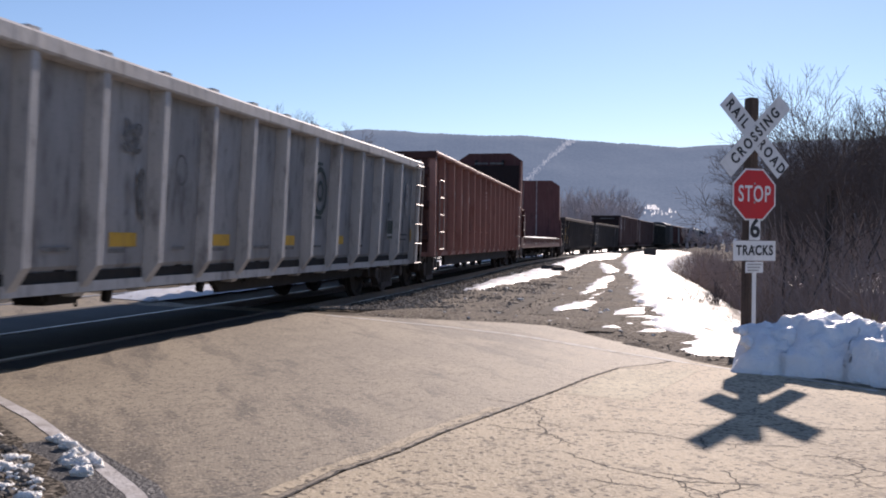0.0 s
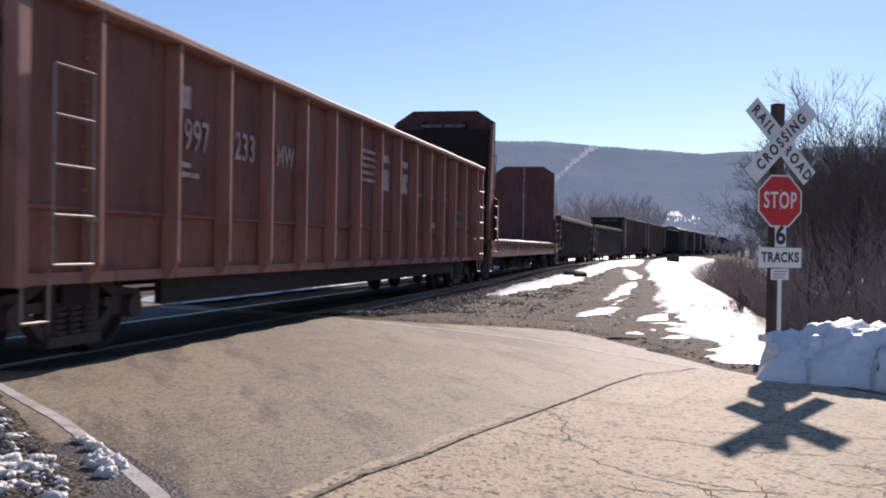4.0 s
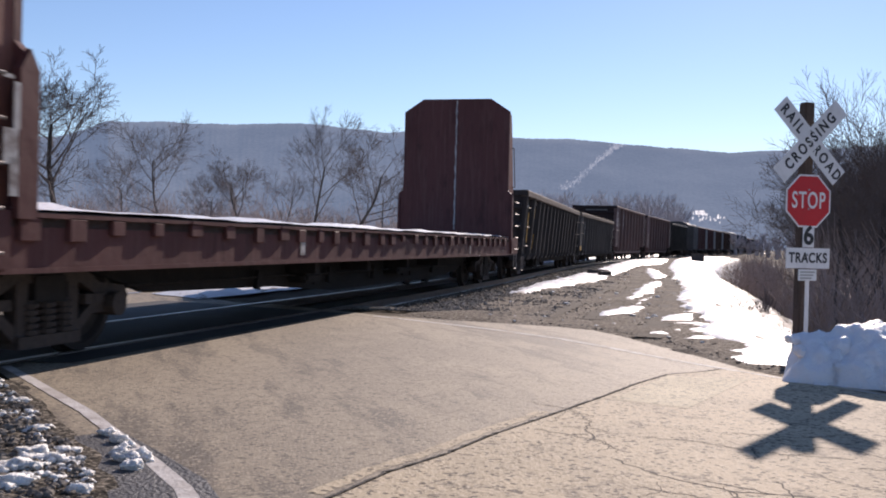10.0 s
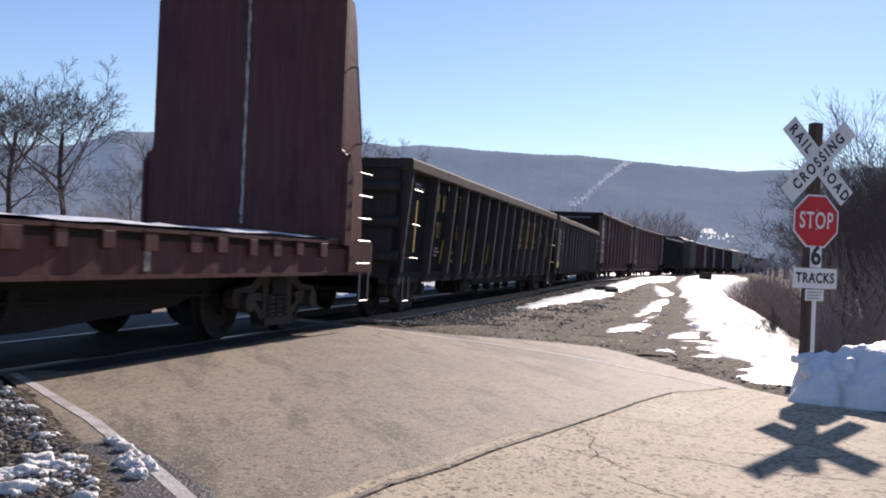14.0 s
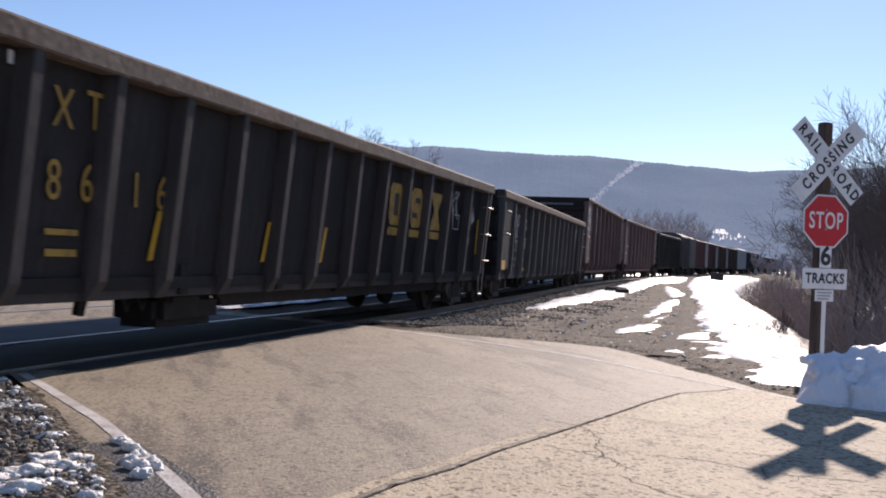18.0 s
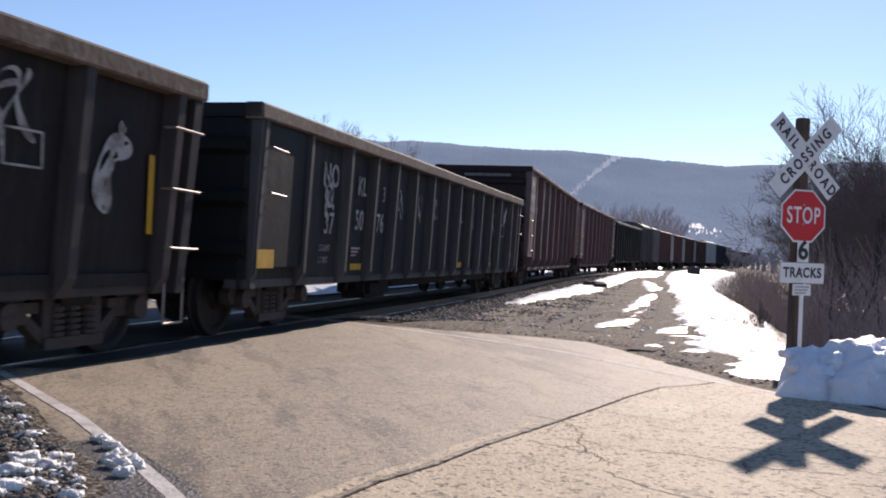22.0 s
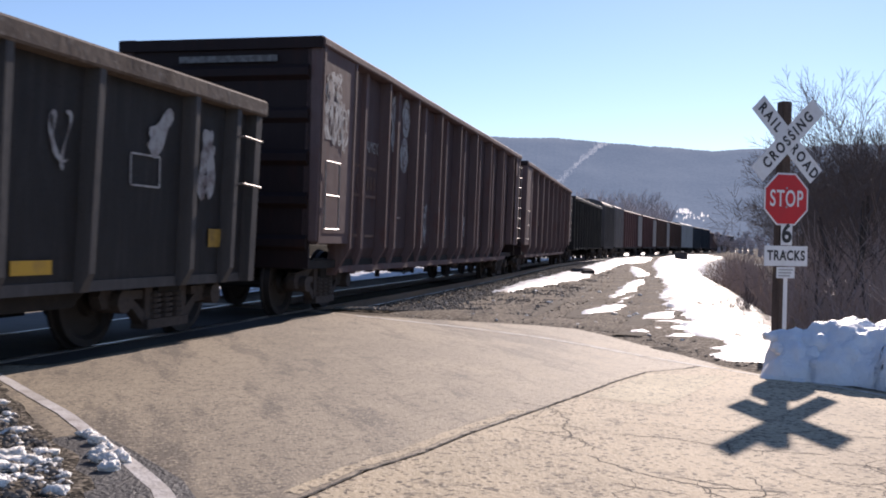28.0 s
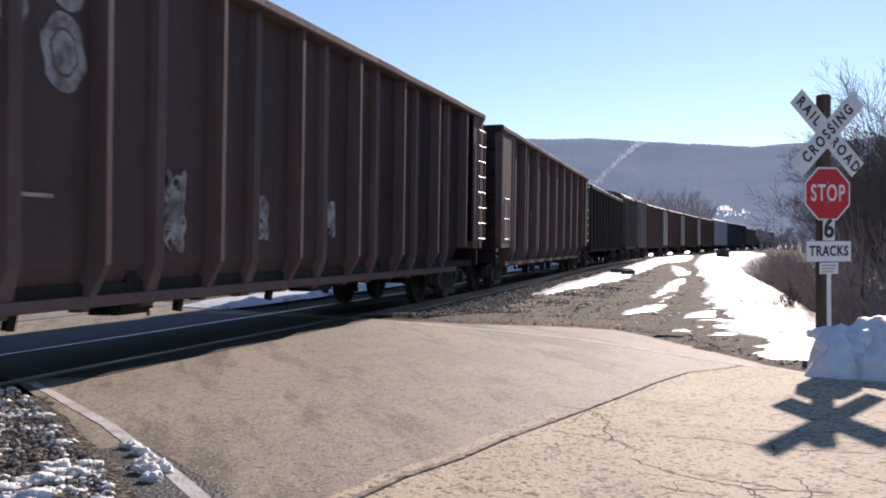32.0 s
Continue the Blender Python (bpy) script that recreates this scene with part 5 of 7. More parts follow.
car, L, yi = open_car("gondola_car", "black gondola car with white stencilled numbers and a dented chord", 84.6, 102.6, 2.75, 0.60, slate_paint, chord_rust, [0.1, 1.55, 3.12, 4.28, 5.42, 6.58, 7.84, 9.0, 10.16, 11.3, 12.45, 13.66, 14.82, 16.5, 17.4], 0.12, 0.16, 0, sway=0.06, lean=0.065, chord_h=0.19, top_ext=0.05, end_paint=shaded_black)
x0 = -L / 2
xs = [x0 + 0.5 * (a + b) for a, b in ((0.1, 1.48), (1.48, 3.05), (3.05, 4.22), (4.22, 5.32), (5.32, 6.5), (6.5, 7.8), (7.8, 8.95), (8.95, 10.08), (10.08, 11.22), (11.22, 12.37), (12.37, 13.55), (13.55, 14.7), (14.7, 16.42))]
for x, t, z in ((3.83, "50", 1.53), (4.86, "76", 1.52), (2.54, "37", 1.44)):
    lettering("number", t, 0.42, stencil_white, car, pose(x0 + x, -yi - 0.03, z, 90), "worn white stencilled numerals", 0.9, bold=0.006)
lettering("letters", "NO", 0.44, stencil_white, car, pose(x0 + 2.55, -yi - 0.03, 2.11, 90), "worn white stencilled letters", 0.85, bold=0.008)
lettering("letters", "KL", 0.40, stencil_white, car, pose(x0 + 3.9, -yi - 0.03, 2.05, 90), "worn white stencilled letters", 0.85, bold=0.006)
lettering("number", "3", 0.36, stencil_white, car, pose(x0 + 5.0, -yi - 0.03, 2.0, 90), "worn white stencilled numeral", 0.9)
scribble(x0 + 2.52, 1.8, 0.4, 0.5, 31, spray_white, car, -yi - 0.025, "rubbed white paint", 4, 0.05)
lettering("letters", "LD LMT", 0.13, stencil_white, car, pose(x0 + 2.42, -yi - 0.03, 1.10, 90), "small worn white stencilled letters", 0.9)
lettering("letters", "LT WT", 0.13, stencil_white, car, pose(x0 + 2.38, -yi - 0.03, 0.93, 90), "small worn white stencilled letters", 0.9)
marks(car, x0 + 3.75, 1.06, 0.4, 0.16, 3, faded_white, -yi - 0.02)
for k in (4, 5, 6, 8, 9, 11):
    scribble(xs[k] + 0.1 + (0.2 if k == 11 else 0), 1.9, 0.3, 0.5, 40 + k, spray_white, car, -yi - 0.02, "sprayed white graffiti", 2, 0.025)
scribble(x0 + 15.95, 2.12, 0.42, 0.45, 77, spray_white, car, -yi - 0.022, "sprayed white graffiti", 4, 0.07)
for a, b, w, h in ((0, 0.15, 0.5, 0.02), (0, -0.15, 0.5, 0.02), (-0.25, 0, 0.02, 0.3), (0.25, 0, 0.02, 0.3)):
    plate("plate_rim", x0 + 15.72 + a, 1.74 + b, w, h, stencil_white, car, -yi - 0.021)
scribble(x0 + 16.9, 1.9, 0.3, 0.75, 81, spray_white, car, -yi - 0.02, "pale scuffed paint", 5, 0.06)
plate("reflector", x0 + 17.15, 1.1, 0.34, 0.2, stencil_yellow, car, -yi - 0.02, "faded yellow panel")
plate("reflector", -L / 2 + 0.2, 0.95, 0.46, 0.22, reflector_yellow, car, -W - 0.0, "yellow reflective panel")
plate("reflector", x0 + 3.8, 0.83, 0.5, 0.10, reflector_yellow, car, -yi - 0.02, "yellow reflective strip")
for x in (x0 + 10.75, x0 + 14.1):
    plate("reflector", x, 0.83, 0.5, 0.12, reflector_yellow, car, -yi - 0.02, "yellow reflective strip")
lettering("number", "315076", 0.20, stencil_white, car, pose(-L / 2 - 0.075, 0.15, 2.69, 90, 0, -90), "white stencilled car number", 0.9)
for e in (-1, 1):
    for z in (2.25, 1.72):
        bm = bmesh.new()
        x = e * (L / 2 - 0.38)
        tube(bm, (x - 0.22, -W + 0.02, z), (x - 0.22, -W - 0.05, z), 0.013, 6)
        tube(bm, (x - 0.22, -W - 0.05, z), (x + 0.22, -W - 0.05, z - 0.02), 0.013, 6)
        tube(bm, (x + 0.22, -W + 0.02, z), (x + 0.22, -W - 0.05, z - 0.02), 0.013, 6)
        part("grab_iron", bm, grab_iron, car)
# panel in the shade-darkened paint, so the grazing sun shows little
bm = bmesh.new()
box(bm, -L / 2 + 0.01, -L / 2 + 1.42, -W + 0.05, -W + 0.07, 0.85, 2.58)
part("end_side_panel", bm, shaded_black, car)
settle(car)
brake_box(car, -L / 2 + 6.0)
lower_frame(car, -L / 2 + 6.4, L / 2 - 2.6, 0.44)

# ---- the tall coal gondolas
for s0, s1, seed in ((104.45, 122.6, 1), (124.4, 143.0, 2)):
    car, L, yi = open_car("coal_gondola", "tall dark maroon coal gondola with grime and graffiti" if seed == 1 else "tall sooty maroon coal gondola behind its twin", s0, s1, 3.92, 0.60, maroon_paint, maroon_paint, [0.1, 1.46] + [3.3 + 1.93 * k for k in range(8)] + [17.9], 0.10, 0.19, 0.97, near=True, chord_h=0.13, cut=(1.45, 1.08), lean=0.06, sway=0.03, end_paint=shaded_maroon, minor=[2.3] + [4.22 + 1.93 * k for k in range(7)])
    X0 = -L / 2
    for e in (-1, 1):
        bm = bmesh.new()
        x0, x1 = sorted((e * L / 2, e * (L / 2 - (1.42 if e < 0 else 0.8))))
        box(bm, x0, x1, -W + 0.03, -W + 0.05, 1.2, 3.8)
        part("end_side_panel", bm, maroon_paint, car)
        xa, xb = e * (L / 2 - 0.08), e * (L / 2 - 0.66)
        ladder(car, min(xa, xb), max(xa, xb), 1.25, 3.5 if e > 0 else 2.2, 8 if e > 0 else 3, -W + 0.03)
        bm = bmesh.new()
        box(bm, x0 + 0.05, x1 - 0.05, -W + 0.04, W - 0.04, 1.05, 1.2)
        part("end_sill", bm, maroon_paint, car)
    if seed == 1:
        for k, (x, z, w, h) in enumerate(((0.32, 2.95, 0.36, 0.85), (0.66, 2.85, 0.4, 0.8), (0.98, 2.75, 0.32, 0.7), (0.5, 3.3, 0.6, 0.4))):
            scribble(X0 + x, z, w, h, 5 + k, spray_white, car, -W + 0.028 - 0.003 * k, "sprayed pale graffiti", 6, 0.03)
        for k, (cx, cz, rx, rz) in enumerate(((4.12, 3.38, 0.25, 0.33), (4.14, 2.95, 0.23, 0.28), (4.86, 3.4, 0.27, 0.36), (4.80, 2.7, 0.27, 0.33))):
            for q, (m, grow_) in enumerate(((spray_white, 1.0), (maroon_paint, 0.62), (spray_white, 0.54))):
                bm = bmesh.new()
                n = 18
                bm.faces.new([bm.verts.new((X0 + cx + rx * grow_ * math.cos(j * math.tau / n) * (1 + 0.12 * math.sin(j * 2.1 + k)), -yi - 0.022 - 0.002 * q, cz + rz * grow_ * math.sin(j * math.tau / n))) for j in range(n)])
                part("graffiti", bm, m, car, "sprayed pale round graffiti")
        lettering("letters", "AMGX", 0.27, stencil_white, car, pose(X0 + 2.82, -yi - 0.024, 2.64, 90), "faded white stencilled letters", 0.8)
        for k in range(6):
            plate("marking", X0 + 2.08 + 0.18 * k, 2.05, 0.06, 0.22, rusty_mark, car, -yi - 0.022)
        for z, w in ((2.3, 1.25), (1.83, 1.25), (1.18, 1.2)):
            plate("stripe", X0 + 2.42, z, w, 0.05, rusty_mark, car, -yi - 0.02, "faded painted line")
        marks(car, X0 + 4.45, 1.53, 0.4, 0.06, 1, faded_white, -yi - 0.02)
        for x, z, h, sd in ((6.41, 1.47, 0.78, 25), (8.21, 1.44, 0.5, 27), (10.2, 1.48, 0.46, 29)):
            for j in range(2):
                scribble(X0 + x + 0.04 * j, z, 0.42 - 0.1 * j, h, sd + j, spray_white, car, -yi - 0.02 - 0.003 * j, "sprayed white tag", 8, 0.028)
        bm = bmesh.new()
        box(bm, X0 - 0.06, X0 - 0.05, -0.9, 0.6, 3.57, 3.66)
        part("marking", bm, grime_mark, car)
    else:
        marks(car, X0 + 2.4, 2.5, 0.5, 0.5, 3, faded_white, -yi - 0.02)
        scribble(X0 + 5.3, 2.0, 0.5, 0.6, 61, spray_white, car, -yi - 0.02, "sprayed pale graffiti", 4, 0.05)
    settle(car)


# ---- the far cars
def box_car(label, s0, s1, top, paint, ribs, panel=None, roof=0.0, name="boxcar"):
    L = s1 - s0
    car = thing(name, label, "freight car", group="cars of the train")
    bm = bmesh.new()
    if roof:
        n = 10
        prof = [(-W + 0.1, 0.95)] + [((W - 0.1) * -math.cos(math.pi * k / n), top - roof + roof * math.sin(math.pi * k / n)) for k in range(n + 1)] + [(W - 0.1, 0.95)]
    else:
        prof = [(-W + 0.1, 0.95), (-W + 0.1, top - 0.25), (-W + 0.2, top - 0.18), (0, top), (W - 0.2, top - 0.18), (W - 0.1, top - 0.25), (W - 0.1, 0.95)]
    prism(bm, prof, "x", -L / 2, L / 2)
    part("body", bm, paint, car)
    for e in (-1, 1):
        for k in range(ribs + 1):
            x = -L / 2 + 0.06 + (L - 0.12) * k / ribs
            bm = bmesh.new()
            box(bm, x - 0.05, x + 0.05, min(e * (W - 0.1), e * W), max(e * (W - 0.1), e * W), 0.9, top - max(0.3, roof))
            part("rib", bm, paint, car)
    # a pale upright panel at the far end of the near side
    if panel:
        bm = bmesh.new()
        box(bm, L / 2 - 3.4, L / 2 - 0.3, -W - 0.02, -W + 0.02, 1.0, top - 0.45)
        part("door", bm, panel, car, "pale panel at the far end of the side")
    bm = bmesh.new()
    box(bm, -L / 2, L / 2, -W + 0.06, W - 0.06, 0.82, 0.96)
    part("side_sill", bm, underframe, car)
    running_gear(car, L, L / 2 - 1.5, near=False)
    movers.append((car, (s0 + s1) / 2, L / 2 - 1.5))
    return car


open_car("gondola_car", "sooty dark green open gondola car", 145.0, 160.6, 3.75, 0.8, green_paint, green_paint, 12, 0.09, 0.15, 0, near=False)
box_car("dark covered hopper car with a rounded roof", 162.4, 168.4, 4.45, slate_paint, 6, None, 0.5, "covered_hopper")
box_car("light grey ribbed covered hopper car", 169.6, 174.4, 4.35, pale_paint, 9, None, 0.3, "covered_hopper")
box_car("dark red boxcar with a pale end strip", 175.8, 188.0, 4.3, boxcar_red, 9, pale_paint)
box_car("dark red boxcar with a pale end strip", 189.4, 200.6, 4.3, boxcar_red, 9, pale_paint)
box_car("brown boxcar with a pale end strip", 202.0, 214.8, 4.3, boxcar_brown, 9, pale_paint)
box_car("brown boxcar in the distance", 216.2, 229.2, 4.3, boxcar_brown, 9)
box_car("white covered hopper car", 230.6, 246.0, 4.5, white_paint, 7, None, 0.35, "covered_hopper")
box_car("blue-grey boxcar in the distance", 247.6, 261.0, 4.4, blue_paint, 9)
box_car("blue-grey boxcar in the distance", 262.6, 276.0, 4.4, blue_paint, 9)
for k in range(4):
    box_car("dark open car far down the line", 278.0 + 18 * k, 294.4 + 18 * k, 4.0, (maroon_paint, slate_paint)[k % 2], 9)

# ---------------------------------------------------------------- the crossing sign
sign_white = material("sign_white", (0.70, 0.70, 0.70), 0.45, grain=[(7, (0.52, 0.51, 0.50), 0.5, 0.7, 0.5)])
sign_black = material("sign_black", (0.02, 0.02, 0.022), 0.5, bump=0.02)
sign_red = material("sign_red", (0.52, 0.018, 0.022), 0.4, grain=[(5, (0.40, 0.02, 0.025), 0.5, 0.7, 0.5)])
sign_back = material("sign_back", (0.35, 0.35, 0.34), 0.5, metal=0.5, bump=0.05)
post_wood = material("post_wood", (0.085, 0.058, 0.045), 0.9, grain=[(5, (0.045, 0.03, 0.024), 0.45, 0.7, 0.8, (6, 6, 0.5)), (18, (0.14, 0.10, 0.08), 0.55, 0.7, 0.6, (6, 6, 0.4))], bump=0.6, bump_scale=20)
sign = thing("railroad_crossing_sign", "crossbuck, stop sign and track-count plates on a dark wooden post", "road sign", at=pose(3.65, 11.36, 0.0, 0, 0, 20))
bm = bmesh.new()
box(bm, -0.065, 0.065, -0.06, 0.06, -0.4, 3.22)
bmesh.ops.bevel(bm, geom=bm.edges[:], offset=0.012, segments=2, affect="EDGES")
part("post", bm, post_wood, sign, "dark weathered square wooden post", at=pose(0, 0.06, 0, 0, 0.3, 0))
bm = bmesh.new()
box(bm, 0.006, 0.062, -0.008, -0.003, 0.1, 1.2)
part("reflective_strip", bm, sign_white, sign, "white reflective strip down the post")


def blade(words, turn, y, z=2.765):
    bm = bmesh.new()
    box(bm, -0.588, 0.588, -0.0015, 0.0015, -0.115, 0.115)
    b = part("blade", bm, sign_white, sign, "white crossbuck blade with black words", at=pose(0, y, z, 0, turn, 0))
    bk = bmesh.new()
    box(bk, -0.58, 0.58, 0.003, 0.005, -0.105, 0.105)
    part("back", bk, sign_back, b)
    for w, x in words:
        lettering("word", w, 0.172, sign_black, b, pose(x, -0.004, -0.003, 90), "", 0.82, bold=0.005, space=1.42)
    return b


# the words run downwards on one blade and upwards on the other
blade((("RAIL", -0.35), ("ROAD", 0.34)), 45, -0.028)
blade((("CROSSING", 0.0),), -45, -0.036)


def octagon(r, y0, y1):
    bm = bmesh.new()
    prism(bm, [(r * math.cos(math.radians(22.5 + 45 * k)), r * math.sin(math.radians(22.5 + 45 * k))) for k in range(8)], "y", y0, y1)
    return bm


R8 = 0.305 / math.cos(math.radians(22.5))
stop = part("stop_plate", octagon(R8, -0.002, 0.002), sign_white, sign, "octagonal red stop sign with white rim", at=pose(0, -0.03, 2.072))
part("red_face", octagon(R8 * 0.935, -0.005, -0.0025), sign_red, stop)
lettering("word", "STOP", 0.268, sign_white, stop, pose(0, -0.007, 0, 90), "", 0.66, depth=0.001, bold=0.0035, space=1.14)
for nm, z, w, h, words, size, sq, lab in (("count_plate", 1.665, 0.155, 0.26, "6", 0.30, 0.95, "white plate with a black six"), ("tracks_plate", 1.41, 0.60, 0.235, "TRACKS", 0.16, 0.82, "white plate with black word"), ("notice_plate", 1.215, 0.25, 0.13, "", 0, 1, "small white notice plate")):
    bm = bmesh.new()
    box(bm, -w / 2, w / 2, -0.002, 0.002, -h / 2, h / 2)
    p = part(nm, bm, sign_white, sign, lab, at=pose(0.015, -0.03, z))
    if words:
        lettering("word", words, size, sign_black, p, pose(0, -0.0045, 0, 90), "", sq, depth=0.001, bold=0.005 if size < 0.2 else 0.009, space=1.12)
    else:
        for k in range(3):
            b = bmesh.new()
            box(b, -0.1, 0.1 - 0.02 * k, -0.004, -0.0025, 0.035 - k * 0.035 - 0.01, 0.035 - k * 0.035 + 0.008)
            part("writing", b, sign_back, p)
for z in (2.75, 2.88, 2.2, 1.98, 1.45):
    bm = bmesh.new()
    tube(bm, (0, -0.045, z), (0, 0.0, z), 0.012, 8)
    part("bolt", bm, sign_back, sign)


# ---------------------------------------------------------------- snow heaps
def heap(name, centre_line, width, tall, label, seed, step=0.028, lumps=26, chunks=0, side=1):
    """A lumpy ridge of ploughed snow along a line, set on the ground."""
    rnd = random.Random(seed)
    pts = []
    for a, b in zip(centre_line, centre_line[1:]):
        n = max(1, int(math.dist(a, b) / step))
        pts += [(a[0] + (b[0] - a[0]) * k / n, a[1] + (b[1] - a[1]) * k / n) for k in range(n)]
    pts.append(centre_line[-1])
    blobs = [(rnd.uniform(0, len(pts)), rnd.uniform(-0.8, 0.7), rnd.uniform(0.9, 2.6), rnd.uniform(0.03, 0.10)) for _ in range(lumps)]
    V, F = [], []
    m = int(width * 2 / step)
    for k, p in enumerate(pts):
        q, r = pts[max(0, k - 1)], pts[min(len(pts) - 1, k + 1)]
        t = Vector((r[0] - q[0], r[1] - q[1])).normalized()
        nrm = Vector((-t.y, t.x))
        end = min(1.0, min(k, len(pts) - 1 - k) * step / 0.40)
        end = math.sqrt(max(0, 1 - (1 - end) ** 2))
        for j in range(m + 1):
            u = -1 + 2 * j / m
            x, y = p[0] + nrm.x * u * width, p[1] + nrm.y * u * width
            prof = max(0.0, 1 - abs(u) ** 2.2)
            h = tall * prof * end * (0.8 + 0.45 * noise.noise((x * 1.3, y * 1.3, seed)))
            bump = 0.0
            for bk, bu, br, bh in blobs:
                dd = ((k - bk * 1.0) * step / (br * 0.09)) ** 2 + ((u - bu) * width / (br * 0.09)) ** 2
                if dd < 1:
                    bump = max(bump, bh * math.sqrt(1 - dd))
            h += bump * prof ** 0.5 * end
            swell = 0.0
            for f, amp in ((2.6, 0.12), (5.5, 0.075), (11.0, 0.04), (23.0, 0.016)):   # rounded clods grown together
                near = noise.voronoi(Vector((x * f, y * f, seed + h * f * 1.2)))[0][0]
                swell += amp * math.sqrt(max(0.0, 1 - (near * 1.2) ** 2))
            swell += 0.03 * noise.noise((x * 9, y * 9, seed + h * 9)) + 0.02 * noise.noise((x * 19, y * 19, seed + h * 19)) + 0.01 * noise.noise((x * 38, y * 38, h * 38)) - 0.07
            h += swell * prof ** 0.5 * end
            out = swell * u * 0.9 * min(1.0, 3 * (1 - abs(u)) + 0.25) * end
            V.append((x + nrm.x * out, y + nrm.y * out, height(x, y) - 0.03 + max(0, h)))
    w = m + 1
    for k in range(len(pts) - 1):
        for j in range(m):
            F.append((k * w + j, k * w + j + 1, (k + 1) * w + j + 1, (k + 1) * w + j))
    bank = tagged(sheet(name, V, F, bank_snow), label, "snow bank")
    for j in range(chunks):
        p = pts[int(rnd.random() ** 1.0 * (len(pts) - 1))]
        u = rnd.uniform(-1.0, 1.0) * width
        q = pts[min(len(pts) - 1, pts.index(p) + 1)]
        t = Vector((q[0] - p[0], q[1] - p[1]))
        t = t.normalized() if t.length > 1e-6 else Vector((0.7, -0.7))
        x, y = p[0] - t.y * u * -1 * side, p[1] + t.x * u * -1 * side
        r = rnd.choice((0.025, 0.03, 0.04, 0.05, 0.06, 0.08, 0.13)) * rnd.uniform(0.8, 1.2)
        prof = max(0.0, 1 - abs(u / width) ** 2.6)
        bm = bmesh.new()
        bmesh.ops.create_icosphere(bm, subdivisions=3, radius=r)
        off = Vector((j * 2.7, seed * 1.9, 0))
        for v in bm.verts:
            c = v.co / r
            v.co *= max(0.4, 1 + 0.3 * noise.noise(c * 1.2 + off) + 0.25 * noise.noise(c * 2.8 + off) + 0.12 * noise.noise(c * 6.5 + off))
            v.co.z *= 0.8
        part("snow_chunk", bm, bank_snow, bank, smooth=True, at=pose(x, y, height(x, y) + tall * prof * 0.95 - r * 0.25))
    return bank


heap("snow_bank", [(2.72, 8.98), (3.2, 8.8), (3.75, 8.42), (4.25, 7.9), (4.9, 7.12), (5.9, 5.8)], 0.60, 0.36, "lumpy ploughed snow bank at the road's edge", 3, lumps=70, chunks=130)
heap("snow_bank", [(3.75, 9.9), (4.2, 9.7), (4.9, 9.1), (5.6, 8.1), (6.6, 6.6)], 0.55, 0.3, "lumpy ploughed snow bank behind the first", 8, lumps=50, chunks=12)


def lump(x, y, r, seed, flat=0.7, name="snow_clod", label="broken clod of old snow on gravel", mat=None):
    """A ragged clod of two or three grown-together pieces."""
    g = random.Random(seed)
    bm = bmesh.new()
    bmesh.ops.create_icosphere(bm, subdivisions=3, radius=r)
    off = Vector((seed * 3.7, seed * 1.9, 0))
    for v in bm.verts:
        c = v.co / r
        n = 1 + 0.5 * noise.noise(c * 1.3 + off) + 0.5 * noise.noise(c * 2.8 + off) + 0.30 * noise.noise(c * 5.5 + off) + 0.10 * noise.noise(c * 13 + off)
        v.co *= max(0.25, n)
        v.co.z *= flat
        v.co.x *= 1.45
    ob = new(name, mesh_of(bm, name, mat or clod_snow, True))
    ob.matrix_basis = pose(x, y, height(x, y) + r * flat * 0.2 + 0.012, 0, 0, g.uniform(-40, 40))
    return tagged(ob, label, "snow", group="snow clods on the verge")


def on_verge(x, y):
    """True on the gravel side of the road's near edge."""
    for (ax, ay), (bx, by) in zip(EDGE_NEAR, EDGE_NEAR[1:]):
        if by <= y <= ay:
            return x < ax + (bx - ax) * (y - ay) / (by - ay) - 0.12
    return False


rnd = random.Random(21)
k = 0
while k < 150:
    y = rnd.uniform(2.8, 7.2)
    x = rnd.uniform(-5.4, -0.8)
    if on_verge(x, y) and along(x, y)[1] > 1.9 and noise.noise((x * 1.4, y * 3.2, 6)) > 0.0 - 0.3 * (rnd.random() < 0.3):
        k += 1
        lump(x, y, rnd.choice((0.018, 0.022, 0.03, 0.045, 0.06, 0.095)) * rnd.uniform(0.7, 1.2), k, rnd.uniform(0.4, 0.75))
for k in range(20):
    u = k / 19 * (len(EDGE_NEAR) - 5.0) + 1.15
    i = int(u)
    (ax, ay), (bx, by) = EDGE_NEAR[i], EDGE_NEAR[i + 1]
    x, y = ax + (bx - ax) * (u - i) - 0.12 + rnd.uniform(-0.08, 0.04), ay + (by - ay) * (u - i) - 0.10 + rnd.uniform(-0.08, 0.04)
    if y < 5.6:
        lump(x, y, rnd.uniform(0.015, 0.042), 400 + k, 0.7, label="snow chunk along the road's edge")


for k in range(18):
    u = rnd.random()
    lump(-2.12 + 0.5 * u + rnd.uniform(-0.07, 0.05), 5.28 - 0.75 * u + rnd.uniform(-0.06, 0.06), rnd.uniform(0.015, 0.038), 500 + k, 0.9, label="snow chunk lying on the road's edge line")


def clod_spots(seed, n):
    r = random.Random(seed)
    while n:
        x, y = r.uniform(-6, -0.7), r.uniform(2.0, 7.3)
        if on_verge(x, y):
            n -= 1
            yield x, y, r.choice((0.5, 0.8, 1.0, 1.6))


rubble("verge_stones", clod_spots(31, 14000), 0.015, stone, "small stones on the gravel verge", "gravel", 32, lift=0.02)
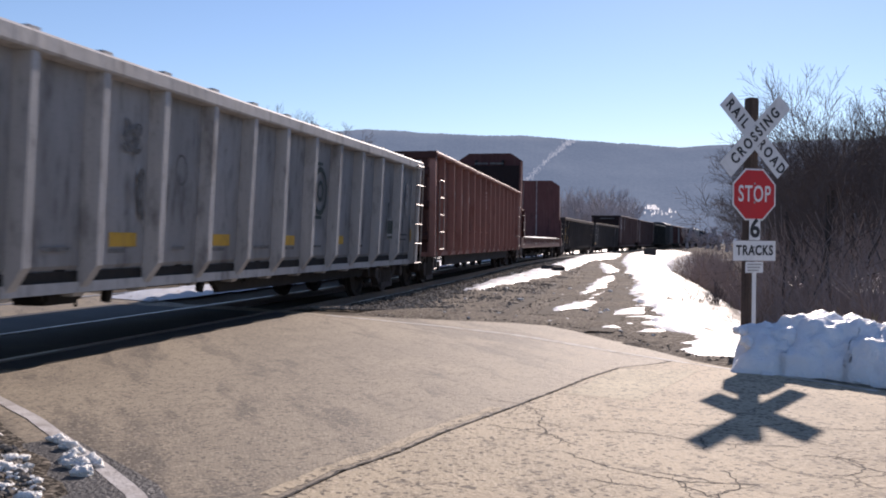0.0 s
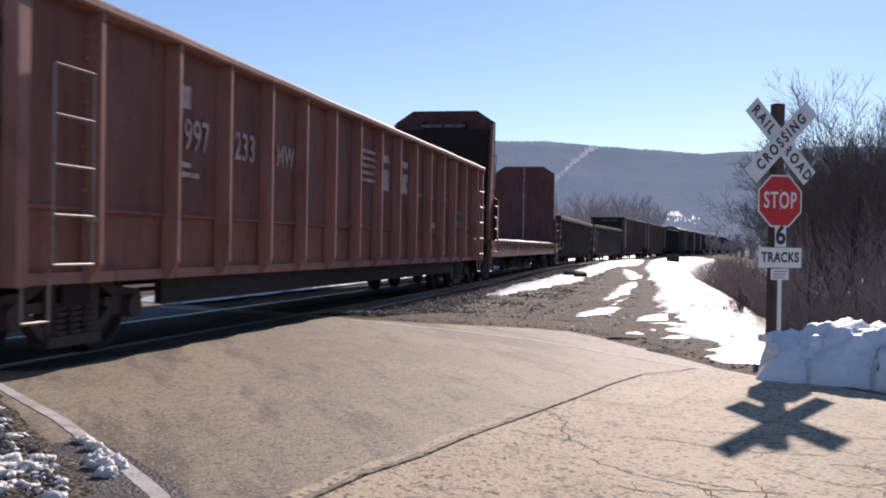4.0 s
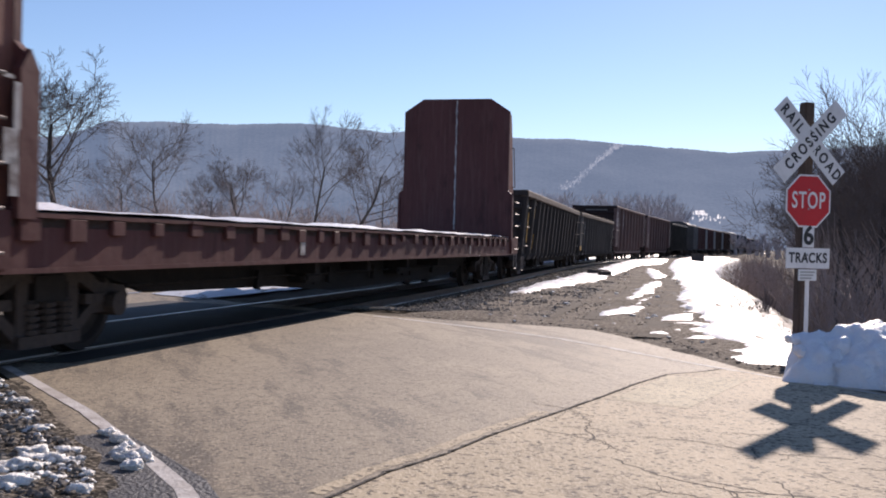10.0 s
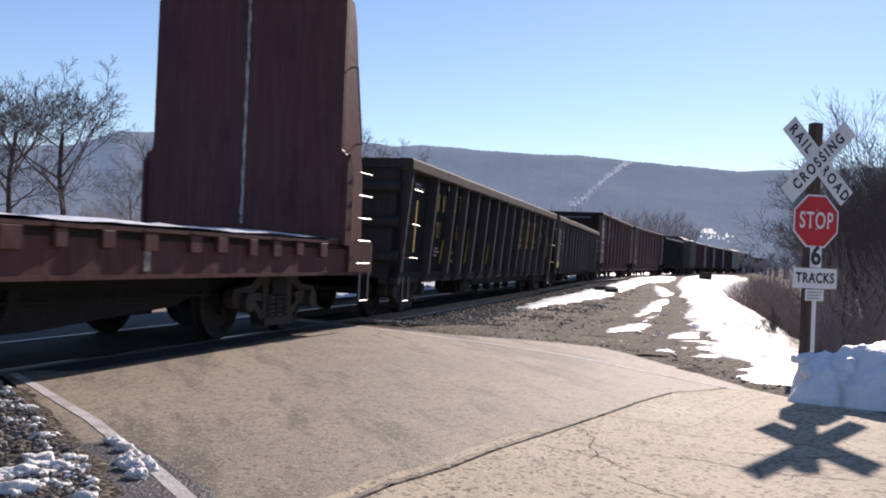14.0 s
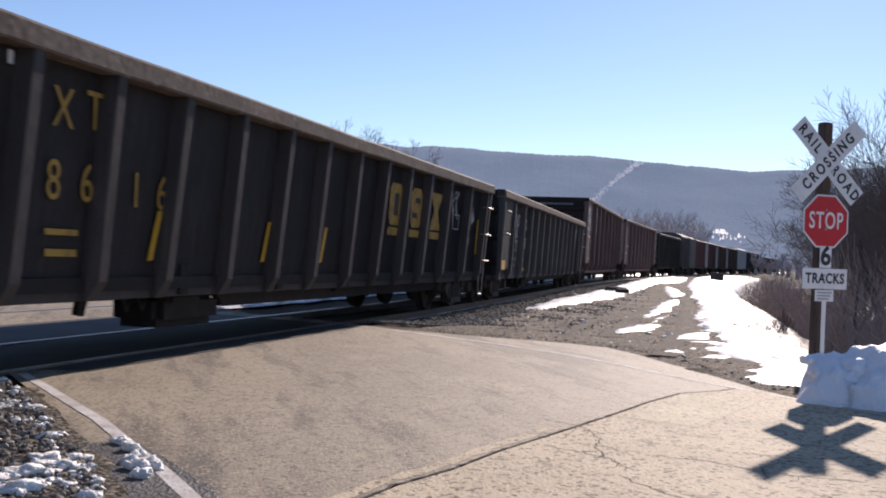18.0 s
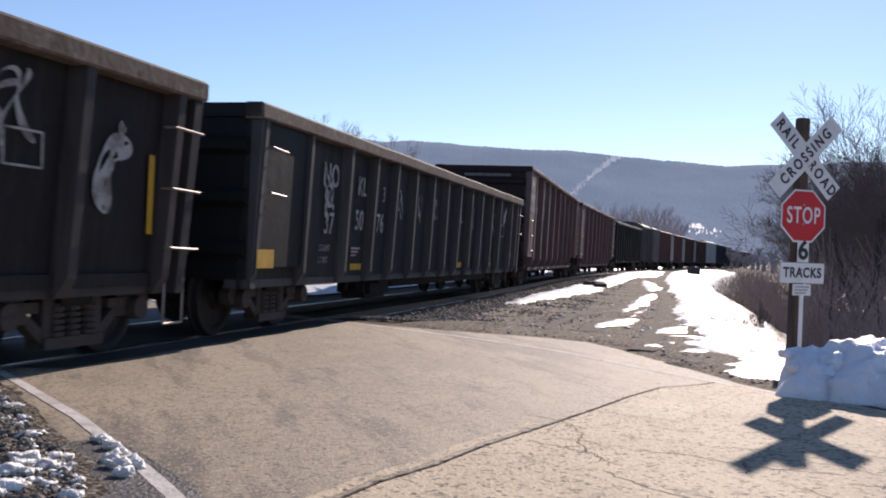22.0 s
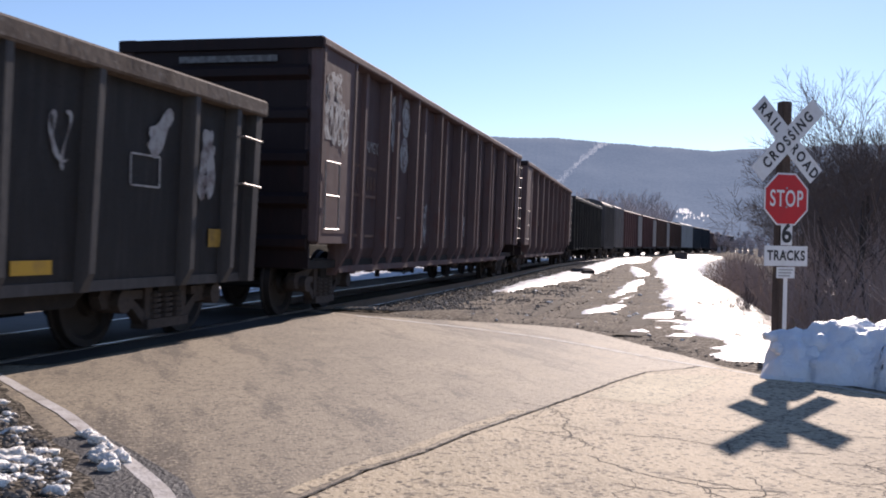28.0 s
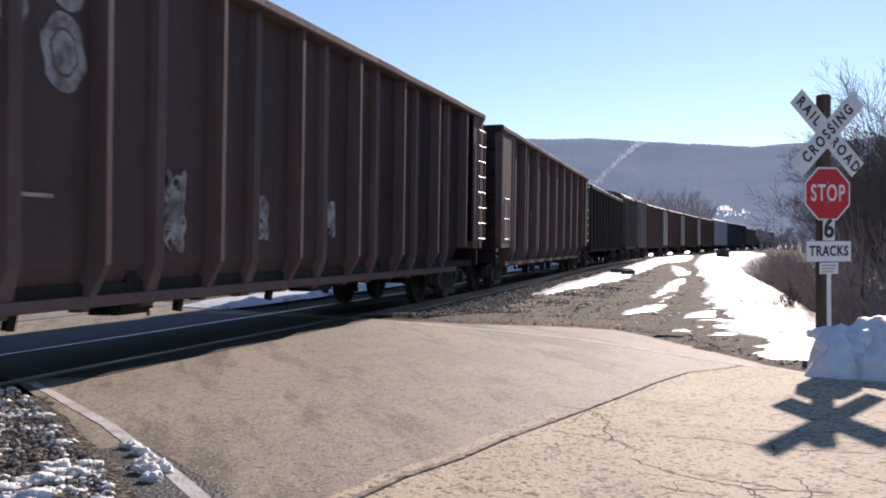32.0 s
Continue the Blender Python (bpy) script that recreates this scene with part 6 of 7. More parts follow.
rubble("snow_crumbs", (c for c in clod_spots(33, 9000) if noise.noise((c[0] * 1.4, c[1] * 3.2, 6)) > 0.04), 0.017, clod_snow, "crumbs of snow on the gravel verge", "snow", 34, lift=0.024)


def lane_crumbs(seed, n):
    r = random.Random(seed)
    for _ in range(n):
        s, d = 10 + 34 * r.random() ** 1.3, r.uniform(2.0, 8.4)
        p = beside(s, d)
        if beyond(p.x, p.y, 0.3):
            yield p.x, p.y, r.choice((0.6, 1.0, 1.0, 1.8))


rubble("snow_crumbs", lane_crumbs(35, 260), 0.03, dirty_snow, "crumbs of old snow on the gravel", "snow", 36, flat=0.5, lift=0.025)

# ---------------------------------------------------------------- trees and brush
bark = material("bark", (0.055, 0.045, 0.039), 0.95, grain=[(5, (0.13, 0.115, 0.10), 0.45, 0.7, 0.7, (3, 3, 0.6))], bump=0.6, bump_scale=14)
brush_twig = material("brush_twig", (0.42, 0.33, 0.29), 0.95, grain=[(1.2, (0.27, 0.205, 0.18), 0.4, 0.7, 0.8)])
twig = material("twig", (0.15, 0.118, 0.106), 0.95, grain=[(1.2, (0.09, 0.07, 0.063), 0.4, 0.7, 0.8)])
# twigs of the distant woods, paled: haze put into the colour
hazy_twig = material("hazy_twig", (0.52, 0.48, 0.49), 1.0, grain=[(0.05, (0.38, 0.35, 0.36), 0.4, 0.7, 0.8)])
reed = material("reed", (0.27, 0.205, 0.14), 0.9, grain=[(3, (0.16, 0.115, 0.078), 0.4, 0.7, 0.8)])


def bough(V, F, p, q, r0, r1, n):
    d = (q - p).normalized()
    u = d.orthogonal().normalized()
    w = d.cross(u)
    b = len(V)
    for c, r in ((p, r0), (q, r1)):
        for k in range(n):
            a = k * math.tau / n
            V.append(tuple(c + (u * math.cos(a) + w * math.sin(a)) * r))
    for k in range(n):
        F.append((b + k, b + (k + 1) % n, b + n + (k + 1) % n, b + n + k))


def grow(V, F, p, d, length, r, depth, rnd, spread_, minimum):
    """A branch in a few bent pieces, with side branches."""
    n = 5 if r > 0.06 else 3
    pieces = 3 if depth > 1 else 2
    for k in range(pieces):
        d = (d + Vector((rnd.uniform(-1, 1), rnd.uniform(-1, 1), rnd.uniform(-0.3, 0.7))) * 0.16).normalized()
        q = p + d * length / pieces
        r1 = max(minimum, r * 0.80)
        bough(V, F, p, q, r, r1, n)
        p, r = q, r1
        if depth > 0 and (k > 0 or depth < 4):
            for _ in range(rnd.choice((1, 2, 2))):
                side = (d + Vector((rnd.uniform(-1, 1), rnd.uniform(-1, 1), rnd.uniform(-0.15, 0.8))) * spread_).normalized()
                grow(V, F, p, side, length * rnd.uniform(0.5, 0.78), r * 0.62, depth - 1, rnd, spread_, minimum)


def limb(V, F, CV, CF, p, d, length, r, level, rnd, minimum, spread_):
    """A limb that bends as it grows and forks into ever finer limbs; the thick ones go to the trunk's mesh."""
    n = (9, 6, 5, 4, 3)[level]
    sway = Vector((rnd.uniform(-1, 1), rnd.uniform(-1, 1), 0)) * 0.10
    turn = rnd.uniform(0, math.tau)
    for k in range(n):
        d = (d + sway + Vector((rnd.uniform(-1, 1), rnd.uniform(-1, 1), rnd.uniform(-0.6, 0.9))) * (0.10, 0.15, 0.14, 0.11, 0.09)[level]).normalized()
        if k == n // 2:
            sway = -sway
        q = p + d * length / n
        r1 = max(minimum, r * (1 - (0.75, 0.85, 0.85, 0.8, 0.8)[level] / n))
        bough(*((V, F) if level < 1 else (CV, CF)), p, q, r, r1, (7, 5, 4, 3, 3)[level])
        p, r = q, r1
        if level < 4 and (k >= n * (0.28 if level == 0 else 0.2)):
            for _ in range(rnd.choice((1, 1, 2)) if level < 2 else rnd.choice((1, 2, 2))):
                turn += 2.4 + rnd.uniform(-0.5, 0.5)
                u = d.orthogonal().normalized()
                w = d.cross(u)
                a = rnd.uniform(0.55, 0.95) * spread_ * (1.1, 1.0, 0.95, 0.85)[level]
                side = (d * math.cos(a) + (u * math.cos(turn) + w * math.sin(turn)) * math.sin(a) + Vector((0, 0, 0.10))).normalized()
                limb(V, F, CV, CF, p, side, length * rnd.uniform(0.48, 0.68) * (1 - 0.3 * k / n), r * rnd.uniform(0.42, 0.62), level + 1, rnd, minimum, spread_)


def bare_tree(seed, tall, label, spread_=0.9, trunk_r=0.17, minimum=0.008, slant=(0.0, 0.0)):
    rnd = random.Random(seed)
    t = thing("bare_tree", label, "tree", group="bare winter trees")
    V, F, CV, CF = [], [], [], []
    limb(V, F, CV, CF, Vector((0, 0, -0.4)), Vector((slant[0], slant[1], 1)).normalized(), tall * 0.9, trunk_r, 0, rnd, minimum, spread_)
    k = tall / max(v[2] for v in CV)
    V, CV = [[(x * k, y * k, z * k) for x, y, z in q] for q in (V, CV)]
    for name, vs, fs_, mat in (("trunk", V, F, bark), ("crown", CV, CF, twig)):
        me = bpy.data.meshes.new(name)
        me.from_pydata(vs, [], fs_)
        me.materials.append(mat)
        part(name, me, None, t)
    return t


def polar(az, r, z=None):
    x, y = r * math.sin(radians(az)), r * math.cos(radians(az))
    return x, y, height(x, y) if z is None else z


TALLS = (9.5, 11.0, 8.5, 10.0, 7.5, 8.0, 9.0)
SLANT = ((0, 0), (-0.32, 0), (0.05, 0), (-0.05, 0.05), (0.12, 0), (0.05, 0), (0.22, 0))
models = [bare_tree(40 + k, TALLS[k], "bare grey-brown tree with fine winter twigs" if k < 5 else "bare tree with a broad forking crown", (0.85, 0.8, 1.0, 0.9, 0.95, 1.1, 1.0)[k], (0.15, 0.17, 0.13, 0.15, 0.12, 0.2, 0.17)[k], 0.0085 if k < 5 else 0.011, SLANT[k]) for k in range(7)]
rnd = random.Random(77)
# azimuth, distance, elevation of the top, model
spots = [(23.2, 30, 9.8, 1), (24.2, 29, 10.4, 0), (20.1, 33, 8.2, 2), (21.9, 36, 8.4, 3), (25.6, 27, 10.2, 3), (19.2, 44, 5.6, 4), (18.5, 54, 4.8, 2), (26.6, 31, 10.5, 0), (28.0, 28, 10.0, 2), (22.6, 42, 7.4, 4)]
for _ in range(46):
    az = rnd.uniform(18.2, 31)
    spots.append((az, rnd.uniform(42, 105) if az < 20 else rnd.uniform(30, 95), rnd.uniform(3.0, 5.0) if az < 20.5 else rnd.uniform(4.0, 6.6), rnd.randrange(5)))
spots += [(-27.8, 60, 9.8, 5), (-24.8, 58, 9.9, 5), (-18.7, 62, 7.2, 2), (-14.4, 66, 5.2, 5), (-10.6, 60, 7.7, 0), (-8.6, 62, 6.9, 6), (-21.4, 75, 4.6, 4), (-29.8, 64, 8.8, 2), (-31.5, 58, 10.5, 5), (-16.5, 84, 3.8, 4), (-6.3, 78, 4.4, 4), (-12.6, 80, 4.2, 2)]
used = set()
for az, r, el, k in spots:
    x, y, z = polar(az, r)
    sc = (r * math.tan(radians(el)) + 1.5 - z) / TALLS[k]
    at = pose(x, y, z, 0, 0, rnd.uniform(-25, 25) if k in (1, 6) else rnd.uniform(0, 360))
    if k not in used:
        used.add(k)
        models[k].matrix_basis = at @ Matrix.Scale(sc, 4)
    else:
        copy_thing(models[k], at).scale = (sc,) * 3


def thicket(name, spots, tall, label, seed, mat, stems=4, r=0.012, depth=2):
    """Many branching bushes as one mesh."""
    g = random.Random(seed)
    V, F = [], []
    for x, y, sc in spots:
        z = height(x, y)
        for _ in range(stems):
            p = Vector((x + g.uniform(-0.5, 0.5) * sc, y + g.uniform(-0.5, 0.5) * sc, z - 0.1))
            d = Vector((g.uniform(-0.4, 0.4), g.uniform(-0.4, 0.4), 1)).normalized()
            grow(V, F, p, d, tall * sc * g.uniform(0.4, 0.75), r * (0.7 + 0.3 * sc), depth, g, 0.75, 0.004 + 0.00005 * math.hypot(x, y))
    return tagged(sheet(name, V, F, mat, smooth=False), label, "brush", kind="stuff")


def brush_right(seed, n):
    g = random.Random(seed)
    for _ in range(n):
        az, r = g.uniform(17.6, 31), 17 + 70 * g.random() ** 1.3
        x, y, _z = polar(az, r)
        s, d = along(x, y)
        if d > 9.6:
            el = g.choice((0.3, 0.8, 1.5)) if az < 19.6 else g.choice((0.5, 1.5, 2.5, 3.4))
            yield x, y, max(0.4, (r * math.tan(radians(el)) + 1.14 - (_z - 0.36)) / 2.9)


def brush_edge(seed, n):
    g = random.Random(seed)
    for _ in range(n):
        s = 14.5 + 95 * g.random() ** 1.3
        p = beside(s, 8.5 + 0.012 * s + 2.6 * g.random() ** 0.7)
        yield p.x, p.y, g.uniform(0.5, 1.2) * (1 + s / 130)


def tufts(seed, n):
    g = random.Random(seed)
    for _ in range(n):
        s = 12.5 + 55 * g.random() ** 1.5
        p = beside(s, g.uniform(7.6, 10.2) ** 1.0 + 0.008 * s)
        yield p.x, p.y, g.uniform(0.15, 0.5)


def brush_left(seed, n):
    g = random.Random(seed)
    for _ in range(n):
        az, r = g.uniform(-34, 6), g.uniform(62, 110)
        x, y, _z = polar(az, r)
        if along(x, y)[1] < -16:
            yield x, y, g.uniform(1.1, 2.0)


thicket("thicket", brush_right(51, 330), 2.1, "dense brown winter thicket in the woods", 52, brush_twig, 3, 0.008)
thicket("brush", brush_edge(53, 230), 1.5, "brown brush along the snowy bank", 54, brush_twig, 3)
thicket("grass_tufts", tufts(57, 420), 0.7, "dead brown grass and twigs poking through the snow", 58, reed, 4, 0.007, 1)
thicket("brush", brush_left(55, 460), 1.9, "brown leafless brush behind the tracks", 56, brush_twig, 4, 0.013)


def reeds(spots, label, seed):
    g = random.Random(seed)
    V, F = [], []
    for x, y in spots:
        z = height(x, y)
        p = Vector((x, y, z - 0.1))
        d = Vector((g.uniform(-0.16, 0.16), g.uniform(-0.16, 0.16), 1)).normalized()
        h = g.uniform(0.2, 0.5) + max(0.0, -0.1 - z)
        q = p + d * h
        bough(V, F, p, q, 0.007, 0.004, 3)
        c = q
        for k in range(3):
            d = (d + Vector((g.uniform(-0.3, 0.3), g.uniform(-0.3, 0.3), -0.05))).normalized()
            e = c + d * 0.085
            bough(V, F, c, e, (0.01, 0.03, 0.024)[k], (0.03, 0.024, 0.005)[k], 5)
            c = e
        for _ in range(2):
            b = p + (q - p) * g.uniform(0.3, 0.7)
            bough(V, F, b, b + Vector((g.uniform(-0.3, 0.3), g.uniform(-0.3, 0.3), 0.25)), 0.008, 0.002, 3)
    return tagged(sheet("reeds", V, F, reed, smooth=False), label, "reeds", kind="stuff")


g = random.Random(61)
reed_at = []
while len(reed_at) < 170:
    x, y, _z = polar(g.uniform(20.6, 32), g.uniform(12, 17))
    if along(x, y)[1] > 8.9:
        reed_at.append((x, y))
reeds(reed_at, "pale dry reeds with feathery heads", 62)

patch("snow_field", [polar(a, r)[:2] for a, r in ((19.5, 95), (22, 80), (27, 84), (31, 95), (29, 128), (20, 130))], lane_snow, 0.04, 3.0, "open snow showing between the trees", "snow", rough=0.2, freq=0.3, ragged=1.0)
# small shrub at the lane's edge
thicket("shrub", [(5.24, 19.08, 0.7), (5.3, 19.2, 0.5), (6.1, 21.5, 0.4)], 0.85, "small dark shrub at the lane's snowy edge", 63, twig, 4)


# far leafless woods behind the bend
def far_woods(seed, n, az0, az1, r0, r1, tall, label):
    g = random.Random(seed)
    V, F = [], []
    for _ in range(n):
        az, r = g.uniform(az0, az1), g.uniform(r0, r1)
        x, y, z = polar(az, r, -1.0)
        h = tall * g.uniform(0.6, 1.1)
        p = Vector((x, y, z))
        q = p + Vector((g.uniform(-0.5, 0.5), 0, h * 0.45))
        bough(V, F, p, q, 0.28, 0.2, 4)
        for _ in range(9):
            d = Vector((g.uniform(-0.75, 0.75), g.uniform(-0.75, 0.75), 1)).normalized()
            e = q + d * h * g.uniform(0.22, 0.5)
            bough(V, F, q, e, 0.12, 0.06, 3)
            for _ in range(5):
                d2 = (d + Vector((g.uniform(-0.8, 0.8), g.uniform(-0.8, 0.8), 0.3))).normalized()
                bough(V, F, e, e + d2 * h * 0.16, 0.07, 0.04, 3)
    return tagged(sheet("far_woods", V, F, hazy_twig, smooth=False), label, "woods", kind="stuff")


far_woods(71, 170, 3.0, 11.4, 300, 460, 19, "haze-grey leafless woods along the far bend")
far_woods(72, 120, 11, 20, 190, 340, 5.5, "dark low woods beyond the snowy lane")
far_woods(73, 80, -34, 5, 150, 320, 9, "haze-grey leafless woods across the valley")

# ---------------------------------------------------------------- debris
rust_iron = material("rust_iron", (0.05, 0.04, 0.035), 0.8, grain=[(5, (0.10, 0.06, 0.045), 0.45, 0.7, 0.7)], bump=0.5)
old_wood = material("old_wood", (0.07, 0.06, 0.052), 0.9, grain=[(4, (0.13, 0.115, 0.10), 0.45, 0.7, 0.7, (1, 5, 1))], bump=0.5)
x, y = 16.71, 77.56
crate = thing("wooden_crate", "dark weathered wooden crate standing in the snow", "crate", at=pose(x, y, height(x, y) + 0.02, 0, 0, -15) @ Matrix.Scale(0.82, 4))
for k in range(3):
    for sgn in (-1, 1):
        bm = bmesh.new()
        box(bm, -0.6, 0.6, sgn * 0.42 - 0.02, sgn * 0.42 + 0.02, 0.02 + k * 0.24, 0.252 + k * 0.24)
        part("board", bm, old_wood, crate)
        bm = bmesh.new()
        box(bm, sgn * 0.58 - 0.02, sgn * 0.58 + 0.02, -0.4, 0.4, 0.02 + k * 0.24, 0.252 + k * 0.24)
        part("board", bm, old_wood, crate)
bm = bmesh.new()
box(bm, -0.62, 0.62, -0.45, 0.45, 0.73, 0.78)
part("lid", bm, old_wood, crate)
for k, (s, d, rx, rz, ln) in enumerate(((36.0, 3.2, 35, 20, 1.1), (36.7, 3.05, 12, 70, 1.4), (37.4, 3.3, 8, 120, 0.9), (35.3, 3.5, 5, 40, 0.8))):
    p = beside(s, d)
    t = thing("old_sleeper", "broken dark railway sleeper lying by the track", "sleeper", group="discarded sleepers", at=pose(p.x, p.y, height(p.x, p.y) + 0.13, rx, 0, rz))
    bm = bmesh.new()
    box(bm, -ln * 0.36, ln * 0.36, -0.09, 0.09, -0.07, 0.07)
    bmesh.ops.bevel(bm, geom=bm.edges[:], offset=0.02, segments=1, affect="EDGES")
    part("beam", bm, creosote, t)

# ---------------------------------------------------------------- hills
RIDGE = ((-180, 2.5), (-90, 3.0), (-50, 3.6), (-34, 4.4), (-28.3, 5.0), (-24.6, 5.25), (-23.1, 5.8), (-22.0, 6.3), (-18.5, 6.42), (-15, 6.5), (-11.4, 6.75), (-6.2, 6.4), (-4.6, 6.52), (-1.2, 6.38), (2.2, 6.24), (4.8, 6.25), (7.2, 6.03), (10.5, 5.8), (13.7, 5.5), (16.2, 5.62), (22, 5.8), (30, 5.5), (50, 4.0), (90, 3.2), (180, 2.5))


def hill_material():
    m = bpy.data.materials.new("hazy_hill")
    m.use_nodes = True
    nt = m.node_tree
    bs = nt.nodes["Principled BSDF"]
    bs.inputs["Roughness"].default_value = 1.0
    bs.inputs["Specular IOR Level"].default_value = 0.0
    tc = nt.nodes.new("ShaderNodeTexCoord")
    mp = nt.nodes.new("ShaderNodeMapping")
    mp.inputs["Scale"].default_value = (1, 0.5, 0.5)
    nt.links.new(tc.outputs["Object"], mp.inputs[0])
    rgb = []
    for sc, a, b, lo, hi in ((0.14, (0.035, 0.037, 0.037), (0.10, 0.10, 0.094), 0.35, 0.65), (0.006, (0.05, 0.055, 0.058), (0.135, 0.138, 0.132), 0.4, 0.62)):
        nz = nt.nodes.new("ShaderNodeTexNoise")
        nz.inputs["Scale"].default_value = sc
        nz.inputs["Detail"].default_value = 7
        nt.links.new(mp.outputs[0], nz.inputs["Vector"])
        rp = nt.nodes.new("ShaderNodeMapRange")
        rp.inputs["From Min"].default_value, rp.inputs["From Max"].default_value = lo, hi
        nt.links.new(nz.outputs[0], rp.inputs[0])
        mx = nt.nodes.new("ShaderNodeMix")
        mx.data_type = "RGBA"
        mx.inputs[6].default_value, mx.inputs[7].default_value = (*a, 1), (*b, 1)
        nt.links.new(rp.outputs[0], mx.inputs[0])
        rgb.append(mx.outputs[2])
    mx = nt.nodes.new("ShaderNodeMix")
    mx.data_type = "RGBA"
    mx.inputs[0].default_value = 0.5
    nt.links.new(rgb[0], mx.inputs[6])
    nt.links.new(rgb[1], mx.inputs[7])
    nt.links.new(mx.outputs[2], bs.inputs["Base Color"])
    # aerial haze put into the slope as an even blue emission
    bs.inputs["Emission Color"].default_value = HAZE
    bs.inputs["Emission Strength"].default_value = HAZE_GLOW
    return m


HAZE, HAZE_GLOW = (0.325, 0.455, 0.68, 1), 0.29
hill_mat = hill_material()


def hill_point(az, f):
    """A point of the ridge's near slope: f 0 at its foot, 1 at its crest, 2 behind."""
    el = float(np.interp(az, [a for a, _ in RIDGE], [b for _, b in RIDGE]))
    r = 1300 + 1500 * f
    crest = 2800 * math.tan(radians(el))
    up = f if f <= 1 else max(0.0, 2 - f)
    bump = 14 * noise.noise((az * 0.55, f * 2.0, 1)) * min(1, up * 2) * (1 - 0.75 * f if f < 1 else 0.25)
    fuzz = (2.2 * noise.noise((az * 14, f * 30, 2)) + 1.6 * noise.noise((az * 37, f * 60, 5))) * min(1, up * 2)
    shape = up ** 1.25 if f <= 1 else up
    x, y = r * math.sin(radians(az)), r * math.cos(radians(az))
    return x, y, -4 + (crest + 4) * shape + bump + fuzz


azs = list(np.arange(-180, -36, 4.0)) + list(np.arange(-36, 34, 0.09)) + list(np.arange(34, 180.1, 4.0))
fs = [0, 0.12, 0.25, 0.4, 0.55, 0.7, 0.82, 0.92, 1.0, 1.15, 2.0]
V = [hill_point(a, f) for a in azs for f in fs]
n = len(fs)
F = [(i * n + j, i * n + j + 1, (i + 1) * n + j + 1, (i + 1) * n + j) for i in range(len(azs) - 1) for j in range(n - 1)]
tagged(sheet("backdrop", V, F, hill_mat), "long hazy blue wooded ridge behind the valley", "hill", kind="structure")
cut_mat = material("snowy_cut", (0.135, 0.14, 0.148), 1.0, grain=[(0.03, (0.11, 0.11, 0.115), 0.42, 0.55, 0.9)])
# the cut carries the same haze emission as the ridge
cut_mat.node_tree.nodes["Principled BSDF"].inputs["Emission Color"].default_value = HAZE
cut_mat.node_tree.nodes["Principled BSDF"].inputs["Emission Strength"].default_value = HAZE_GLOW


def on_hill(az, el):
    """The slope's point that is seen at this azimuth and elevation."""
    best = min((abs(math.degrees(math.atan2(hill_point(az, f)[2] - 1.5, 1300 + 1500 * f)) - el), f) for f in np.linspace(0.05, 1, 48))[1]
    x, y, z = hill_point(az, best)
    return x * 0.985, y * 0.985, 1.5 + (z - 1.5) * 0.985


V, F = [], []
g = random.Random(92)
CUT = ((7.75, 6.02, 0.30), (7.3, 5.75, 0.20), (6.85, 5.4, 0.15), (6.3, 4.95, 0.14), (5.7, 4.35, 0.17), (5.0, 3.75, 0.24), (4.4, 3.3, 0.3))
for k in range(900):
    u = g.random() * (len(CUT) - 1.001)
    a, b = CUT[int(u)], CUT[int(u) + 1]
    f = u - int(u)
    az, el, w = (a[i] + (b[i] - a[i]) * f for i in range(3))
    az += g.gauss(0, 0.75) * w
    el += g.uniform(-0.05, 0.05)
    hw, hh = g.uniform(0.012, 0.04), g.uniform(0.008, 0.025)
    q = len(V)
    V += [on_hill(az - hw - hh, el - hh), on_hill(az + hw - hh, el - hh * 0.7), on_hill(az + hw + hh, el + hh), on_hill(az - hw * 0.8 + hh, el + hh * 0.8)]
    F.append((q, q + 1, q + 2, q + 3))
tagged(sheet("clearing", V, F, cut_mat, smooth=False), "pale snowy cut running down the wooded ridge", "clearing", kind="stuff")
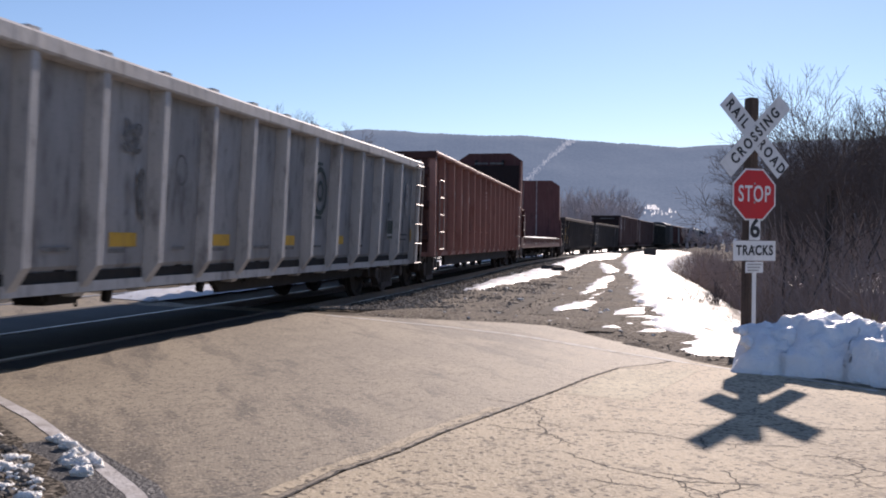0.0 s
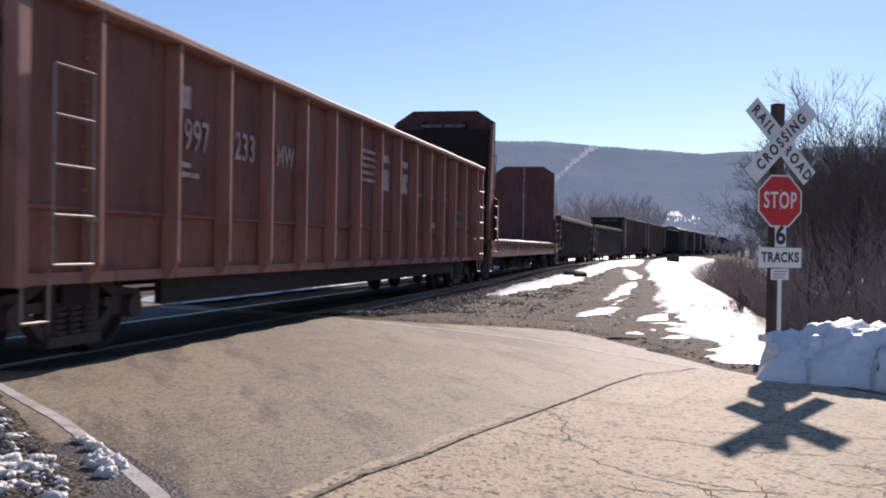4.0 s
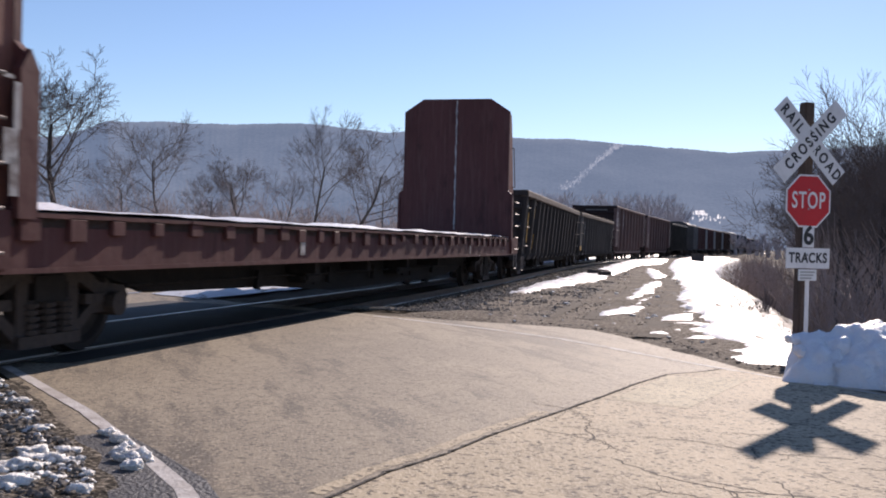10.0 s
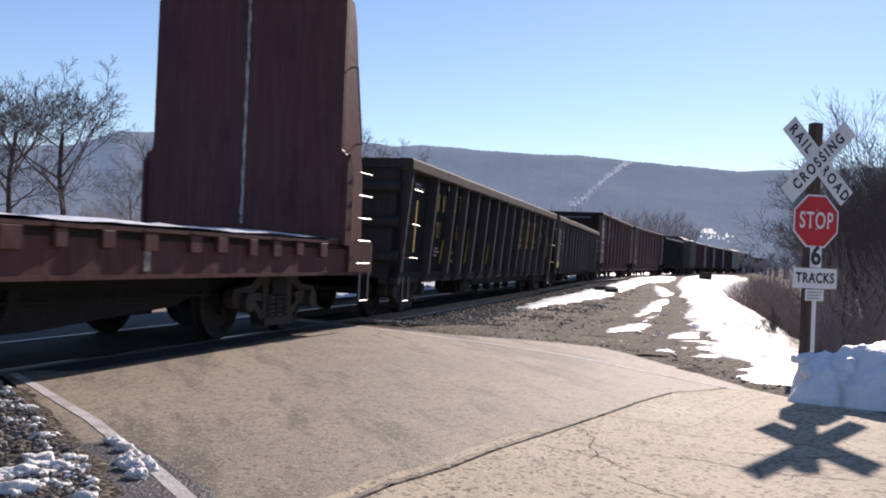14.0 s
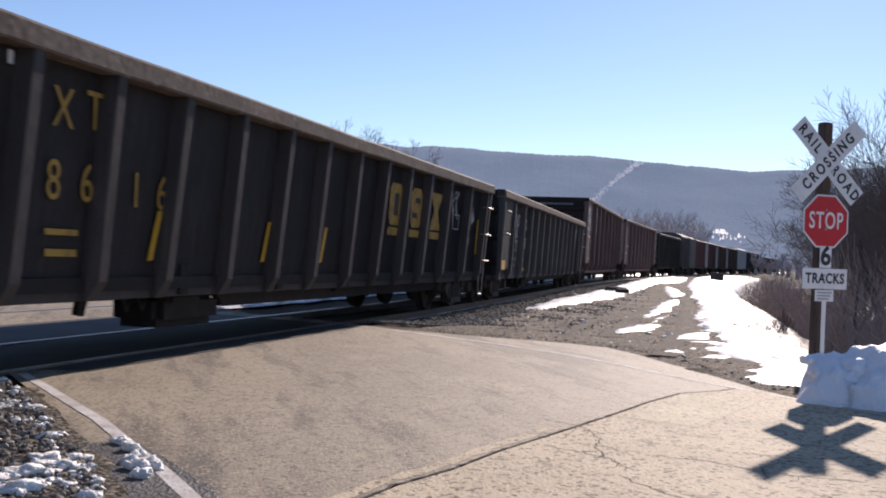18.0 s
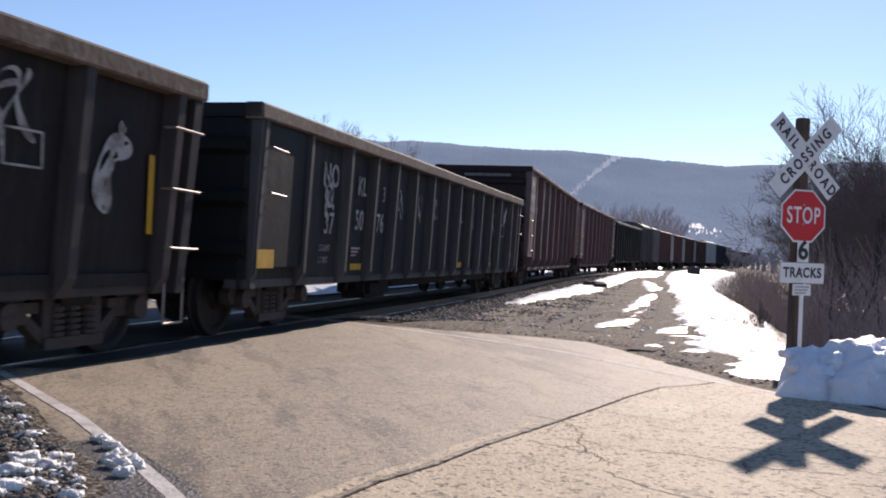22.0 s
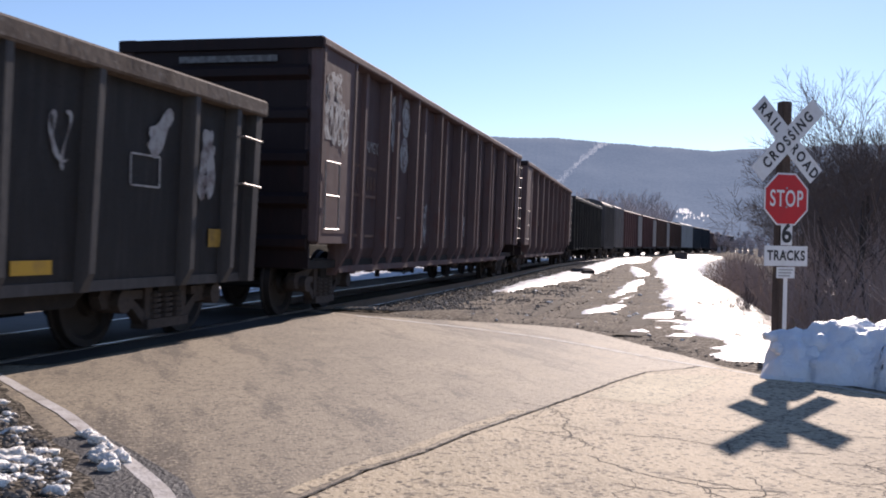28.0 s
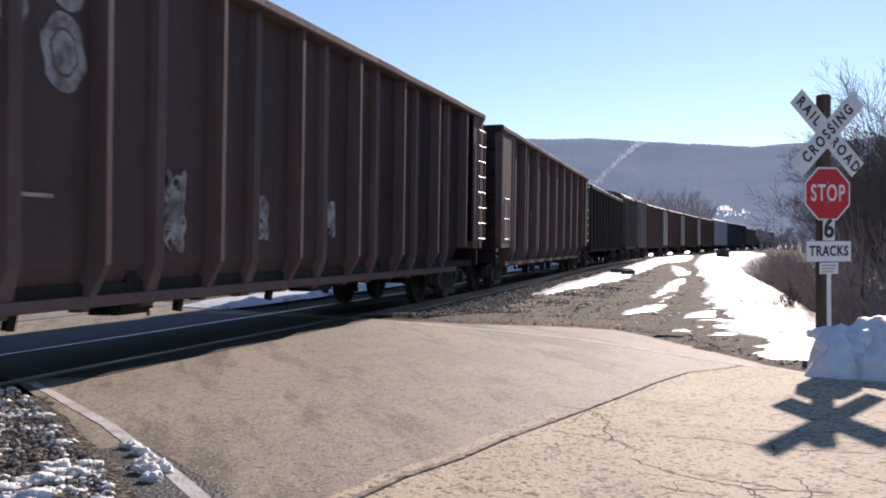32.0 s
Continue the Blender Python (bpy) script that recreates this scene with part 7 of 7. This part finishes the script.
# snow brightened by a weak glow of its own
glowing_snow = material("glowing_snow", (0.62, 0.64, 0.67), 0.8, grain=[(0.05, (0.3, 0.3, 0.32), 0.52, 0.6, 0.8)])
glowing_snow.node_tree.nodes["Principled BSDF"].inputs["Emission Color"].default_value = (0.8, 0.85, 0.95, 1)
glowing_snow.node_tree.nodes["Principled BSDF"].inputs["Emission Strength"].default_value = 0.05
V, F = [], []
g = random.Random(91)
for k in range(200):
    az, el = (12.3 + g.gauss(0, 0.17), 2.0 + g.gauss(0, 0.075)) if k < 130 else (12.8 + g.gauss(0, 0.5), 1.75 + g.gauss(0, 0.12))
    w, h = (g.uniform(0.02, 0.06), g.uniform(0.012, 0.03)) if k < 130 else (g.uniform(0.02, 0.06), g.uniform(0.008, 0.02))
    b = len(V)
    V += [on_hill(az - w, el - h), on_hill(az + w, el - h), on_hill(az + w * 0.8, el + h), on_hill(az - w * 0.7, el + h)]
    F.append((b, b + 1, b + 2, b + 3))
tagged(sheet("snowy_clearing", V, F, glowing_snow, smooth=False), "bright snowy clearings low on the ridge", "clearing", kind="stuff")

# ---------------------------------------------------------------- the train's run
_SPEED = (4.00, 3.69, 3.48, 3.29, 3.14, 3.03, 2.99, 2.76, 2.55)   # metres a second, every four seconds
_TT = np.linspace(0, 32, 641)
_VV = np.interp(_TT, np.linspace(0, 32, 9), _SPEED)
_GONE = np.concatenate(([0.0], np.cumsum((_VV[1:] + _VV[:-1]) * 0.025)))


def gone(t):
    return float(np.interp(t, _TT, _GONE))


def car_pose(mid, half, t):
    """Pose of a car whose trucks stand half a wheelbase before and behind its middle."""
    s = mid - gone(t)
    ax, ay, _ = track(s - half)
    bx, by, _ = track(s + half)
    return pose((ax + bx) / 2, (ay + by) / 2, RAIL, 0, 0, math.degrees(math.atan2(by - ay, bx - ax)))


def motions():
    for car, mid, half in movers:
        walk(car, [(t, car_pose(mid, half, t)) for t in range(33)])
    for wheelset, x in rolling:
        walk(wheelset, [(k * 4 / 30, pose(x, 0, 0.46, 0, -math.degrees(gone(k * 4 / 30) / 0.46), 0)) for k in range(241)])


motions()
